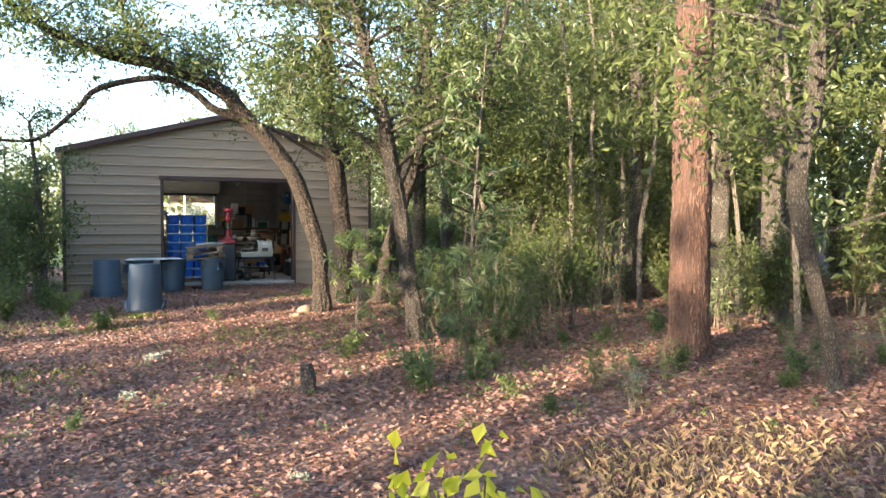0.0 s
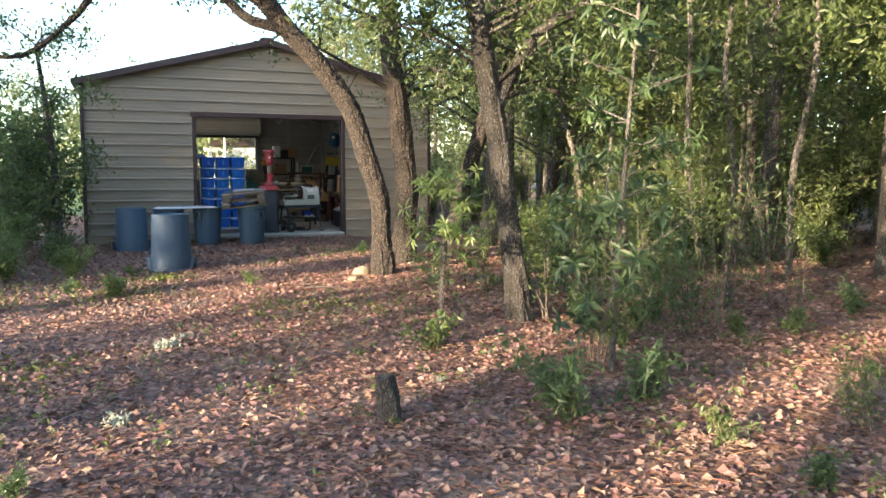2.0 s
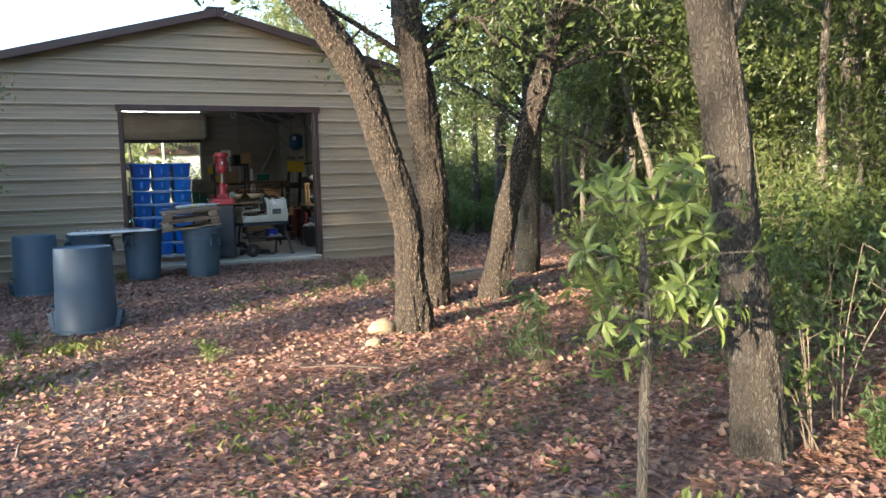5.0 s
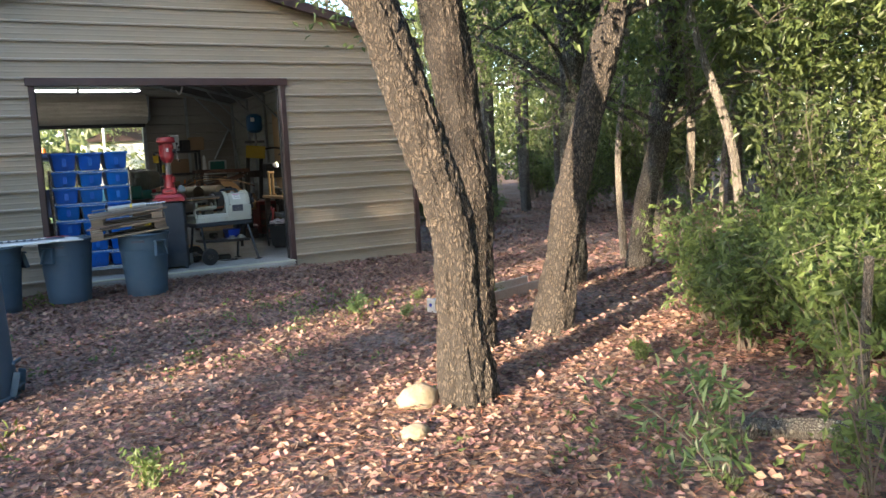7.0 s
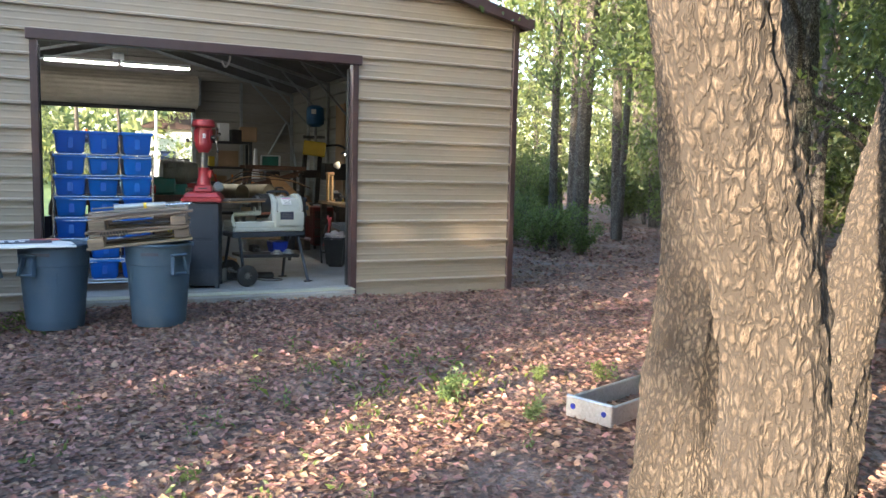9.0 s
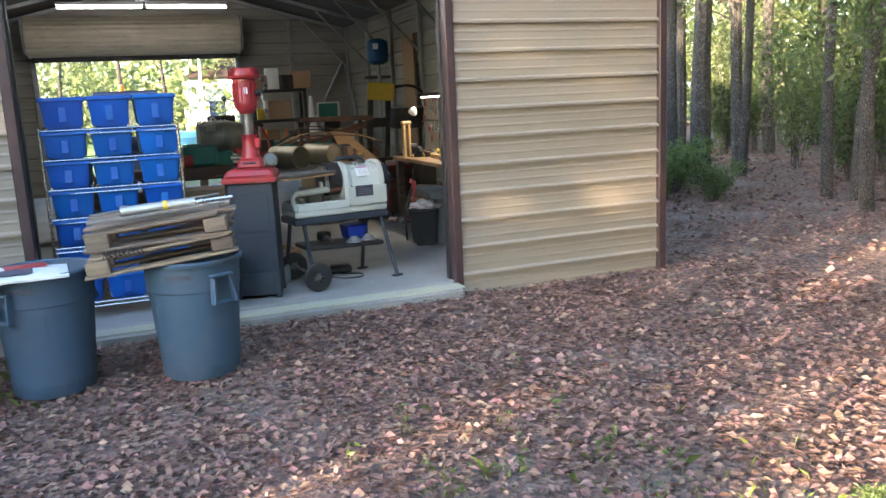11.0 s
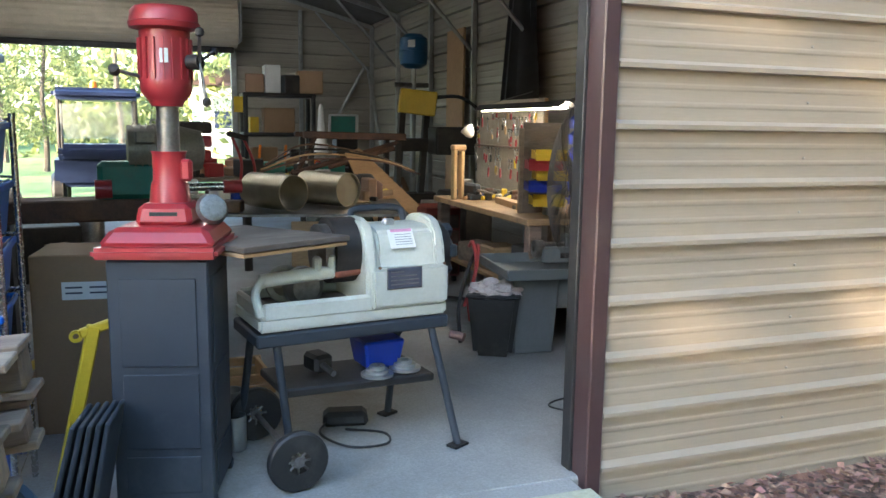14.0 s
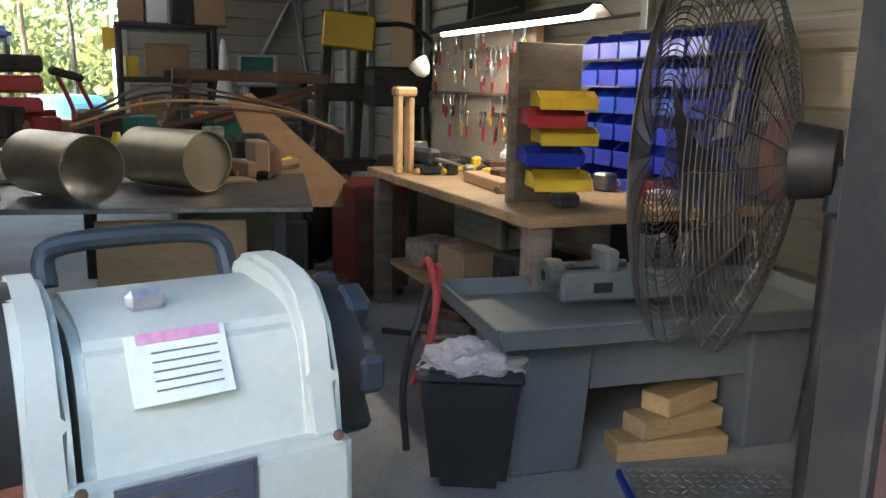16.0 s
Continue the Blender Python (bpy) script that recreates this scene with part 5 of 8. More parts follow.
def trash_bin(m, label, upside=False, h=0.70, r=0.285, lugs=True, rz=0):
    t = thing("trash_bin", m, label, "bin", "grey bins")
    if not upside:
        prof = [(0, 0.012), (r * 0.76, 0.012), (r * 0.78, 0.0), (r * 0.80, 0.012), (r * 0.90, h * 0.72), (r * 0.96, h * 0.75), (r * 0.985, h * 0.955), (r * 1.05, h * 0.96), (r * 1.06, h * 0.985), (r * 1.03, h), (r * 0.985, h * 0.99), (r * 0.94, h * 0.74), (r * 0.80, 0.03), (0, 0.03)]
    else:
        prof = [(r * 0.95, 0.03), (r * 1.03, 0.0), (r * 1.06, 0.015), (r * 1.05, 0.04), (r * 0.985, 0.045), (r * 0.98, h * 0.25), (r * 0.95, h * 0.28), (r * 0.89, h - 0.012), (r * 0.87, h), (r * 0.83, h - 0.012), (0, h - 0.012)]
    part("body", lathe(prof, 40), M_BIN, t, "", True)
    for a in (0, 180):
        z = h * (0.80 if not upside else 0.18)
        k = -1 if upside else 1
        bm = bmesh.new()
        for s in (-1, 1):
            bm = box((0.05, 0.016, 0.17), (r * 0.97 + 0.028, s * 0.062, z - 0.035), (s * 10, -12 * k, 0), 0.005, bm)
        box((0.022, 0.14, 0.024), (r * 0.97 + 0.030, 0, z - 0.11 * k), (0, 0, 0), 0.006, bm)
        box((0.05, 0.15, 0.018), (r * 0.97 + 0.028, 0, z + 0.055 * k), (0, 0, 0), 0.006, bm)
        bmesh.ops.transform(bm, matrix=pose(0, 0, 0, 0, 0, a), verts=bm.verts)
        part("handle", bm, M_BIN, t)
    if not upside:
        # embossed seam lines
        for a in (90, 270, 45, 225):
            bm = box((0.008, 0.012, h * 0.6), (r * 0.852, 0, h * 0.38), (0, 5.4, 0), 0.002)
            bmesh.ops.transform(bm, matrix=pose(0, 0, 0, 0, 0, a), verts=bm.verts)
            part("ridge", bm, M_BIN, t)
        bm = box((0.004, 0.15, 0.028), (r * 0.985, 0, h * 0.885), (0, 4, 0), 0.001)
        bmesh.ops.transform(bm, matrix=pose(0, 0, 0, 0, 0, -110 + rz), verts=bm.verts)
        part("maker_mark", bm, M_INK, t, "dark moulded maker's mark")
    return t


def gp(x, y, rz=0):
    return pose(x, y, ground_z(x, y) + 0.005, 0, 0, rz)


trash_bin(gp(3.62, 18.60, 50), "grey-blue round plastic bin with a bag across its rim", h=0.74, r=0.29, rz=-50)
trash_bin(gp(4.47, 18.52, -62), "grey-blue round plastic bin carrying broken pallets", h=0.74, r=0.29, rz=62)
trash_bin(gp(2.88, 18.45, 20), "grey-blue round plastic bin under one end of a bag", h=0.74, r=0.29)
trash_bin(gp(2.20, 17.85, 30), "dark grey-blue bin standing upside down", True, 0.80, 0.30)
trash_bin(gp(2.74, 14.55, -18), "grey-blue bin upside down with muddy sides", True, 0.84, 0.30)

# plastic sack lying across two bins
bm = bmesh.new()
for i in range(13):
    for j in range(6):
        u, w = i / 12 * 2 - 1, j / 5 * 2 - 1
        edge = (1 - u ** 6) * (1 - w ** 4)
        bm.verts.new((u * 0.58, w * 0.20, 0.035 * edge + 0.012 * noise.noise(Vector((u * 3, w * 2, 1)))))
bm.verts.ensure_lookup_table()
for i in range(12):
    for j in range(5):
        bm.faces.new([bm.verts[k] for k in (i * 6 + j, i * 6 + j + 1, i * 6 + 7 + j, i * 6 + 6 + j)])
r_ = bmesh.ops.extrude_face_region(bm, geom=bm.faces[:])
bmesh.ops.translate(bm, vec=(0, 0, -0.012), verts=[v for v in r_["geom"] if isinstance(v, bmesh.types.BMVert)])
sack = thing("plastic_sack", pose(3.2, 18.42, 0.60, 0, 0, 6), "white printed plastic sack lying flat over two bins", "sack")
part("film", bm, M_WHITE, sack, "", True)
part("print_band", box((0.9, 0.10, 0.004), (-0.05, -0.10, 0.034), (6, 0, 0), 0.001), M_INK, sack, "dark printed band with unreadable pale lettering")
for k in range(9):
    part("pale_letter", box((0.045, 0.05, 0.003), (-0.42 + k * 0.075, -0.103, 0.0375), (6, 0, 0), 0.001), M_WHITE, sack)
part("red_label", box((0.22, 0.13, 0.006), (0.36, 0.07, 0.034), (0, 0, 8), 0.002), M_RED, sack, "red printed patch")


def pallet(m, label, w, d, boards, seed):
    rng = random.Random(seed)
    t = thing("broken_pallet", m, label, "pallet", "broken pallets")
    for y in np.linspace(-d / 2, d / 2, boards):
        k = rng.uniform(0.85, 1.05)
        part("board", box((w * k, 0.085, 0.018), (rng.uniform(-0.03, 0.03), y, 0.115 + rng.uniform(-0.004, 0.006)), (rng.uniform(-2, 2), rng.uniform(-1.5, 1.5), rng.uniform(-2.5, 2.5)), 0.003), M_WOOD, t)
    for y in (-d / 2, 0, d / 2):
        for x in (-w / 2 + 0.09, w / 2 - 0.09):
            part("block", box((0.13, 0.085, 0.082), (x, y, 0.062), (0, 0, rng.uniform(-6, 6)), 0.006), M_WOOD, t)
        part("board", box((w * 0.98, 0.085, 0.018), (0, y, 0.011), (0, rng.uniform(-1, 1), rng.uniform(-1.5, 1.5)), 0.003), M_WOOD, t)
    return t


pallet(pose(4.32, 18.52, 0.605, 2, -7, -4), "weathered broken wooden pallet lying on a bin", 0.88, 0.46, 4, 3)
pallet(pose(4.33, 18.52, 0.745, 4, -5, -9), "weathered broken pallet stacked askew on another", 0.84, 0.46, 5, 4)
cyl = thing("steel_cylinder", pose(4.32, 18.40, 0.925, 0, -4, -6), "grey steel cylinder with a yellow band on pallets", "cylinder")
part("barrel", rod((-0.22, 0, 0), (0.2, 0, 0), 0.032, 18), M_GALV, cyl, "", True)
part("yellow_band", rod((0.02, 0, 0), (0.045, 0, 0), 0.0335, 18), M_YELLOW, cyl, "yellow band", True)
part("clevis", box((0.05, 0.04, 0.08), (-0.20, 0, -0.005), (0, 0, 0), 0.006), M_STEEL, cyl)
part("rod", rod((0.2, 0, 0), (0.42, 0, 0), 0.012, 12), M_CHROME, cyl, "", True)
for k, (y, z) in enumerate(((18.28, 0.905), (18.34, 0.90), (18.50, 0.93))):
    single("steel_bar", box((0.75, 0.03, 0.012), (0, 0, 0), (0, 0, 0), 0.002), M_STEEL, pose(4.30, y, z, 0, -5, -5 + 4 * k), "flat grey steel bar on the pallets", "bar", "bars on pallets")
sp = [(0.018 * math.cos(i * 0.9), 0.018 * math.sin(i * 0.9), i * 0.0035) for i in range(64)]
single("coil_spring", hose(sp, 0.004, 190, 6), M_DARK, pose(3.98, 18.27, 0.69, 0, 85, -5), "dark coil spring lying between pallet boards", "spring", smooth=True)

# aluminium bracket on the ground beyond the oaks
M_ALU = mk("aluminium", (0.55, 0.57, 0.60), (0.48, 0.50, 0.53), 0.4, 0.8, 6, 60, 0.08)
br = thing("channel_bracket", pose(7.01, 14.69, ground_z(6.9, 14.7) + 0.01, 0, 0, 20), "pale metal channel frame lying on the ground", "frame")
part("side_rail", box((1.5, 0.02, 0.11), (0, 0.135, 0.06), (0, 0, 0), 0.006), M_ALU, br)
part("side_rail", box((1.5, 0.02, 0.11), (0, -0.135, 0.06), (0, 0, 0), 0.006), M_ALU, br)
part("end_plate", box((0.03, 0.30, 0.12), (-0.74, 0, 0.065), (0, 0, 0), 0.006), M_ALU, br)
for k in (-0.10, 0.10):
    part("bolt_hole", lathe([(0, 0), (0.016, 0), (0.016, 0.004), (0, 0.004)], 12, pose(-0.7555, k, 0.07, 0, -90)), M_BLUE2, br, "dark round hole")

# ---- workshop: shelf of blue crates ----
SH = [0.10, 0.313, 0.526, 0.739, 0.952, 1.165, 1.377]
shelf = thing("wire_shelf", pose(4.06, 20.00, FLOOR), "chrome wire shelving filled with blue plastic crates", "shelf")
for x in (-0.47, 0.47):
    for y in (-0.22, 0.22):
        part("upright", rod((x, y, 0), (x, y, 1.43), 0.0125, 12), M_CHROME, shelf, "", True)
for z in SH:
    z = z - FLOOR
    for y in (-0.22, 0.22):
        bm = rod((-0.47, y, z), (0.47, y, z), 0.005, 6)
        rod((-0.47, y, z - 0.03), (0.47, y, z - 0.03), 0.005, 6, bm)
        part("shelf_rail", bm, M_CHROME, shelf)
        zig = bmesh.new()
        for i in range(22):
            a = -0.46 + i * 0.0418
            rod((a, y, z - 0.03 * (i % 2)), (a + 0.0418, y, z - 0.03 * ((i + 1) % 2)), 0.0025, 4, zig)
        part("truss_wire", zig, M_CHROME, shelf)
    grid = bmesh.new()
    for i in range(30):
        rod((-0.46 + i * 0.0317, -0.22, z - 0.004), (-0.46 + i * 0.0317, 0.22, z - 0.004), 0.002, 4, grid)
    part("deck_wire", grid, M_CHROME, shelf)


def crate(m, label):
    t = thing("plastic_crate", m, label, "crate", "blue crates")
    bm = box((0.285, 0.42, 0.165), (0, 0, 0.0825), (0, 0, 0), 0.014, taper=0.86, seg=2)
    top = [f for f in bm.faces if f.normal.z > 0.9]
    bmesh.ops.delete(bm, geom=top, context="FACES")
    part("tub", bm, M_BLUE, t, "", True)
    part("inner_floor", box((0.24, 0.37, 0.004), (0, 0, 0.05), (0, 0, 0), 0.001), M_BLUE, t)
    rim = box((0.305, 0.012, 0.022), (0, -0.212, 0.16), (0, 0, 0), 0.004)
    box((0.305, 0.012, 0.022), (0, 0.212, 0.16), (0, 0, 0), 0.004, rim)
    box((0.012, 0.43, 0.022), (-0.148, 0, 0.16), (0, 0, 0), 0.004, rim)
    box((0.012, 0.43, 0.022), (0.148, 0, 0.16), (0, 0, 0), 0.004, rim)
    part("rim", rim, M_BLUE, t)
    part("front_rib", box((0.05, 0.006, 0.09), (0, -0.204, 0.085), (-9, 0, 0), 0.002), M_BLUE, t)
    return t


c0 = None
rngc = random.Random(3)
for zi, z in enumerate(SH):
    for i in range(3):
        if zi == 0 and i == 2:
            pass
        m = pose(3.75 + i * 0.312 + rngc.uniform(-0.008, 0.008), 19.985 + rngc.uniform(-0.02, 0.02), z + 0.003, 0, 0, rngc.uniform(-3, 3)) @ Matrix.Diagonal((1, 1, 1.08 if z < 1.3 else 1.25, 1))
        if c0 is None:
            c0 = crate(m, "bright blue plastic crate on a wire shelf")
        else:
            copy_thing(c0, m)

# ---- drill press on its cabinet ----
PR = pose(5.065, 19.95, FLOOR, 0, 0, -15)
cab = thing("steel_cabinet", PR, "tall dark slate steel cabinet with panelled sides", "cabinet")
cab.scale = (0.88, 0.88, 1.0)
part("body", box((0.40, 0.42, 0.90), (0, 0, 0.475), (0, 0, 0), 0.008), M_SLATE, cab)
for z, hgt in ((0.70, 0.32), (0.37, 0.28), (0.13, 0.14)):
    part("front_panel", box((0.30, 0.006, hgt), (0.0, -0.213, z), (0, 0, 0), 0.002), M_SLATE, cab)
    part("side_panel", box((0.006, 0.30, hgt), (0.203, 0.0, z), (0, 0, 0), 0.002), M_SLATE, cab)
for x in (-0.18, 0.18):
    for y in (-0.19, 0.19):
        part("foot", box((0.05, 0.05, 0.035), (x, y, 0.0175), (0, 0, 0), 0.005), M_SLATE, cab)
press = thing("drill_press", PR @ pose(0, 0, 0.93), "red bench drill press with a grey steel column", "drill press")
press.scale = (0.90, 0.90, 0.91)
base = box((0.48, 0.50, 0.045), (0, 0, 0.024), (0, 0, 0), 0.015, seg=2)
part("base", base, M_RED, press)
part("base_step", box((0.36, 0.36, 0.07), (0, 0.02, 0.08), (0, 0, 0), 0.02, taper=1.28), M_RED, press)
part("base_block", box((0.20, 0.22, 0.09), (0.0, 0.04, 0.155), (0, 0, 0), 0.02, taper=1.15), M_RED, press)
part("slot", box((0.11, 0.004, 0.016), (0, -0.078, 0.16), (0, 0, 0), 0.001), M_DARK, press)
part("column_socket", lathe([(0, 0), (0.085, 0), (0.075, 0.08), (0.066, 0.10), (0.066, 0.20), (0.072, 0.215), (0, 0.215)], 24, pose(0, 0.05, 0.19)), M_RED, press, "", True)
part("clamp_ear", box((0.05, 0.05, 0.09), (0.075, 0.02, 0.33), (0, 0, 0), 0.012), M_RED, press)
part("column", rod((0, 0.05, 0.40), (0, 0.05, 0.62), 0.045, 24), M_STEEL, press, "worn bare steel column", True)
part("motor_collar", lathe([(0, 0), (0.06, 0), (0.075, 0.03), (0, 0.03)], 24, pose(0, 0.05, 0.585)), M_RED, press, "", True)
part("motor_body", lathe([(0, 0), (0.075, 0.0), (0.098, 0.03), (0.104, 0.08), (0.10, 0.09), (0.098, 0.28), (0, 0.28)], 28, pose(0, 0.05, 0.61)), M_RED, press, "", True)
for i in range(18):
    a = i * 20
    bm = box((0.010, 0.006, 0.16), (0.103, 0, 0.77))
    bmesh.ops.transform(bm, matrix=pose(0, 0.05, 0, 0, 0, a), verts=bm.verts)
    part("cooling_fin", bm, M_RED, press)
part("fan_cowl", lathe([(0.095, 0), (0.135, 0.01), (0.14, 0.03), (0.135, 0.035), (0.13, 0.075), (0.115, 0.092), (0, 0.097)], 28, pose(0, 0.05, 0.88)), M_RED, press, "faded red domed cowl", True)
part("plate", box((0.032, 0.004, 0.055), (0.02, -0.053, 0.78), (0, 0, 8), 0.001), M_WHITE, press, "pale maker's plate")
hub = part("feed_hub", rod((0.10, 0.02, 0.76), (0.15, 0.0, 0.76), 0.03, 16), M_DARK, press, "", True)
for a in (20, 140, 260):
    q = Vector((0.145, 0.0, 0.76)) + Vector((0.03, math.cos(radians(a)) * 0.16, math.sin(radians(a)) * 0.16))
    part("lever", rod((0.145, 0.0, 0.76), q, 0.007, 8), M_STEEL, hub)
    part("knob", lathe([(0, -0.02), (0.015, -0.012), (0.018, 0.0), (0.015, 0.012), (0, 0.02)], 12, Matrix.Translation(q)), M_DARK, hub, "black knob", True)
part("lever", rod((-0.09, 0.0, 0.70), (-0.17, -0.06, 0.72), 0.007, 8), M_STEEL, press)
part("knob", lathe([(0, -0.025), (0.02, -0.015), (0.022, 0.0), (0.02, 0.015), (0, 0.025)], 12, pose(-0.17, -0.06, 0.72, 60, 0, 0)), M_DARK, press, "black knob", True)
single("chuck_disc", lathe([(0, 0), (0.05, 0), (0.06, 0.012), (0.05, 0.03), (0.02, 0.035), (0, 0.03)], 20), M_STEEL, PR @ pose(0.155, 0.0, 1.085, 70, 0, 30), "greasy steel disc leaning on the drill press", "disc", smooth=True)
for k in range(5):
    single("dark_panel", box((0.24, 0.016, 0.44), (0, 0, 0.22), (0, 0, 0), 0.004), M_SLATE, pose(4.785 - 0.034 * k, 19.665 + 0.004 * k, FLOOR + 0.002, 11 + k, 0, 80), "dark steel panel leaning against the cabinet", "panel", "leaning panels")
M_JACK = M_YELLOW
jk = thing("yellow_stand", pose(4.64, 20.02, FLOOR, 0, 13, 10), "chipped yellow steel arm leaning beside the cabinet", "stand")
part("arm", box((0.05, 0.035, 0.66), (0, 0, 0.33), (0, 0, 0), 0.006), M_YELLOW, jk)
part("cross_arm", box((0.17, 0.03, 0.035), (0.03, 0, 0.66), (0, -28, 0), 0.006), M_YELLOW, jk)
part("hook", lathe([(0.012, -0.006), (0.024, -0.006), (0.024, 0.006), (0.012, 0.006)], 14, pose(-0.055, 0, 0.61, 90)), M_YELLOW, jk)

# ---- pipe threading machine on its stand ----
MM = pose(5.77, 20.17, 0.0, 0, 0, 9)
st = thing("machine_stand", MM @ pose(0, 0, FLOOR), "black steel wheeled stand with a lower shelf", "stand")
part("top_frame", box((0.86, 0.36, 0.055), (0, 0, 0.555), (0, 0, 0), 0.008), M_SLATE, st)
part("tray", box((0.70, 0.34, 0.035), (0.04, 0.04, 0.30), (0, 2, 0), 0.006), M_DARK, st)
for a, b in (((-0.34, -0.14, 0.54), (-0.30, -0.17, 0.11)), ((0.36, -0.14, 0.54), (0.44, -0.26, 0.01)), ((-0.36, 0.14, 0.54), (-0.40, 0.24, 0.01)), ((0.34, 0.14, 0.54), (0.33, 0.24, 0.01))):
    leg = part("leg", rod(a, b, 0.017, 12), M_SLATE, st, "", True)
    if b[2] < 0.05:
        part("foot", box((0.09, 0.06, 0.012), (b[0], b[1], 0.007), (0, 0, 20), 0.003), M_DARK, leg)
part("axle", rod((-0.33, -0.36, 0.12), (-0.33, 0.20, 0.12), 0.012, 10), M_STEEL, st, "", True)
part("brace", rod((0.40, 0.15, 0.50), (0.25, 0.15, 0.30), 0.012, 8), M_SLATE, st)
for y in (-0.36, 0.22):
    wh = part("wheel", lathe([(0.045, -0.022), (0.085, -0.024), (0.112, -0.022), (0.120, -0.012), (0.120, 0.012), (0.112, 0.022), (0.085, 0.024), (0.045, 0.022)], 28, pose(-0.33, y, 0.12, 90)), M_BLACK, st, "dusty black rubber wheel", True)
    rim = lathe([(0, -0.016), (0.022, -0.016), (0.022, 0.016), (0, 0.016)], 16, pose(-0.33, y, 0.12, 90))
    for i in range(8):
        a = i * math.pi / 4
        rod((-0.33 + 0.02 * math.cos(a), y, 0.12 + 0.02 * math.sin(a)), (-0.33 + 0.08 * math.cos(a), y, 0.12 + 0.08 * math.sin(a)), 0.006, 6, rim)
    part("rim", rim, M_STEEL, wh, "spoked steel rim")
    part("rim_disc", lathe([(0.03, 0), (0.084, 0), (0.084, 0.006), (0.03, 0.006)], 24, pose(-0.33, y + 0.003, 0.12, 90)), M_DARK, wh)
part("valve", rod((0.43, -0.20, 0.50), (0.47, -0.25, 0.49), 0.02, 12), M_RUST, st, "", True)

mc = thing("threading_machine", MM @ pose(0, 0, 0.555), "cream-painted pipe threading machine with a steel chuck", "machine")
part("base_pan", box((0.84, 0.37, 0.06), (0, 0, 0.035), (0, 0, 0), 0.012, seg=2), M_CREAM, mc)
part("pan_wall", box((0.47, 0.03, 0.075), (-0.17, -0.175, 0.085), (0, 0, 0), 0.012), M_CREAM, mc)
part("pan_wall", box((0.03, 0.36, 0.06), (-0.40, 0.0, 0.085), (0, 0, 0), 0.01), M_CREAM, mc)
part("pan_wall", box((0.47, 0.03, 0.075), (-0.17, 0.175, 0.085), (0, 0, 0), 0.012), M_CREAM, mc)
part("pan_floor", box((0.42, 0.30, 0.01), (-0.17, 0.0, 0.072), (0, 0, 0), 0.002), M_DARK, mc, "oily dark pan floor")
# headstock housing with a rounded top
out = [(-0.19, 0.06), (0.19, 0.06), (0.19, 0.20), (0.165, 0.24), (0.155, 0.33), (0.13, 0.375), (0.08, 0.395), (-0.08, 0.395), (-0.13, 0.375), (-0.155, 0.33), (-0.165, 0.24), (-0.19, 0.20)]
hb = prism([(x, z) for x, z in out], 0.30, pose(0.095, 0, 0, 0, 0, 90))
bmesh.ops.transform(hb, matrix=pose(0.30, 0, 0), verts=hb.verts)
bmesh.ops.bevel(hb, geom=hb.edges[:], offset=0.012, segments=2, affect="EDGES", clamp_overlap=True)
part("headstock", hb, M_CREAM, mc, "", True)
for x in (0.06, 0.385):
    flange = [(-0.185, 0.06), (0.185, 0.06), (0.185, 0.22), (0.165, 0.30), (0.15, 0.37), (0.11, 0.415), (0.05, 0.43), (-0.05, 0.43), (-0.11, 0.415), (-0.15, 0.37), (-0.165, 0.30), (-0.185, 0.22)]
    fb = prism(flange, 0.05, pose(x + 0.025, 0, 0, 0, 0, 90))
    bmesh.ops.bevel(fb, geom=fb.edges[:], offset=0.010, segments=2, affect="EDGES", clamp_overlap=True)
    part("flange", fb, M_CREAM, mc, "", True)
part("skirt", box((0.36, 0.05, 0.17), (0.235, -0.18, 0.145), (0, 0, 0), 0.012, seg=2), M_CREAM, mc, "", True)
part("chuck_ring", rod((0.06, 0, 0.29), (-0.075, 0, 0.29), 0.14, 30), M_DARK, mc, "", True)
part("chuck_front", rod((-0.07, 0, 0.29), (-0.115, 0, 0.29), 0.115, 24), M_STEEL, mc, "", True)
part("rear_chuck", rod((0.41, 0, 0.27), (0.475, 0, 0.27), 0.12, 24), M_DARK, mc, "", True)
for i in range(6):
    a = i * math.pi / 3
    part("chuck_jaw", box((0.04, 0.05, 0.055), (0.485, 0.10 * math.cos(a), 0.27 + 0.10 * math.sin(a)), (math.degrees(a), 0, 0), 0.008), M_SLATE, mc)
part("pipe_end", rod((0.475, 0, 0.27), (0.53, 0, 0.27), 0.04, 18), M_STEEL, mc, "", True)
part("rail", rod((-0.39, -0.10, 0.20), (-0.09, -0.10, 0.215), 0.028, 16), M_CREAM, mc, "", True)
part("rail_end", hose([(-0.38, -0.11, 0.205), (-0.42, -0.14, 0.16), (-0.41, -0.17, 0.07)], 0.018, 10, 10), M_CREAM, mc, "", True)
part("bracket", box((0.03, 0.05, 0.10), (-0.15, -0.10, 0.235), (0, 0, 0), 0.01), M_CREAM, mc)
part("bracket", box((0.03, 0.05, 0.10), (-0.09, -0.10, 0.24), (0, 0, 0), 0.01), M_CREAM, mc)
part("red_pipe", rod((-0.08, -0.10, 0.205), (0.07, -0.10, 0.22), 0.022, 16), M_COPPER, mc, "rusty red pipe", True)
part("die_head", lathe([(0, -0.05), (0.07, -0.05), (0.085, -0.02), (0.085, 0.02), (0.06, 0.05), (0, 0.05)], 18, pose(-0.17, 0.02, 0.14, 90)), M_STEEL, mc, "greasy steel die head", True)
part("handwheel", lathe([(0.055, -0.01), (0.08, -0.01), (0.08, 0.01), (0.055, 0.01)], 24, pose(-0.24, 0.06, 0.15, 80)), M_STEEL, mc, "", True)
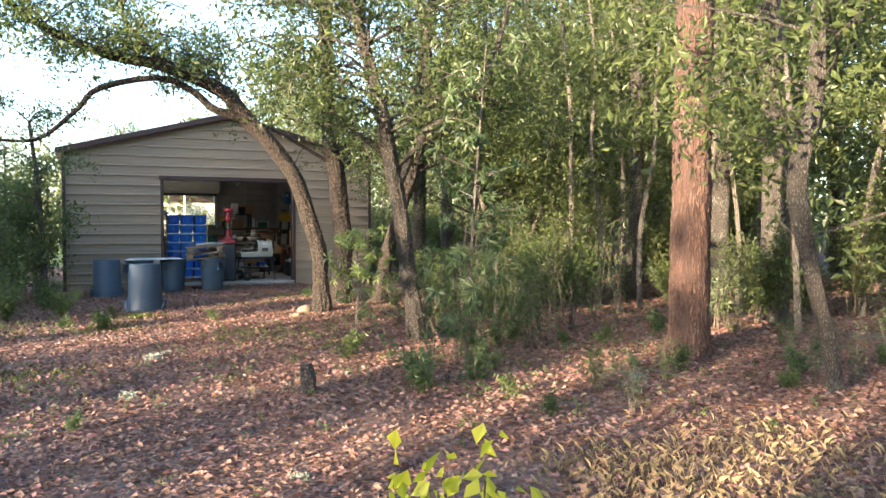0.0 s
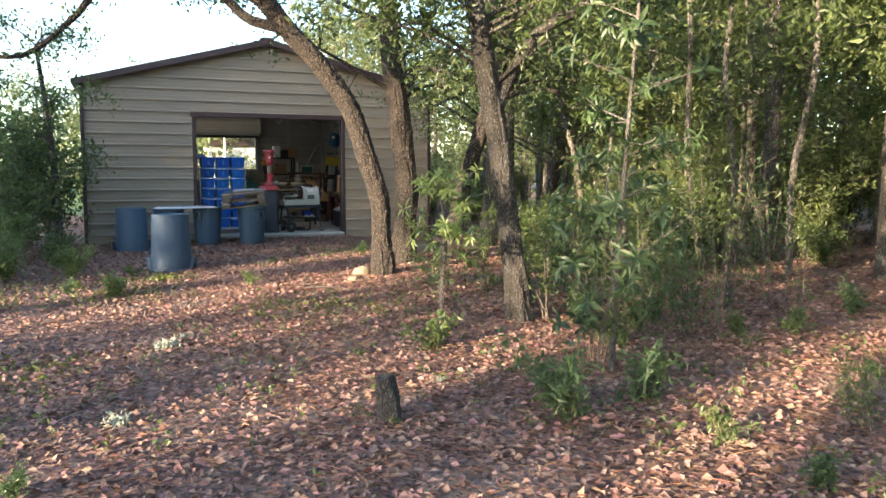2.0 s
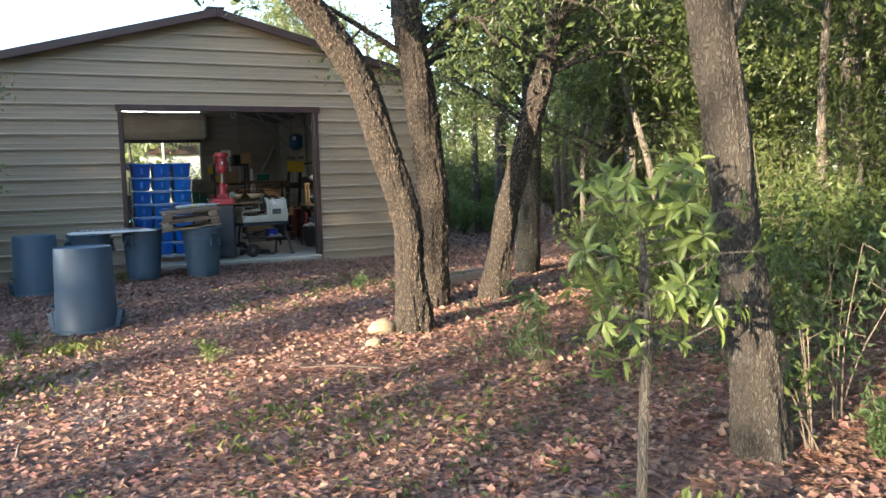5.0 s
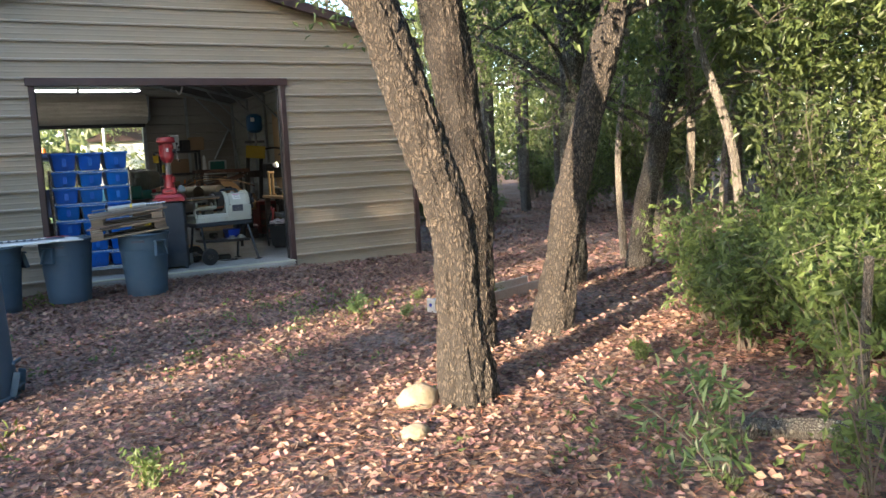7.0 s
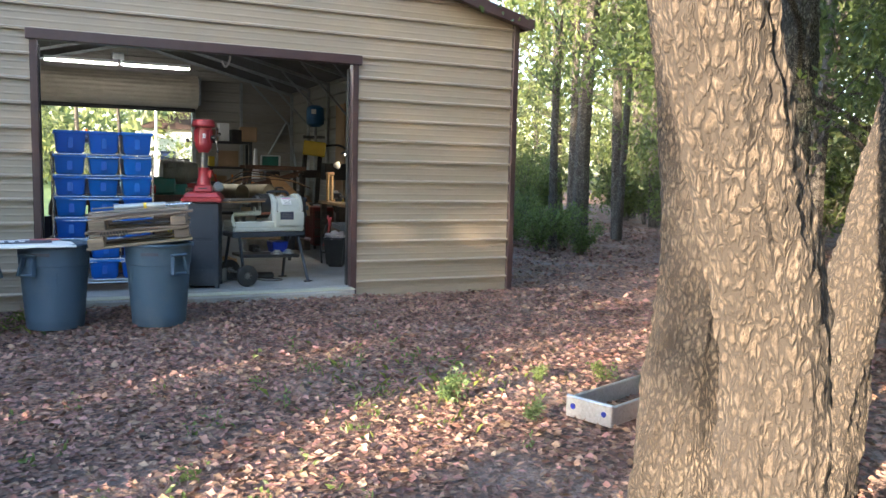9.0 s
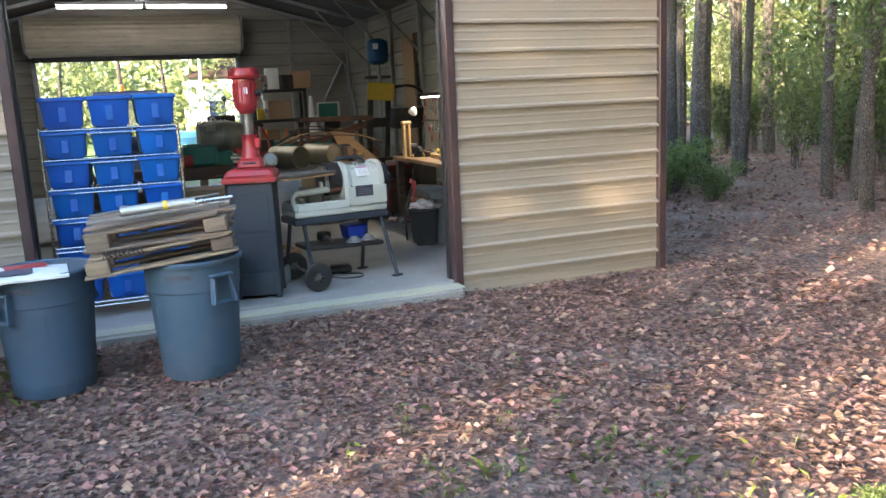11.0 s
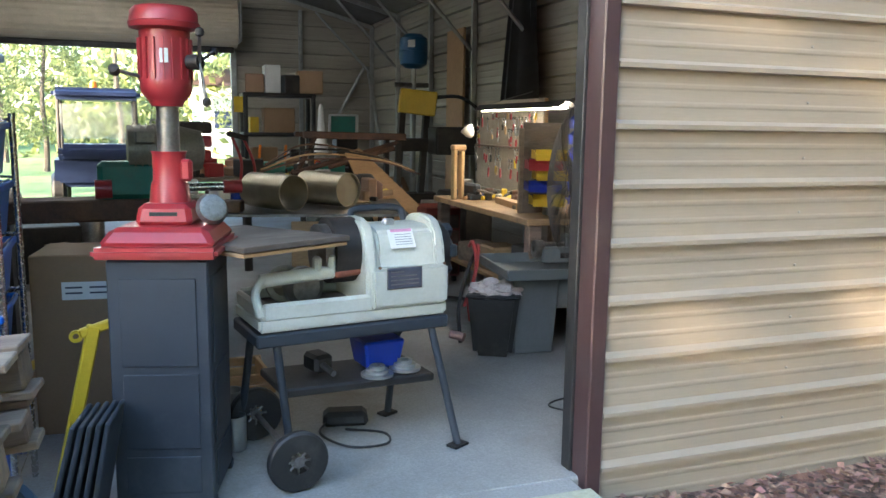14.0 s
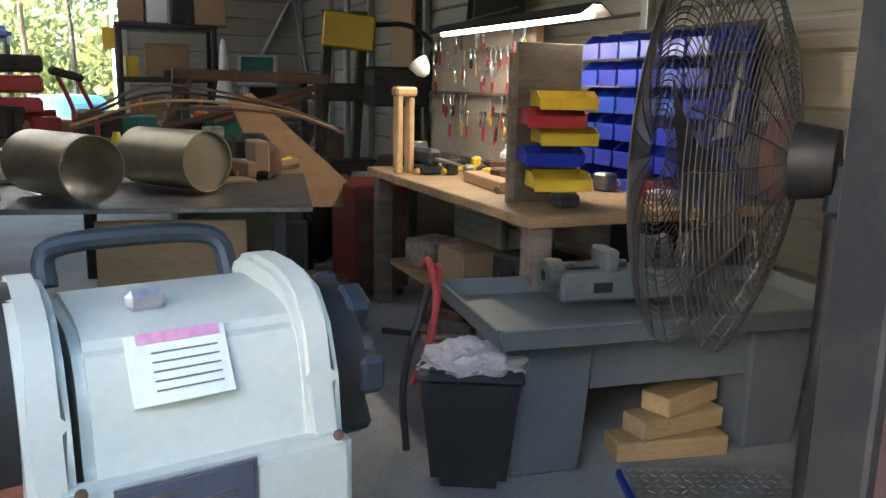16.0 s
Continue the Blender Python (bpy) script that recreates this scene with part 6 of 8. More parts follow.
pl = part("nameplate", box((0.155, 0.004, 0.085), (0.20, -0.208, 0.185), (0, 0, 0), 0.001), M_INK, mc, "dark nameplate with worn pale lettering")
part("plate_border", box((0.165, 0.003, 0.094), (0.20, -0.2065, 0.185), (0, 0, 0), 0.001), M_STEEL, pl)
for k, (w_, z) in enumerate(((0.06, 0.213), (0.12, 0.195), (0.13, 0.178), (0.13, 0.160))):
    part("pale_line", box((w_, 0.001, 0.005), (0.20 - (0.13 - w_) / 2, -0.2105, z)), M_STEEL, pl)
dc = part("warning_sticker", box((0.12, 0.002, 0.085), (0.21, -0.152, 0.345), (-29, 0, 2), 0.0005), M_WHITE, mc, "torn white sticker with a pink heading")
part("pink_heading", box((0.10, 0.001, 0.013), (0.213, -0.1355, 0.378), (-29, 0, 2)), M_PINK, dc)
part("cyan_strip", box((0.012, 0.001, 0.05), (0.157, -0.1475, 0.357), (-29, 0, 2)), M_CYAN, dc)
for k in range(5):
    part("grey_line", box((0.080, 0.001, 0.002), (0.218, -0.1445 - k * 0.0056, 0.362 - k * 0.0098), (-29, 0, 2)), M_GREY, dc)
part("switch", box((0.05, 0.035, 0.028), (0.19, -0.06, 0.408), (0, 0, 4), 0.008), M_ALU, mc, "lumpy foil-wrapped switch")
part("lift_handle", hose([(0.10, 0.13, 0.39), (0.11, 0.15, 0.44), (0.22, 0.15, 0.45), (0.34, 0.15, 0.44), (0.36, 0.13, 0.38)], 0.016, 20, 10), M_SLATE, mc, "chipped dark blue handle", True)
for x, z in ((0.085, 0.235), (0.39, 0.235)):
    part("bolt", lathe([(0, 0), (0.007, 0), (0.007, 0.005), (0, 0.006)], 8, pose(x, -0.205, z, 90)), M_RUST, mc)
# things on the stand's tray and the floor below
tb = thing("parts_bin", MM @ pose(0.19, 0.06, 0.29), "bright blue plastic parts bin on the stand shelf", "bin")
part("tub", box((0.20, 0.20, 0.13), (0, 0, 0.07), (0, 0, 0), 0.01, taper=0.8), M_BLUE2, tb)
for k, (x, y) in enumerate(((0.13, -0.08), (0.28, -0.05))):
    pu = thing("step_pulley", MM @ pose(x, y, 0.288), "grey steel step pulley lying on the shelf", "pulley", "step pulleys")
    part("cone", lathe([(0.02, 0), (0.072, 0), (0.072, 0.012), (0.05, 0.014), (0.05, 0.028), (0.034, 0.03), (0.034, 0.046), (0.02, 0.046)], 24), M_GALV, pu, "", True)
vz = thing("small_vise", MM @ pose(-0.10, 0.04, 0.30), "greasy dark vise on the stand shelf", "vise")
part("body", box((0.09, 0.12, 0.08), (0, 0, 0.05), (0, 0, 10), 0.015), M_DARK, vz)
part("screw", rod((0, -0.06, 0.05), (0.02, -0.14, 0.03), 0.014, 10), M_STEEL, vz)
single("pedal", box((0.20, 0.11, 0.07), (0, 0, 0.035), (0, 0, 0), 0.02, taper=1.1), M_BLACK, MM @ pose(0.10, 0.22, FLOOR, 0, 0, -20), "black foot pedal on the floor", "pedal")
single("power_cable", hose([(0.05, 0.25, 0.02), (-0.05, 0.10, 0.02), (0.02, -0.08, 0.012), (0.18, -0.12, 0.012), (0.22, 0.0, 0.012), (0.08, 0.12, 0.012)], 0.006, 60, 6), M_BLACK, MM @ pose(-0.02, 0, FLOOR), "black power cable curled on the floor", "cable", smooth=True)
for x, y, h_, r2_ in ((-0.42, 0.30, 0.22, 0.055), (-0.44, 0.16, 0.15, 0.05)):
    single("metal_can", lathe([(0, 0), (r2_, 0), (r2_, h_), (r2_ * 0.92, h_), (r2_ * 0.92, 0.01), (0, 0.01)], 20), M_GALV, MM @ pose(x, y, FLOOR), "open grey metal can on the floor", "can", "metal cans", smooth=True)
# worn plywood sheet resting on press base and machine
single("plywood_sheet", box((0.50, 0.74, 0.022), (0, 0, 0), (0, 0, 0), 0.003), M_OLDPLY, pose(5.36, 20.16, 0.912, -2, 0, 28), "worn grey plywood sheet laid across the machines", "board")
single("plywood_sheet", box((0.49, 0.72, 0.014), (0, 0, 0), (0, 0, 0), 0.002), M_PLY, pose(5.358, 20.158, 0.890, -2, 0, 28), "thin plywood sheet under a worn one", "board")
bt = thing("jug", MM @ pose(-0.50, 0.45, 0.18), "small white plastic jug on crates", "jug")
part("body", box((0.10, 0.07, 0.13), (0, 0, 0.07), (0, 0, 0), 0.02, seg=2), M_WHITE, bt)
part("cap", lathe([(0, 0), (0.018, 0), (0.018, 0.02), (0, 0.02)], 12, pose(-0.02, 0, 0.13)), M_WHITE, bt)
wp = thing("wooden_crate", pose(5.30, 20.75, FLOOR, 0, 0, 5), "slatted light wooden crate on the floor", "crate")
for k in range(4):
    part("slat", box((0.45, 0.02, 0.045), (0, -0.16, 0.03 + k * 0.055), (0, 0, 0), 0.003), M_WOODL, wp)
    part("slat", box((0.45, 0.02, 0.045), (0, 0.16, 0.03 + k * 0.055), (0, 0, 0), 0.003), M_WOODL, wp)
for x in (-0.2, 0.2):
    part("end_board", box((0.02, 0.30, 0.21), (x, 0, 0.11), (0, 0, 0), 0.003), M_WOODL, wp)


# ---- trash can, grey machine stand, fan ----
tc_ = thing("waste_can", pose(6.98, 21.27, FLOOR, 0, 0, -28), "black plastic waste can heaped with stained rags", "waste can")
can = box((0.32, 0.24, 0.40), (0, 0, 0.20), (0, 0, 0), 0.03, taper=0.74, seg=2)
part("tub", can, M_BLACK, tc_, "", True)
part("rim", box((0.335, 0.255, 0.02), (0, 0, 0.385), (0, 0, 0), 0.008), M_BLACK, tc_)
rg = bmesh.new()
bmesh.ops.create_icosphere(rg, subdivisions=4, radius=1)
for v in rg.verts:
    d = 1 + 0.35 * noise.noise(v.co * 2.2) + 0.18 * noise.noise(v.co * 6)
    v.co = Vector((v.co.x * 0.155 * d, v.co.y * 0.11 * d, v.co.z * 0.075 * d + 0.40))
single("crumpled_cloth", rg, M_RAG, pose(6.98, 21.27, FLOOR, 0, 0, -28), "crumpled white and pink rags in a waste can", "rags", smooth=True)

ls = thing("grey_lathe", pose(7.62, 21.30, FLOOR, 0, 0, -7), "grey sheet-steel machine base with a chip tray", "machine")
part("pedestal", box((0.30, 0.34, 0.50), (-0.38, 0, 0.25), (0, 0, 0), 0.01, taper=0.85), M_GREY, ls)
part("apron", box((0.62, 0.30, 0.22), (0.08, 0.02, 0.39), (0, 0, 0), 0.008), M_GREY, ls)
part("pedestal", box((0.26, 0.34, 0.50), (0.50, 0, 0.25), (0, 0, 0), 0.01, taper=0.85), M_GREY, ls)
tr_ = box((1.32, 0.60, 0.012), (0.05, 0, 0.505), (0, 0, 0), 0.002)
for s in (-1, 1):
    box((1.32, 0.012, 0.07), (0.05, s * 0.305, 0.535), (s * -18, 0, 0), 0.002, tr_)
    box((0.012, 0.62, 0.07), (0.05 + s * 0.66, 0, 0.535), (0, s * 18, 0), 0.002, tr_)
bmesh.ops.remove_doubles(tr_, verts=tr_.verts, dist=0.0005)
part("chip_tray", tr_, M_GREY, ls)
part("bed", box((0.62, 0.15, 0.10), (0.02, 0.05, 0.60), (0, 0, 0), 0.012), M_GREY, ls)
part("bed_window", box((0.07, 0.004, 0.035), (-0.14, -0.027, 0.60)), M_DARK, ls)
part("headstock_ring", lathe([(0.02, -0.03), (0.055, -0.03), (0.06, 0.0), (0.055, 0.03), (0.02, 0.03)], 20, pose(-0.30, 0.05, 0.635, 0, 90)), M_STEEL, ls, "", True)
part("vise_jaw", box((0.05, 0.13, 0.09), (-0.10, 0.05, 0.68), (0, 0, 0), 0.01), M_GREY, ls)
part("vise_screw", rod((-0.30, 0.05, 0.665), (-0.02, 0.05, 0.665), 0.014, 12), M_STEEL, ls)
for k, (x, a) in enumerate(((0.05, 12), (0.13, -9), (0.22, 6))):
    part("steel_block", box((0.05, 0.06, 0.12), (x, 0.05, 0.70), (0, a, 0), 0.006), M_STEEL, ls)
for k in range(3):
    single("timber_offcut", box((0.42 - 0.06 * k, 0.12, 0.07), (0, 0, 0.035), (0, 0, 0), 0.004), M_WOODL, pose(7.72 + 0.05 * k, 21.20 + 0.03 * k, FLOOR + 0.072 * k, 0, 0, -12 + 14 * k), "short light timber offcut below the machine base", "timber", "timber offcuts")
bp_ = thing("tread_plate", pose(7.62, 20.82, FLOOR, 0, 0, -22), "blue-edged steel tread plate on the floor", "plate")
part("plate", box((0.52, 0.36, 0.02), (0, 0, 0.035), (0, 0, 0), 0.004), M_GALV, bp_)
part("edge", box((0.55, 0.39, 0.03), (0, 0, 0.016), (0, 0, 0), 0.005), M_BLUE2, bp_, "blue painted edge")
lug = bmesh.new()
for i in range(15):
    for j in range(10):
        box((0.022, 0.006, 0.004), (-0.24 + i * 0.034, -0.16 + j * 0.035, 0.046), (0, 0, 45 if (i + j) % 2 else -45), bm=lug)
part("tread", lug, M_GALV, bp_)["kind"] = "stuff"
hs_ = hose([(0.0, 0.1, 0.62), (-0.06, 0.0, 0.66), (-0.10, -0.08, 0.52), (-0.14, -0.06, 0.30), (-0.10, -0.03, 0.15)], 0.012, 40, 8)
hose([(0.04, 0.1, 0.60), (-0.03, -0.02, 0.63), (-0.13, -0.10, 0.46), (-0.18, -0.06, 0.26)], 0.012, 40, 8, hs_)
single("red_hose", hs_, M_HOSE, pose(7.02, 21.62, FLOOR, 0, 0, 20), "coiled red welding hoses hanging over the machine base", "hose", smooth=True)
single("black_hose", hose([(0, 0, 0.60), (-0.10, -0.06, 0.50), (-0.16, -0.05, 0.25), (-0.17, -0.09, 0.02)], 0.013, 30, 8), M_BLACK, pose(7.0, 21.62, FLOOR, 0, 0, 10), "dark rubber hose hanging to the floor", "hose", smooth=True)

FANP = Vector((7.335, 20.28, FLOOR))
fan = thing("pedestal_fan", Matrix.Translation(FANP), "large black pedestal fan with a wire cage", "fan")
part("foot", lathe([(0, 0), (0.26, 0), (0.27, 0.012), (0.25, 0.03), (0.06, 0.055), (0.04, 0.08), (0, 0.08)], 32), M_BLACK, fan, "", True)
part("pole", rod((0, 0, 0.05), (0, 0, 1.10), 0.024, 16), M_BLACK, fan, "", True)
nf = Vector((-0.55, 0.835, 0.0)).normalized()
fm = Matrix.Translation((nf.x * 0.20, nf.y * 0.20, 1.12)) @ nf.to_track_quat("Z", "Y").to_matrix().to_4x4()
part("motor", lathe([(0, -0.20), (0.07, -0.19), (0.085, -0.10), (0.08, -0.02), (0.02, 0.0), (0, 0.02)], 24, fm), M_BLACK, fan, "", True)
part("motor_band", lathe([(0.086, -0.10), (0.088, -0.09), (0.088, -0.065), (0.084, -0.055)], 24, fm), M_COPPER, fan, "copper-coloured band", True)
part("yoke", box((0.07, 0.05, 0.12), (0, 0, 1.07), (0, 0, 30), 0.012), M_SLATE, fan)
cg = bmesh.new()
for zc, rmax, n_ in ((0.0, 0.435, 29), (0.10, 0.43, 29)):
    for i in range(n_):
        r0 = 0.06 + (rmax - 0.06) * i / (n_ - 1)
        dz = (-0.11 if zc == 0 else 0.09) * (1 - (r0 / rmax) ** 2)
        pts = [fm @ Vector((r0 * math.cos(2 * math.pi * k / 40), r0 * math.sin(2 * math.pi * k / 40), zc + dz)) for k in range(41)]
        for a, b in zip(pts, pts[1:]):
            rod(a, b, 0.0017, 3, cg)
    for k in range(24):
        a = 2 * math.pi * k / 24
        prev = None
        for i in range(7):
            r0 = 0.06 + (rmax - 0.06) * i / 6
            dz = (-0.11 if zc == 0 else 0.09) * (1 - (r0 / rmax) ** 2)
            q = fm @ Vector((r0 * math.cos(a), r0 * math.sin(a), zc + dz))
            if prev is not None:
                rod(prev, q, 0.0022, 3, cg)
            prev = q
part("cage", cg, mk("cage_wire", (0.10, 0.09, 0.08), (0.075, 0.07, 0.065), 0.45, 0.4, 8, 60, 0.0, (0.16, 0.13, 0.10), 0.3), fan, "dusty dark wire cage")
for k in range(3):
    bl = bmesh.new()
    for i in range(8):
        for j in (0, 1):
            r0 = 0.05 + 0.28 * i / 7
            a = k * 2.094 + (0.55 if j else -0.35) * (0.7 + 0.3 * i / 7)
            bl.verts.new(fm @ Vector((r0 * math.cos(a), r0 * math.sin(a), 0.05 + (0.03 if j else -0.02))))
    bl.verts.ensure_lookup_table()
    for i in range(7):
        bl.faces.new([bl.verts[q] for q in (2 * i, 2 * i + 1, 2 * i + 3, 2 * i + 2)])
    bmesh.ops.solidify(bl, geom=bl.faces[:], thickness=0.003)
    part("blade", bl, M_STEEL, fan, "", True)
single("fan_cable", hose([(0, 0, 0.02), (-0.25, 0.10, 0.008), (-0.42, 0.02, 0.008), (-0.30, -0.12, 0.008), (0.0, -0.2, 0.008)], 0.005, 40, 6), M_BLACK, Matrix.Translation(FANP + Vector((-0.05, 0.0, 0))), "black fan cable looped on the floor", "cable", smooth=True)

# ---- bench along the right wall ----
wb = thing("workbench", pose(7.98, 22.55, FLOOR), "wooden workbench with a cluttered light top", "workbench")
part("top", box((1.25, 1.9, 0.045), (0, 0, 0.775), (0, 0, 0), 0.005), M_BENCH, wb, "worn stained wooden top")
for x in (-0.55, 0.55):
    for y in (-0.88, 0.88):
        part("leg", box((0.09, 0.09, 0.752), (x, y, 0.376), (0, 0, 0), 0.006), M_WOOD, wb)
part("low_shelf", box((1.1, 1.75, 0.03), (0.03, 0, 0.25), (0, 0, 0), 0.004), M_PLY, wb)
for k, (x, y, sx, sy, sz, mt, lab) in enumerate(((-0.35, 0.1, 0.25, 0.3, 0.2, M_CARD, "brown cardboard box under the bench"), (-0.3, -0.45, 0.3, 0.25, 0.28, M_DARK, "dark steel motor housing under the bench"), (-0.35, 0.6, 0.25, 0.22, 0.16, M_WOOD, "wooden box under the bench"))):
    single("stored_box", box((sx, sy, sz), (0, 0, sz / 2), (0, 0, 0), 0.015), mt, pose(7.98 + x, 22.55 + y, FLOOR + 0.266, 0, 0, 12 * k), lab, "box", "stored boxes")
single("grinder_wheel", lathe([(0, -0.03), (0.10, -0.03), (0.12, -0.02), (0.12, 0.02), (0.10, 0.03), (0, 0.03)], 24), M_DARK, pose(7.48, 22.0, FLOOR + 0.39, 90, 0, 60), "dark round wheel guard under the bench", "wheel", smooth=True)
# pegboard, lamp, tools
pg = thing("pegboard", pose(8.22, 23.85, FLOOR + 0.80), "tan pegboard hung with hand tools above the bench", "pegboard")
part("panel", box((0.015, 1.5, 0.86), (0, 0, 0.43), (0, 0, 0), 0.002), M_PEG, pg)
part("post", box((0.05, 0.05, 0.86), (0.03, 0.7, 0.43), (0, 0, 0), 0.004), M_WOODL, pg)
part("post", box((0.05, 0.05, 0.86), (0.03, -0.7, 0.43), (0, 0, 0), 0.004), M_WOODL, pg)
part("tool_rack", box((0.06, 1.3, 0.02), (-0.035, 0, 0.42), (0, 0, 0), 0.003), M_WOOD, pg)
rngt = random.Random(12)
tool_m = [M_STEEL, M_STEEL, M_RED, M_CHROME, M_WOODL, M_DARK, M_YELLOW, M_CHROME]
for k in range(66):
    y = 23.85 - 0.68 + 1.36 * rngt.random()
    row = k % 5
    z = FLOOR + 0.80 + (0.78, 0.68, 0.57, 0.40, 0.29)[row]
    ln = rngt.uniform(0.08, 0.19)
    t_ = thing("hand_tool", pose(8.185 - 0.006 * row, y, z, rngt.uniform(-14, 14), 0, 0), ("steel spanner hung on the pegboard", "red-handled pliers hung on the pegboard", "screwdriver hung on the pegboard")[k % 3], "tool", "pegboard tools")
    mt = tool_m[k % len(tool_m)]
    part("handle", box((0.018, 0.022, ln * 0.55), (0, 0, -ln * 0.72), (0, 0, 0), 0.006), (M_RED if k % 3 == 1 else mt), t_)
    part("shank", rod((0, 0, -ln * 0.5), (0, 0, 0), 0.005, 8), M_CHROME, t_)
    part("head", lathe([(0.006, -0.006), (0.016, -0.006), (0.018, 0), (0.016, 0.006), (0.006, 0.006)], 12, pose(0, 0, 0.005, 0, 90)), M_CHROME, t_)
lp = thing("bench_lamp", pose(7.76, 22.62, FLOOR), "lit fluorescent shop lamp over the bench", "lamp")
part("reflector", prism([(-0.08, 0.0), (-0.02, 0.05), (0.02, 0.05), (0.08, 0.0), (0.074, 0.0), (0.02, 0.043), (-0.02, 0.043), (-0.074, 0.0)], 1.56, pose(0, -0.78, 1.545)), M_DARK, lp)
M_GLOW = glow("warm_tube", (1.0, 0.82, 0.55), 9.0)
part("tube", rod((0, -0.74, 1.553), (0, 0.74, 1.553), 0.016, 12), M_GLOW, lp, "glowing warm fluorescent tube", True)
for y in (-0.7, 0.7):
    part("hanger", rod((0, y, 1.59), (0.45, y, 1.72), 0.004, 6), M_STEEL, lp)
# divider with coloured bins
dv = thing("bin_divider", pose(7.64, 21.98, FLOOR + 0.80), "brown board divider on the bench holding bins", "divider")
part("board", box((0.30, 0.018, 0.64), (0, 0, 0.32), (0, 0, 0), 0.002), M_OLDPLY, dv)
part("post", box((0.03, 0.03, 0.60), (-0.165, 0, 0.30), (0, 0, 0), 0.003), M_WOOD, dv)


def open_bin(m, mat, label, group, w=0.11, d=0.19, h=0.085):
    t = thing("stack_bin", m, label, "bin", group)
    bm = prism([(-d / 2, 0), (d / 2, 0), (d / 2, h), (-d / 2 + 0.05, h), (-d / 2 - 0.012, h * 0.5)], w, pose(0, -w / 2, 0))
    top = [f for f in bm.faces if f.calc_center_median().z > h * 0.6 and abs(f.normal.y) < 0.5 and abs(f.normal.x) < 0.9]
    bmesh.ops.recalc_face_normals(bm, faces=bm.faces)
    up = [f for f in bm.faces if f.normal.z > 0.5]
    bmesh.ops.inset_region(bm, faces=up, thickness=0.004)
    up = [f for f in bm.faces if f.normal.z > 0.5 and f.calc_area() > w * d * 0.3]
    if up:
        r3 = bmesh.ops.extrude_face_region(bm, geom=up)
        bmesh.ops.translate(bm, vec=(0, 0, -h * 0.7), verts=[v for v in r3["geom"] if isinstance(v, bmesh.types.BMVert)])
        bmesh.ops.delete(bm, geom=up, context="FACES")
    part("tub", bm, mat, t)
    part("lip", box((0.006, w, 0.012), (-d / 2 - 0.008, 0, h * 0.5)), mat, t)
    return t


for z, mt, lb, x in ((0.07, M_YELLOW, "yellow", 7.64), (0.17, M_BLUE2, "deep blue", 7.60), (0.25, M_YELLOW, "yellow", 7.66), (0.32, M_RED, "red", 7.60), (0.39, M_YELLOW, "yellow", 7.65)):
    open_bin(pose(x, 21.88, FLOOR + 0.80 + z, 0, 0, 76), mt, lb + " plastic stack bin on the divider", "divider bins", 0.24, 0.15, 0.062)
rk = thing("bin_rack", pose(8.42, 22.10, FLOOR), "louvred steel rack of deep blue bins", "rack")
part("panel", box((0.02, 0.95, 1.55), (0, 0, 0.775), (0, 0, 0), 0.003), M_DARK, rk)
b1 = None
for i in range(6):
    for j in range(6):
        m = pose(8.29, 21.72 + j * 0.155, FLOOR + 0.80 + i * 0.125 - 0.005, 0, 0, 0)
        if b1 is None:
            b1 = open_bin(m, M_BLUE2, "deep blue plastic stack bin on a steel rack", "rack bins", 0.14, 0.22, 0.10)
        else:
            copy_thing(b1, m)
# things on the bench
vi = thing("bench_vise", pose(7.55, 23.05, 0.77, 0, 0, 100), "blue-grey bench vise on the bench edge", "vise")
part("base", box((0.12, 0.12, 0.05), (0, 0, 0.025), (0, 0, 0), 0.012), M_SLATE, vi)
part("body", box((0.20, 0.08, 0.09), (0.02, 0, 0.09), (0, 0, 0), 0.02), M_SLATE, vi)
part("jaw", box((0.03, 0.12, 0.05), (0.12, 0, 0.14), (0, 0, 0), 0.006), M_STEEL, vi)
part("screw", rod((-0.08, 0, 0.08), (-0.2, 0, 0.08), 0.013, 10), M_STEEL, vi)
part("bar", rod((-0.2, -0.08, 0.06), (-0.2, 0.08, 0.10), 0.006, 8), M_STEEL, vi)
jg = thing("wooden_jig", pose(7.43, 23.12, 0.77, 0, 0, 15), "light wooden clamp jig standing on the bench", "jig")
part("upright", box((0.035, 0.05, 0.42), (-0.03, 0, 0.21), (0, 0, 0), 0.006), M_WOODL, jg)
part("upright", box((0.035, 0.05, 0.40), (0.045, 0, 0.20), (0, 0, 0), 0.006), M_WOODL, jg)
part("cap", box((0.14, 0.06, 0.05), (0.01, 0, 0.43), (0, 0, 0), 0.012), M_WOODL, jg)
dg = thing("yellow_drill", pose(7.72, 22.55, 0.80, 0, 90, 80), "yellow angle grinder lying on the bench", "grinder")
part("body", lathe([(0, 0), (0.03, 0), (0.034, 0.08), (0.03, 0.2), (0.022, 0.25), (0, 0.25)], 16), M_YELLOW, dg, "", True)
part("head", lathe([(0, 0), (0.03, 0.0), (0.035, 0.06), (0, 0.07)], 16, pose(0, 0, 0.24)), M_DARK, dg, "", True)
single("wood_block", box((0.5, 0.09, 0.05), (0, 0, 0.025), (0, 0, 0), 0.004), M_WOODL, pose(7.62, 22.45, 0.77, 0, 0, 84), "length of light timber on the bench", "timber")
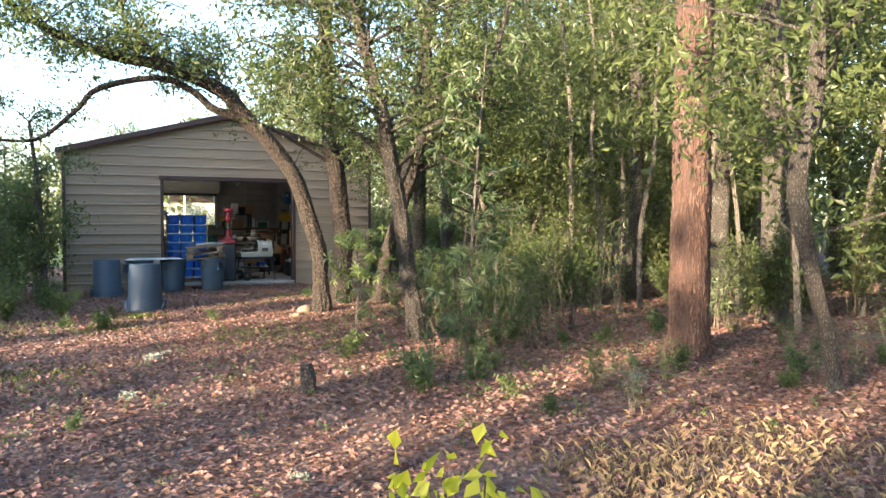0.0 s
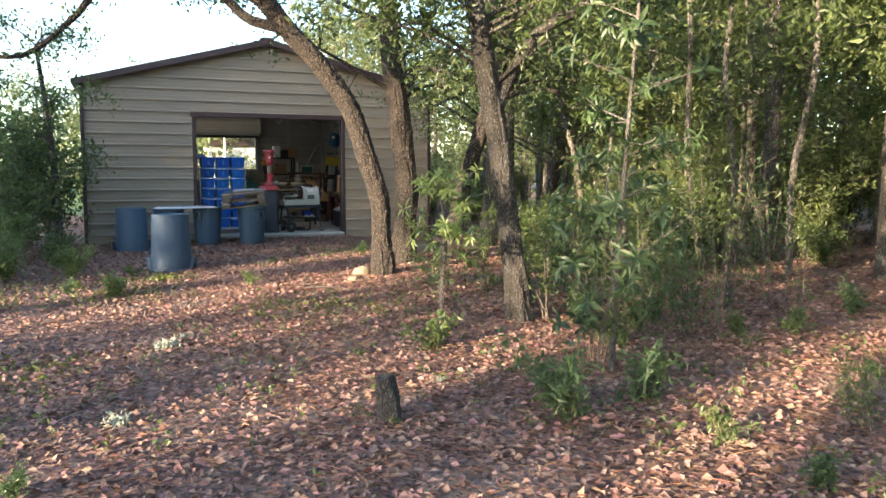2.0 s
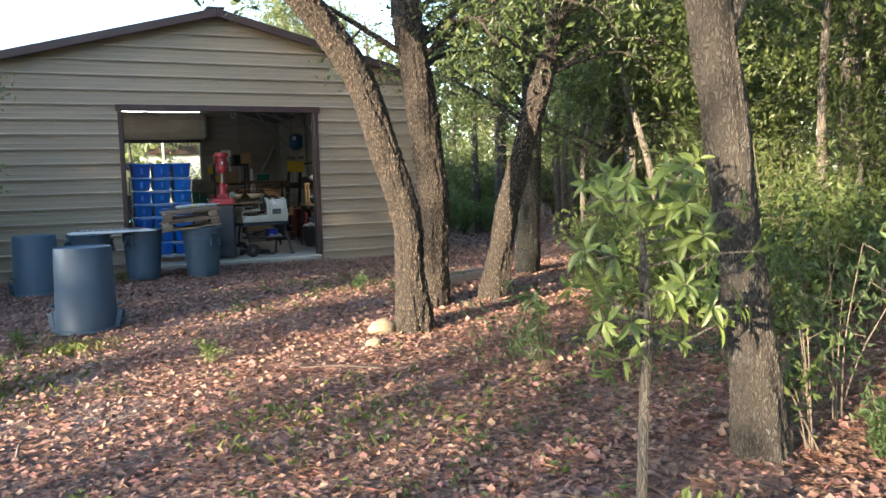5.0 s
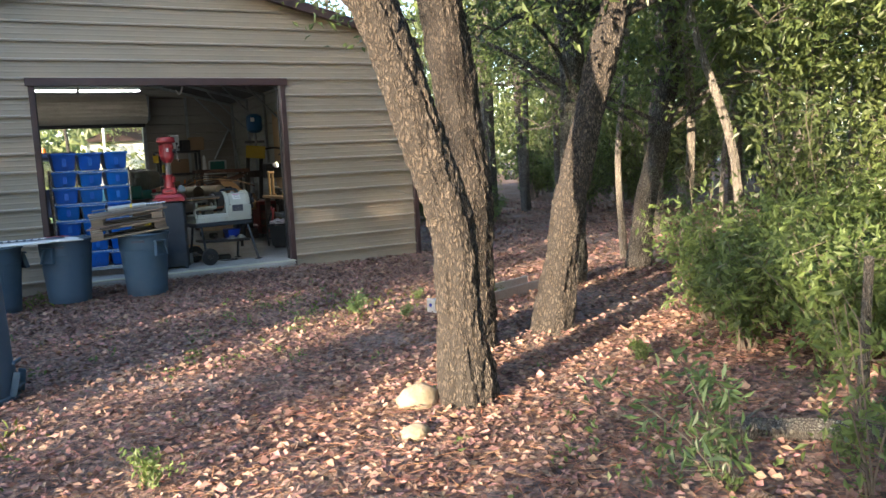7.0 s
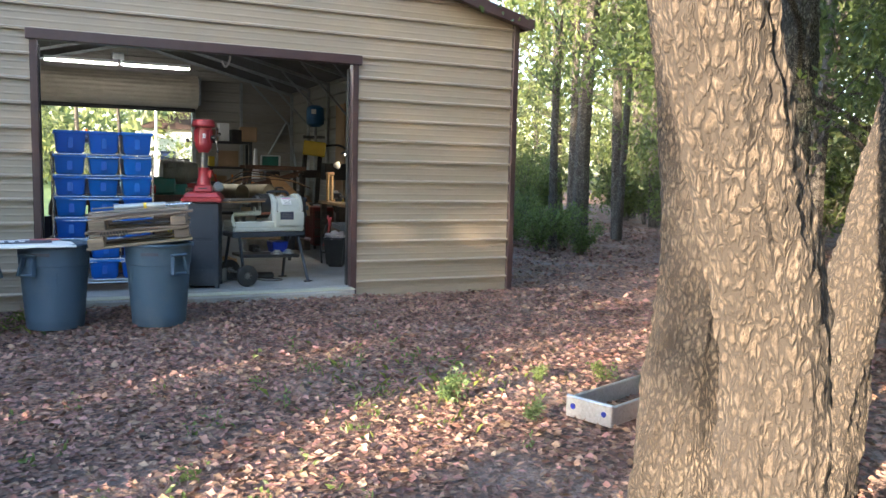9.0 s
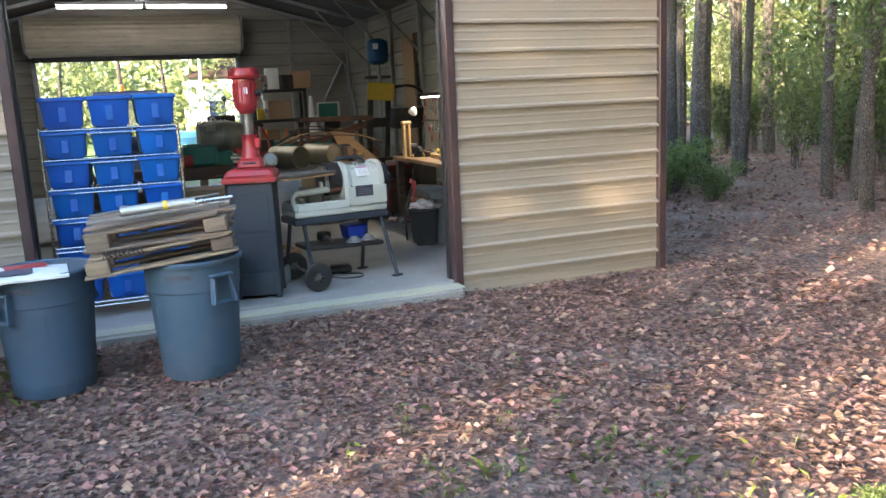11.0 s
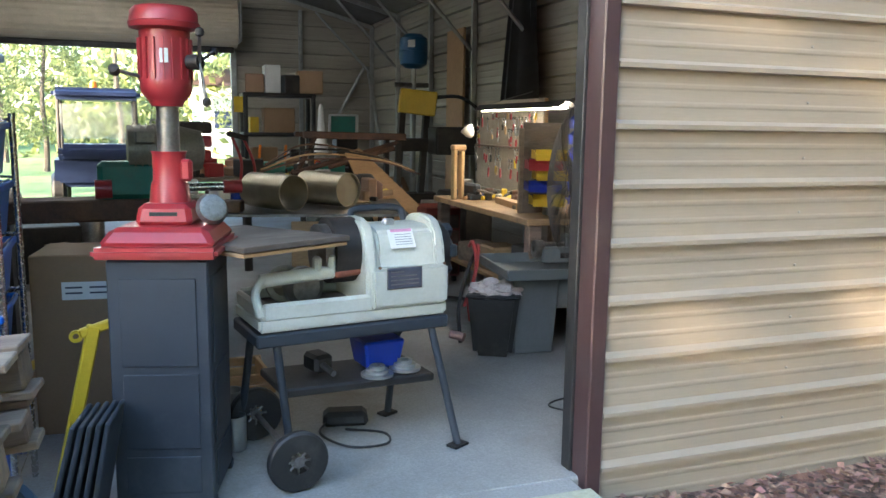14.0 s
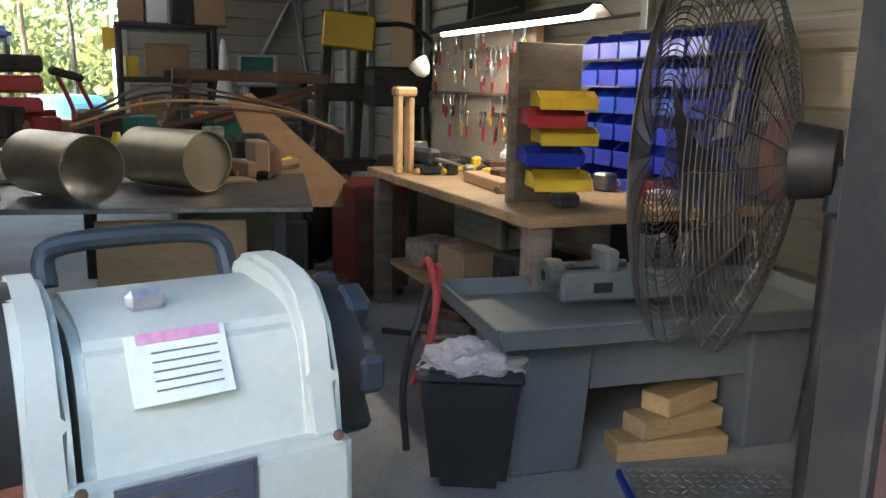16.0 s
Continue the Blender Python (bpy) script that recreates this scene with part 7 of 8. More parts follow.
for k, (x, y, r2_, hh, mt) in enumerate(((7.95, 22.9, 0.04, 0.16, M_WHITE), (8.05, 22.6, 0.05, 0.12, M_RED), (7.9, 22.3, 0.035, 0.2, M_TEAL), (8.1, 23.1, 0.045, 0.14, M_DARK), (7.7, 22.12, 0.04, 0.1, M_DARK))):
    single("bottle", lathe([(0, 0), (r2_, 0), (r2_, hh * 0.7), (r2_ * 0.4, hh * 0.85), (r2_ * 0.4, hh), (0, hh)], 16), mt, pose(x, y, 0.772), "small workshop bottle standing on the bench", "bottle", "bench bottles", smooth=True)
for k in range(6):
    single("bench_clutter", box((0.10 + 0.03 * (k % 3), 0.07, 0.05 + 0.02 * (k % 2)), (0, 0, 0.03), (0, 0, 0), 0.01), (M_DARK, M_STEEL, M_BLUE2, M_CARD, M_STEEL, M_RED)[k], pose(7.6 + 0.12 * k, 21.75 + 0.21 * (k % 4), 0.772, 0, 0, 31 * k), "small greasy tool part lying on the bench", "tool part", "bench parts")
single("kettle_lamp", lathe([(0.02, 0), (0.06, 0.0), (0.045, 0.06), (0.02, 0.09), (0, 0.09)], 18), M_WHITE, pose(7.62, 23.40, 1.36, 140, 0, 40), "white clamp lamp shade beside the bench lamp", "lamp shade", smooth=True)
# black tarp on the wall
bm = bmesh.new()
for i in range(15):
    for j in range(9):
        u, w = i / 14, j / 8
        bm.verts.new((-0.05 - 0.05 * math.sin(u * 19) * (0.5 + w), (u - 0.5) * (0.55 + 0.35 * w), -w * 1.15 - 0.06 * abs(u - 0.5)))
bm.verts.ensure_lookup_table()
for i in range(14):
    for j in range(8):
        bm.faces.new([bm.verts[k] for k in (i * 9 + j, i * 9 + j + 1, i * 9 + 10 + j, i * 9 + 9 + j)])
bmesh.ops.solidify(bm, geom=bm.faces[:], thickness=0.008)
single("black_tarp", bm, M_CURT, pose(8.55, 24.2, 2.78), "black tarpaulin hanging in folds on the wall", "tarpaulin", smooth=True)

# ---- middle and rear of the workshop ----
tbm = pose(5.92, 22.75, FLOOR, 0, 0, -12)
tt = thing("steel_table", tbm, "steel-topped welding table crowded with scrap", "table")
part("top", box((1.75, 1.15, 0.02), (0, 0, 0.80), (0, 0, 0), 0.003), M_STEEL, tt, "dusty flat steel top")
for x in (-0.75, 0.75):
    for y in (-0.5, 0.5):
        part("leg", box((0.05, 0.05, 0.79), (x, y, 0.395), (0, 0, 0), 0.004), M_DARK, tt)
    part("trestle", rod((x, -0.5, 0.05), (x, 0.5, 0.75), 0.02, 8), M_DARK, tt)
part("skirt", box((0.55, 0.02, 0.45), (0.35, -0.45, 0.52), (0, 0, 0), 0.003), M_PLY, tt, "plywood panel")
for k, (x, y, a, ln) in enumerate(((5.80, 22.42, -62, 0.46), (6.22, 22.62, -58, 0.44))):
    d = thing("duct_pipe", pose(x, y, 0.79 + 0.125, 0, 0, a), "short dull galvanised duct pipe lying on the table", "pipe", "duct pipes")
    part("pipe", lathe([(0.118, -ln / 2), (0.123, -ln / 2), (0.123, ln / 2), (0.118, ln / 2), (0.118, -ln / 2)], 36, pose(0, 0, 0, 0, 90)), M_TUBEM, d, "", True)
single("round_lid", lathe([(0, 0), (0.118, 0), (0.118, 0.01), (0, 0.01)], 32), M_TUBEM, pose(6.22, 22.62, 0.915, 0, 0, -58) @ pose(0.19, 0, 0, 0, 90), "flat metal cap closing a duct pipe", "cap")
rngk = random.Random(77)


def heap(n, x0, x1, y0, y1, z, mats, smax, group, label, tall=1.0):
    for k in range(n):
        x, y = rngk.uniform(x0, x1), rngk.uniform(y0, y1)
        s = [rngk.uniform(0.05, smax) for _ in range(3)]
        mt = mats[rngk.randrange(len(mats))]
        q = rngk.random()
        m = pose(x, y, z, 0, 0, rngk.uniform(0, 180))
        hgt = s[2] * 0.8 * tall
        if q < 0.45:
            single("clutter_box", box((s[0], s[1], hgt), (0, 0, hgt / 2), (0, 0, 0), 0.01), mt, m, label, "clutter", group)
        elif q < 0.75:
            r = s[0] * 0.4
            single("clutter_pot", lathe([(0, 0), (r * 0.9, 0), (r, hgt * 0.1), (r, hgt * 0.8), (r * 0.6, hgt), (0, hgt)], 14), mt, m, label, "clutter", group, smooth=True)
        else:
            ln = s[0] * 2.2
            single("clutter_bar", rod((-ln / 2, 0, 0.015), (ln / 2, 0, 0.015 + s[1] * 0.15), 0.012 + s[1] * 0.05, 8), mt, m, label, "clutter", group, smooth=True)


heap(46, 5.2, 6.7, 23.0, 23.25, 0.785, [M_CARD, M_WHITE, M_STEEL, M_RUST, M_DARK, M_CARD, M_YELLOW, M_BLUE2], 0.26, "table clutter", "odd part in the heap on the steel table", 1.0)
heap(14, 5.15, 5.6, 22.3, 23.0, 0.785, [M_CARD, M_RED, M_STEEL, M_RUST, M_DARK], 0.16, "table clutter", "odd part in the heap on the steel table", 0.8)
heap(30, 7.50, 8.15, 22.1, 23.4, 0.77, [M_DARK, M_STEEL, M_RUST, M_YELLOW, M_DARK, M_BLUE2, M_WOODL], 0.13, "bench clutter", "small tool or part lying on the bench", 0.9)
heap(16, 7.42, 7.8, 21.75, 23.3, FLOOR, [M_DARK, M_RUST, M_CARD, M_STEEL, M_BLACK], 0.3, "bench floor clutter", "dark part stored on the floor under the bench", 0.8)
heap(18, 6.35, 7.1, 23.3, 24.3, FLOOR, [M_DARK, M_RUST, M_SLATE, M_STEEL, M_WOOD], 0.42, "scrap by the table", "dark machine part or scrap standing on the floor", 1.7)
for k, (x, y, a_) in enumerate(((5.35, 22.95, 10), (5.62, 23.02, -18), (6.05, 22.98, 31), (6.45, 22.85, 6))):
    single("paper_sheet", box((0.26, 0.19, 0.012), (0, 0, 0.006), (0, 0, 0), 0.002), (M_WHITE, M_CARD)[k % 2], pose(x, y, 0.783, 0, 0, a_), "papers lying on the steel table", "paper", "papers on the table")
# second bench behind, with boxes
b2 = thing("rear_bench", pose(6.0, 25.6, FLOOR), "long rear bench buried under boxes and tools", "workbench")
part("top", box((2.0, 0.8, 0.04), (0, 0, 0.84), (0, 0, 0), 0.004), M_WOOD, b2)
for x in (-0.9, 0.9):
    for y in (-0.33, 0.33):
        part("leg", box((0.07, 0.07, 0.82), (x, y, 0.41), (0, 0, 0), 0.004), M_WOOD, b2)
heap(52, 5.1, 6.9, 25.3, 25.9, 0.832, [M_CARD, M_WHITE, M_CARD, M_STEEL, M_RED, M_DARK, M_CARD, M_TEAL, M_ORANGE, M_DARK], 0.34, "rear bench clutter", "box or tool in the rear bench heap", 0.85)
cl = thing("red_clamp", pose(5.86, 24.6, 0.83, 0, 0, 10), "red two-legged clamp tool standing on the heap", "clamp")
part("leg", hose([(-0.06, 0, 0), (-0.05, 0, 0.2), (-0.13, 0, 0.42)], 0.014, 12, 8), M_RED, cl, "", True)
part("leg", hose([(0.08, 0, 0), (0.07, 0, 0.18), (-0.02, 0, 0.40)], 0.014, 12, 8), M_RED, cl, "", True)
part("head", box((0.2, 0.06, 0.05), (-0.08, 0, 0.43), (0, 15, 0), 0.015), M_DARK, cl)
bs = thing("stool_post", pose(5.86, 24.6, FLOOR), "dark iron post under the clamp", "post")
part("post", rod((0, 0, 0), (0, 0, 0.86), 0.04, 10), M_DARK, bs)
# left machine with teal and grey motor
lm = thing("lathe_machine", pose(4.86, 22.5, FLOOR, 0, 0, 4), "old teal lathe with a finned grey motor", "lathe")
part("bed", box((1.5, 0.30, 0.14), (-0.25, 0, 0.84), (0, 0, 0), 0.012), M_RUST, lm)
for x in (-0.8, 0.35):
    part("pedestal", box((0.22, 0.32, 0.77), (x, 0, 0.385), (0, 0, 0), 0.012), M_DARK, lm)
part("gear_case", box((0.36, 0.26, 0.24), (0.0, 0, 1.03), (0, 0, 0), 0.03), M_TEAL, lm)
part("motor", rod((0.01, 0.02, 1.22), (0.33, 0.02, 1.22), 0.165, 28), M_MOTOR, lm, "tan-grey finned motor", True)
part("end_bell", lathe([(0, 0), (0.165, 0), (0.15, 0.06), (0.13, 0.15), (0.05, 0.17), (0, 0.17)], 24, pose(0.33, 0.02, 1.22, 0, 90)), M_MOTOR, lm, "", True)
part("lifting_eye", lathe([(0.014, -0.006), (0.028, -0.006), (0.028, 0.006), (0.014, 0.006)], 14, pose(0.18, 0.02, 1.40, 90)), M_STEEL, lm)
part("terminal_box", box((0.12, 0.10, 0.08), (0.11, -0.14, 1.31), (0, 0, 0), 0.01), M_MOTOR, lm)
for k in range(7):
    part("fin", lathe([(0.16, -0.004), (0.178, -0.004), (0.178, 0.004), (0.16, 0.004)], 24, pose(0.05 + k * 0.042, 0.02, 1.22, 0, 90)), M_MOTOR, lm)
part("motor_foot", box((0.34, 0.20, 0.15), (0.17, 0.02, 0.98), (0, 0, 0), 0.01), M_TEAL, lm)
part("spindle", rod((0.30, -0.12, 0.98), (0.62, -0.12, 0.98), 0.028, 14), M_CHROME, lm, "", True)
part("red_collar", rod((0.60, -0.12, 0.98), (0.72, -0.12, 0.98), 0.045, 14), M_RED, lm, "", True)
part("red_collar", rod((-0.10, -0.16, 0.98), (-0.2, -0.16, 0.98), 0.06, 14), M_RED, lm, "", True)
heap(18, 4.0, 5.4, 21.15, 21.55, FLOOR, [M_CARD, M_CARD, M_YELLOW, M_DARK, M_WOODL], 0.42, "floor boxes", "box or crate stacked on the workshop floor", 1.0)
bx = thing("cardboard_box", pose(4.72, 20.85, FLOOR, 0, 0, -6), "tall brown cardboard carton with a white label", "box")
part("carton", box((0.42, 0.4, 0.82), (0, 0, 0.41), (0, 0, 0), 0.006), M_CARD, bx)
part("label", box((0.20, 0.002, 0.08), (0.02, -0.202, 0.66)), M_WHITE, bx, "white shipping label with unreadable print")
for k in range(4):
    part("print_bar", box((0.07, 0.001, 0.008), (-0.03 + 0.1 * (k % 2), -0.2035, 0.675 - 0.025 * (k // 2))), M_INK, bx)
# rear black shelf
rs = thing("black_shelf", pose(6.62, 27.7, FLOOR), "black plastic shelving loaded with boxes and tools", "shelf")
for x in (-0.44, 0.44):
    for y in (-0.2, 0.2):
        part("post", rod((x, y, 0), (x, y, 1.80), 0.03, 10), M_BLACK, rs, "", True)
for z in (0.35, 0.80, 1.27, 1.78):
    part("shelf_board", box((0.95, 0.46, 0.05), (0, 0, z), (0, 0, 0), 0.012), M_BLACK, rs)
for k, (x, z, sx, sz, mt, lb) in enumerate(((-0.30, 1.805, 0.24, 0.24, M_CARD, "small cardboard box on the black shelf"), (-0.08, 1.805, 0.20, 0.36, M_WHITE, "white plastic tub on the black shelf"), (0.16, 1.805, 0.2, 0.24, M_DARK, "dark box on the black shelf"), (0.42, 1.805, 0.34, 0.30, M_CARD, "open brown carton on the black shelf"), (0.0, 1.295, 0.40, 0.32, M_CARD, "divided cardboard box on the black shelf"), (-0.34, 1.295, 0.12, 0.2, M_YELLOW, "yellow bottle box on the black shelf"), (0.3, 0.825, 0.3, 0.25, M_DARK, "dark box on the black shelf"), (-0.2, 0.825, 0.34, 0.28, M_CARD, "cardboard box on the black shelf"))):
    single("shelf_box", box((sx, 0.28, sz), (0, 0, sz / 2), (0, 0, 0), 0.01), mt, pose(6.62 + x, 27.66, FLOOR + z, 0, 0, 6 * (k % 3) - 6), lb, "box", "shelf boxes")
for k, x in enumerate((-0.28, 0.05, 0.28)):
    th = thing("orange_tool", pose(6.62 + x, 27.42, FLOOR + 1.05), "orange-handled tool hung on the shelf edge", "tool", "orange tools")
    part("handle", box((0.035, 0.03, 0.18), (0, 0, 0), (0, 6, 0), 0.01), M_ORANGE, th)
    part("blade", box((0.05, 0.006, 0.14), (0, 0, -0.15), (0, 6, 0), 0.002), M_STEEL, th)
single("yellow_tag", box((0.16, 0.02, 0.2), (0, 0, 0), (0, 0, 0), 0.004), M_YELLOW, pose(6.12, 27.55, 1.62), "yellow tag hung on the shelf post", "tag")
cloth = lathe([(0.015, 0.62), (0.03, 0.58), (0.05, 0.3), (0.10, 0.0), (0.09, 0.0), (0.04, 0.3), (0.02, 0.57), (0.0, 0.6)], 12)
single("white_cloth", cloth, M_WHITE, pose(7.12, 27.3, 1.02), "white cloth hung from the black shelf", "cloth", smooth=True)
mo = thing("old_monitor", pose(7.55, 27.9, 1.20, -20, 0, -18), "small white-framed screen leaning on scrap", "monitor")
part("frame", box((0.42, 0.06, 0.34), (0, 0, 0.17), (0, 0, 0), 0.015), M_WHITE, mo)
part("screen", box((0.34, 0.006, 0.25), (0, -0.033, 0.18), (0, 0, 0), 0.002), M_TEAL, mo)
mst = thing("scrap_stand", pose(7.6, 28.0, FLOOR), "dark steel stand holding a small screen", "stand")
part("post", box((0.3, 0.3, 1.21), (0, 0, 0.605), (0, 0, 0), 0.01), M_DARK, mst)
# rusty iron frame table
ir = thing("iron_frame", pose(6.92, 24.6, FLOOR, 0, 0, 4), "rusty angle-iron frame with long bars across", "frame")
part("top_bar", box((1.05, 0.07, 0.07), (0.0, 0, 1.30), (0, 1, 0), 0.006), M_RUST, ir)
part("top_bar", box((1.05, 0.07, 0.05), (0.0, 0.35, 1.30), (0, 1, 0), 0.006), M_RUST, ir)
for a, b in (((-0.42, -0.02, 1.28), (-0.75, -0.3, 0.80)), ((0.45, 0, 1.24), (-0.70, -0.25, 0.95)), ((0.40, 0.0, 1.18), (-0.30, -0.1, 1.0))):
    part("diagonal", rod(a, b, 0.025, 6), M_RUST, ir)
for x in (-0.45, 0.45):
    for y in (0.0, 0.35):
        part("leg", box((0.05, 0.05, 1.28), (x, y, 0.64), (0, 0, 0), 0.004), M_DARK, ir)
for k in range(4):
    single("bent_strip", hose([(-0.55, -0.15, -0.02), (-0.1, 0.05, 0.07 + 0.02 * k), (0.5, 0.12, 0.05), (0.85, 0.05, -0.06)], 0.008, 24, 6), (M_RUST, M_PLY, M_DARK, M_RUST)[k], pose(6.35, 23.35 + 0.06 * k, 1.02 + 0.02 * k, 0, 0, 5 * k), "bent metal strip lying over the scrap", "strip", "bent strips", smooth=True)
single("plywood_offcut", prism([(-0.35, 0.62), (-0.22, 0.66), (0.45, 0.02), (0.40, -0.02), (-0.10, 0.0)], 0.02), M_PLY, pose(6.98, 23.72, 0.52, -8, 0, 0), "triangular orange plywood offcut leaning on scrap", "board")
gd = thing("green_machine", pose(6.55, 23.7, FLOOR), "dark green machine with a round guard below the table", "machine")
part("body", box((0.5, 0.4, 0.62), (0, 0, 0.31), (0, 0, 0), 0.02), mk("dark_green", (0.030, 0.050, 0.034), (0.022, 0.038, 0.027), 0.6, 0, 5, 60, 0.1, (0.10, 0.085, 0.06), 0.45), gd)
part("guard", lathe([(0, -0.06), (0.15, -0.06), (0.17, 0), (0.15, 0.06), (0, 0.06)], 20, pose(0.1, -0.1, 0.82, 90, 0, 0)), M_DARK, gd, "", True)
# red cabinet at the bench end, shop press with the yellow box
rc = thing("red_cabinet", pose(7.45, 23.75, FLOOR), "worn dark red rolling tool cabinet", "cabinet")
part("body", box((0.34, 0.5, 0.62), (0, 0, 0.37), (0, 0, 0), 0.012), mk("dull_red", (0.16, 0.022, 0.014), (0.12, 0.018, 0.012), 0.55, 0, 4, 60, 0.1, (0.06, 0.03, 0.025), 0.4), rc)
for k in range(4):
    part("drawer", box((0.30, 0.012, 0.12), (0, -0.252, 0.14 + k * 0.14), (0, 0, 0), 0.004), M_RUST, rc)
for x in (-0.13, 0.13):
    for y in (-0.2, 0.2):
        part("caster", rod((x - 0.015, y, 0.03), (x + 0.015, y, 0.03), 0.03, 12), M_BLACK, rc)
bp2 = thing("shop_press", pose(7.72, 25.3, FLOOR), "black upright press with a yellow box on top", "press")
for x in (-0.16, 0.12):
    part("column", box((0.07, 0.07, 1.55), (x, 0, 0.775), (0, 4, 0), 0.006), M_DARK, bp2)
part("crosshead", box((0.45, 0.15, 0.14), (0, 0, 1.20), (0, 0, 0), 0.01), M_DARK, bp2)
part("bed", box((0.6, 0.3, 0.1), (0, 0, 0.62), (0, 0, 0), 0.01), M_DARK, bp2)
part("yellow_box", box((0.40, 0.28, 0.26), (0.06, -0.02, 1.66), (0, 6, -14), 0.012), M_YELLOW, bp2, "yellow painted steel box")
part("white_switch", box((0.10, 0.03, 0.08), (-0.22, -0.1, 1.22), (0, 0, 0), 0.006), M_WHITE, bp2)
part("hydraulic_hose", hose([(0.25, 0, 1.72), (0.55, -0.1, 1.72), (0.75, -0.3, 1.5), (0.78, -0.4, 1.2)], 0.02, 30, 8), M_BLACK, bp2, "", True)
part("motor_box", box((0.5, 0.3, 0.3), (0.42, -0.2, 1.25), (0, 0, 0), 0.02), M_BLACK, bp2)
tk = thing("pressure_tank", pose(8.19, 26.7, FLOOR), "blue steel pressure tank on a tall pipe stand", "tank")
part("shell", lathe([(0, 2.12), (0.10, 2.13), (0.17, 2.18), (0.18, 2.24), (0.18, 2.44), (0.17, 2.50), (0.10, 2.55), (0, 2.56)], 28), M_TANKB, tk, "", True)
part("band", lathe([(0.181, 2.33), (0.185, 2.335), (0.185, 2.345), (0.181, 2.35)], 28), M_TANKB, tk)
part("label", box((0.09, 0.004, 0.09), (-0.08, -0.165, 2.42), (0, 0, -26), 0.001), M_WHITE, tk)
part("stand_pipe", rod((0, 0, 0.0), (0, 0, 2.14), 0.035, 12), M_GALV, tk, "", True)
part("manifold", rod((-0.25, 0, 1.92), (0.2, 0, 1.92), 0.03, 10), M_STEEL, tk, "", True)
single("tan_panel", box((0.03, 0.55, 2.2), (0, 0, 1.1), (0, 0, 0), 0.004), M_WOODL, pose(8.50, 26.0, FLOOR + 0.35), "upright light timber boards against the side wall", "boards")
heap(26, 7.0, 8.4, 24.0, 26.3, FLOOR, [M_DARK, M_DARK, M_RUST, M_STEEL, M_BLACK], 0.7, "scrap heap", "dark scrap iron piled on the floor", 1.4)
heap(16, 6.9, 8.4, 26.6, 28.6, FLOOR, [M_DARK, M_RUST, M_CARD, M_STEEL], 0.8, "scrap heap", "dark scrap iron piled on the floor", 1.6)
heap(18, 3.2, 5.0, 23.4, 27.5, FLOOR, [M_DARK, M_RUST, M_CARD, M_STEEL, M_NAVY], 0.7, "floor clutter", "machine part or carton on the floor", 1.3)
# stack of red and blue boxes by the rear door
for k, (z, mt) in enumerate(((0.86, M_BLUE2), (1.0, M_RED), (1.15, M_RED), (1.29, M_DARK))):
    single("tool_case", box((0.34, 0.24, 0.12), (0, 0, 0.06), (0, 0, 0), 0.02), mt, pose(5.42, 25.5, z - 0.02, 0, 0, 8 * k), "plastic tool case in a stack", "case", "tool cases")
# rods and chains left of the shelf
for k in range(6):
    single("steel_rod", rod((0, 0, 0), (0.02 * k, 0.15, 1.5 - 0.08 * k), 0.014, 8), (M_RUST, M_STEEL, M_DARK)[k % 3], pose(3.42 - 0.02 * k, 20.2 + 0.06 * k, FLOOR, 0, 0, 12 * k), "long steel rod leaning beside the shelf", "rod", "steel rods", smooth=True)
# rolled-up rear door and its lights
rd = thing("roller_door", pose((RX0 + RX1) / 2, Y1 - 0.46, 2.92), "rolled-up ribbed steel door above the rear opening", "roller door")
dr_ = []
for i in range(97):
    a = 2 * math.pi * i / 96
    r = 0.36 + (0.010 if i % 4 < 2 else 0.0)
    dr_.append((r * math.cos(a), r * math.sin(a)))
part("coil", prism([(x, z) for x, z in dr_[:-1]], RX1 - RX0 + 0.1, pose((RX1 - RX0 + 0.1) / 2, 0, 0, 0, 0, 90)), M_CURTAIN, rd, "", False)
part("bottom_bar", box((RX1 - RX0, 0.05, 0.09), (0, 0.0, -0.41), (0, 0, 0), 0.008), M_DARK, rd)
for s in (-1, 1):
    part("bracket", box((0.03, 0.80, 0.60), (s * ((RX1 - RX0) / 2 + 0.08), 0.02, 0.0), (0, 0, 0), 0.006), M_GALV, rd)
M_TUBEG = glow("cool_tube", (1.0, 0.93, 0.82), 6.0)
for x, y, z in ((3.94, 27.1, 3.10), (5.22, 27.1, 3.10), (3.70, 24.1, 3.10), (4.98, 24.1, 3.08)):
    tl = thing("tube_light", pose(x, y, z), "lit fluorescent tube fixture hung from the rafters", "light", "tube lights")
    part("housing", box((1.24, 0.12, 0.05), (0, 0, 0.05), (0, 0, 0), 0.01), M_WHITE, tl)
    part("tube", rod((-0.60, 0, 0.0), (0.60, 0, 0.0), 0.018, 12), M_TUBEG, tl, "glowing fluorescent tube", True)
    for s in (-0.5, 0.5):
        part("hanger", rod((s, 0, 0.07), (s, 0, 0.60), 0.004, 6), M_STEEL, tl)
single("pull_cord", hose([(0, 0, 0), (0.03, 0, -0.18), (-0.02, 0, -0.28), (-0.06, 0, -0.22)], 0.012, 16, 8), M_WHITE, pose(5.35, 20.1, 2.66), "white cord hooked under the roof", "cord", smooth=True)
mb = bmesh.new()
single("motor_unit", box((0.22, 0.14, 0.16), (0, 0, 0), (0, 0, 0), 0.02), M_GALV, pose(4.58, 27.6, 3.30), "grey door opener box hung above the rear door", "opener")

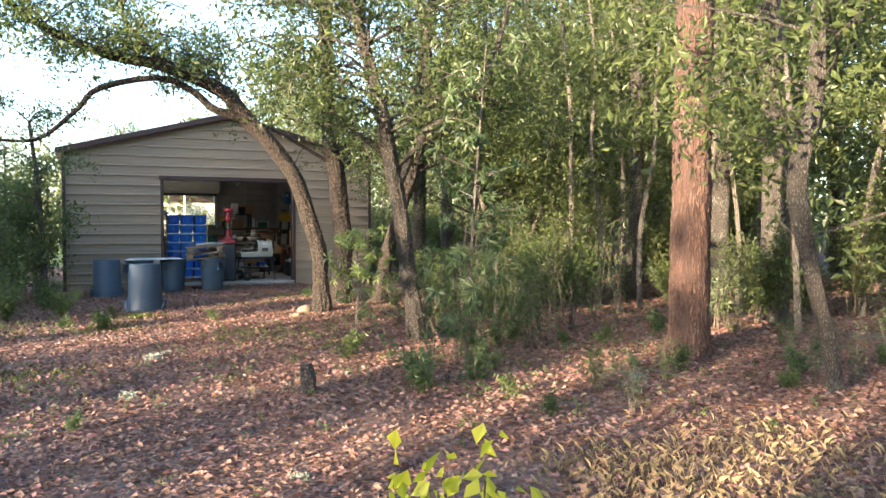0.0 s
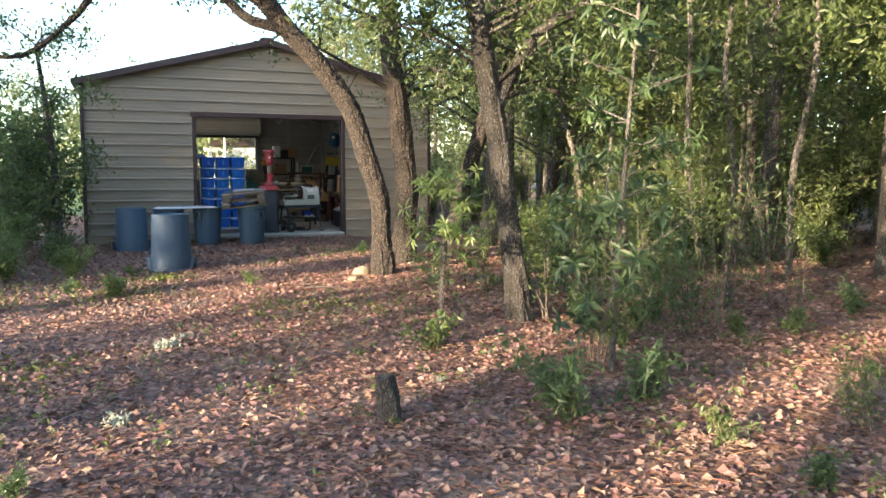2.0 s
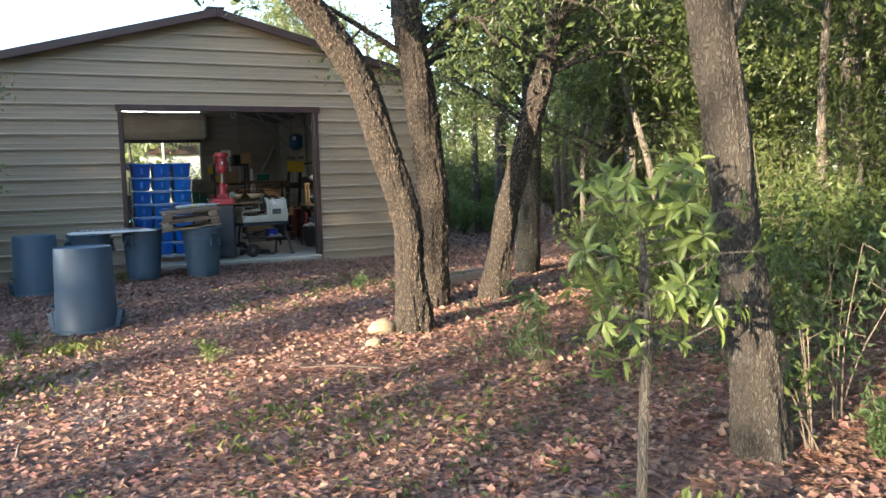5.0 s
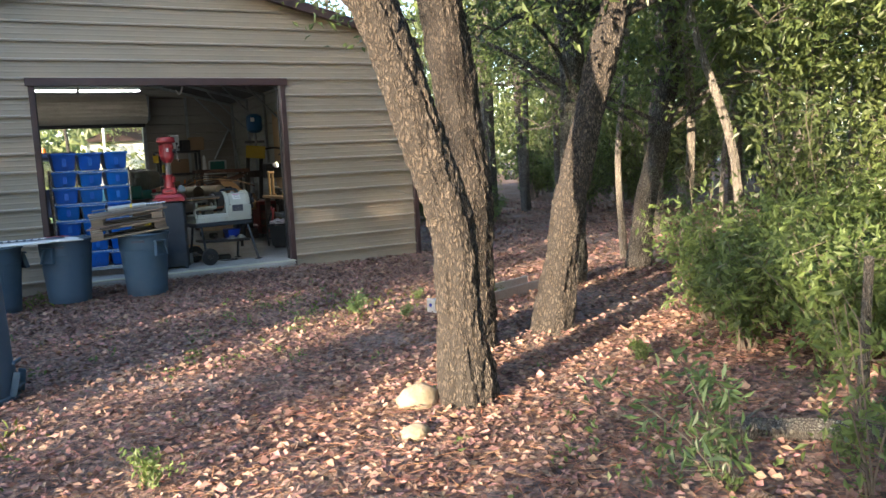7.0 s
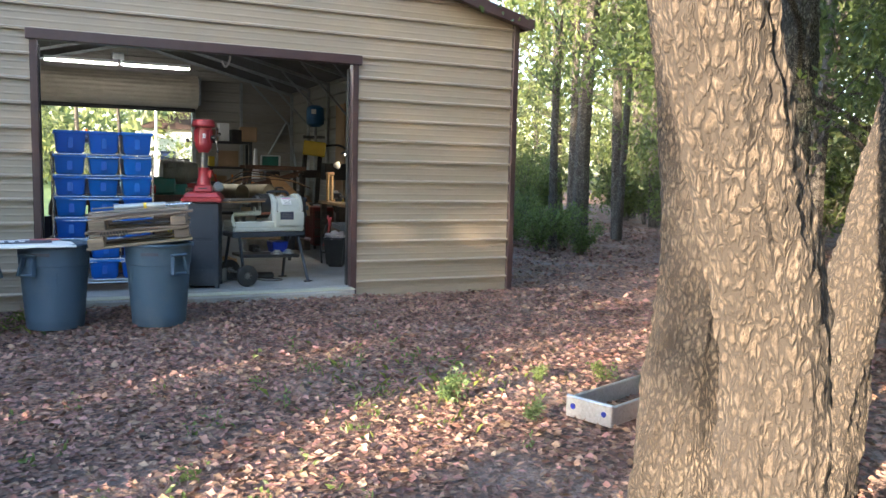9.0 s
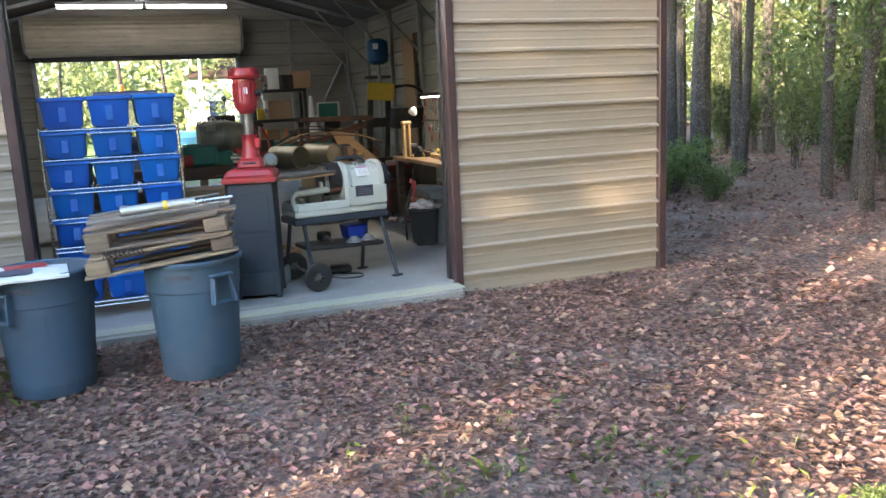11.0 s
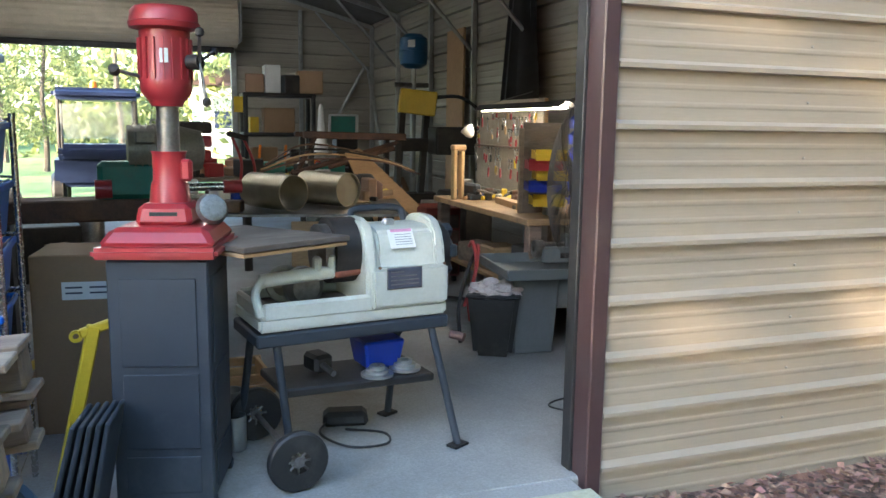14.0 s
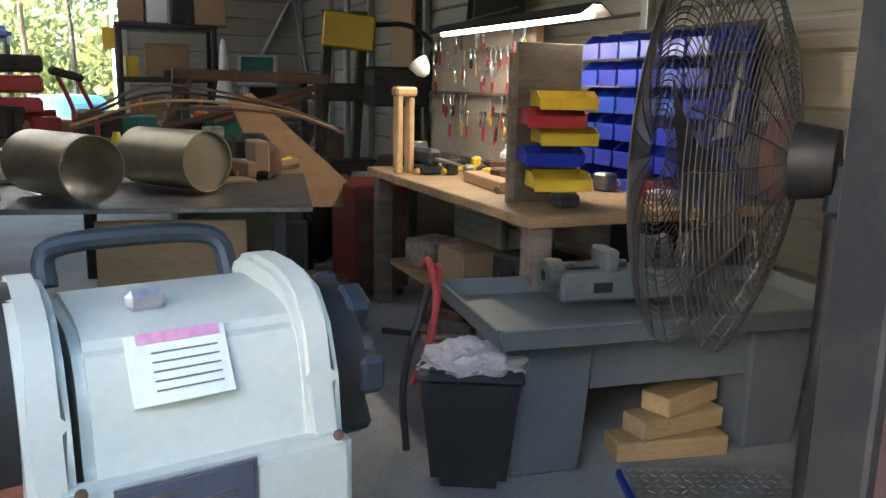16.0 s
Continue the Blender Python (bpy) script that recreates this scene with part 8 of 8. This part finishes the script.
# ---- beyond the rear door ----
uv = thing("utility_vehicle", pose(4.1, 33.3, ground_z(4.1, 33.3), 0, 0, 3), "dark utility vehicle with a navy roof and beacon", "vehicle")
part("body", box((1.45, 2.4, 0.55), (0, 0, 0.68), (0, 0, 0), 0.08, seg=2), M_NAVY, uv)
part("hood", box((1.3, 0.8, 0.25), (0, -1.0, 1.03), (0, 0, 0), 0.08, seg=2), M_NAVY, uv)
part("roof", box((1.5, 1.35, 0.22), (0, 0.1, 2.04), (0, 0, 0), 0.08, seg=3), M_NAVY, uv, "", True)
for x in (-0.66, 0.66):
    for y in (-0.5, 0.7):
        part("roof_post", rod((x, y, 0.9), (x * 0.98, y * 0.9, 2.0), 0.035, 10), M_DARK, uv)
    for y in (-0.85, 0.85):
        wl = part("wheel", lathe([(0.12, -0.11), (0.28, -0.12), (0.33, -0.07), (0.33, 0.07), (0.28, 0.12), (0.12, 0.11)], 24, pose(x * 1.02, y, 0.33, 0, 90)), M_BLACK, uv, "black knobbly tyre", True)
        part("hub", lathe([(0, -0.09), (0.13, -0.09), (0.13, 0.09), (0, 0.09)], 16, pose(x * 1.02, y, 0.33, 0, 90)), M_STEEL, wl)
glm = bpy.data.materials.new("windscreen")
glm.use_nodes = True
_g = glm.node_tree.nodes["Principled BSDF"]
_g.inputs["Base Color"].default_value = (0.9, 0.95, 0.95, 1)
_g.inputs["Roughness"].default_value = 0.05
_g.inputs["Transmission Weight"].default_value = 0.95
ws = part("windscreen", box((1.25, 0.01, 0.62), (0, -0.5, 1.55), (8, 0, 0), 0.002), glm, uv, "clear windscreen")
ws.visible_shadow = False
part("beacon", lathe([(0, 0), (0.07, 0), (0.07, 0.03), (0.055, 0.14), (0, 0.16)], 18, pose(-0.05, 0.1, 2.15)), M_ORANGE, uv, "orange beacon lamp", True)
hsx = thing("white_shed", pose(9.3, 56.0, ground_z(9.3, 56), 0, 0, 0), "white shed with a grey roof beyond the trees", "shed")
M_SIDING = mk("white_siding", (0.74, 0.74, 0.70), (0.68, 0.68, 0.65), 0.6, 0, 3, 40, 0.1)
part("wall", box((5.0, 4.0, 3.2), (0, 0, 1.6), (0, 0, 0), 0.02), M_SIDING, hsx)
rf = prism([(-2.8, 3.2), (0, 4.4), (2.8, 3.2)], 4.6, pose(0, -2.3, 0))
part("roof", rf, M_ROOF, hsx)
part("door", box((1.0, 0.06, 2.1), (1.2, -2.02, 1.05), (0, 0, 0), 0.01), M_GREY, hsx)
wd = part("window", box((0.9, 0.05, 0.9), (-1.2, -2.02, 1.7), (0, 0, 0), 0.01), M_WHITE, hsx)
part("pane", box((0.76, 0.02, 0.76), (-1.2, -2.045, 1.7)), M_NAVY, wd)
single("flag_pole", rod((0, 0, 0), (0, 0, 4.2), 0.05, 12), M_WHITE, at_ground(6.5, 42.0), "tall white pole on the lawn", "pole", smooth=True)
ban = thing("blue_tank", at_ground(5.4, 39.0), "low pale blue tank on the lawn", "tank")
part("shell", lathe([(0, 0), (0.8, 0), (0.85, 0.1), (0.85, 0.9), (0.7, 1.05), (0, 1.1)], 28), mk("pale_blue", (0.20, 0.42, 0.58), (0.18, 0.38, 0.54), 0.5, 0, 3, 50, 0.05), ban, "", True)
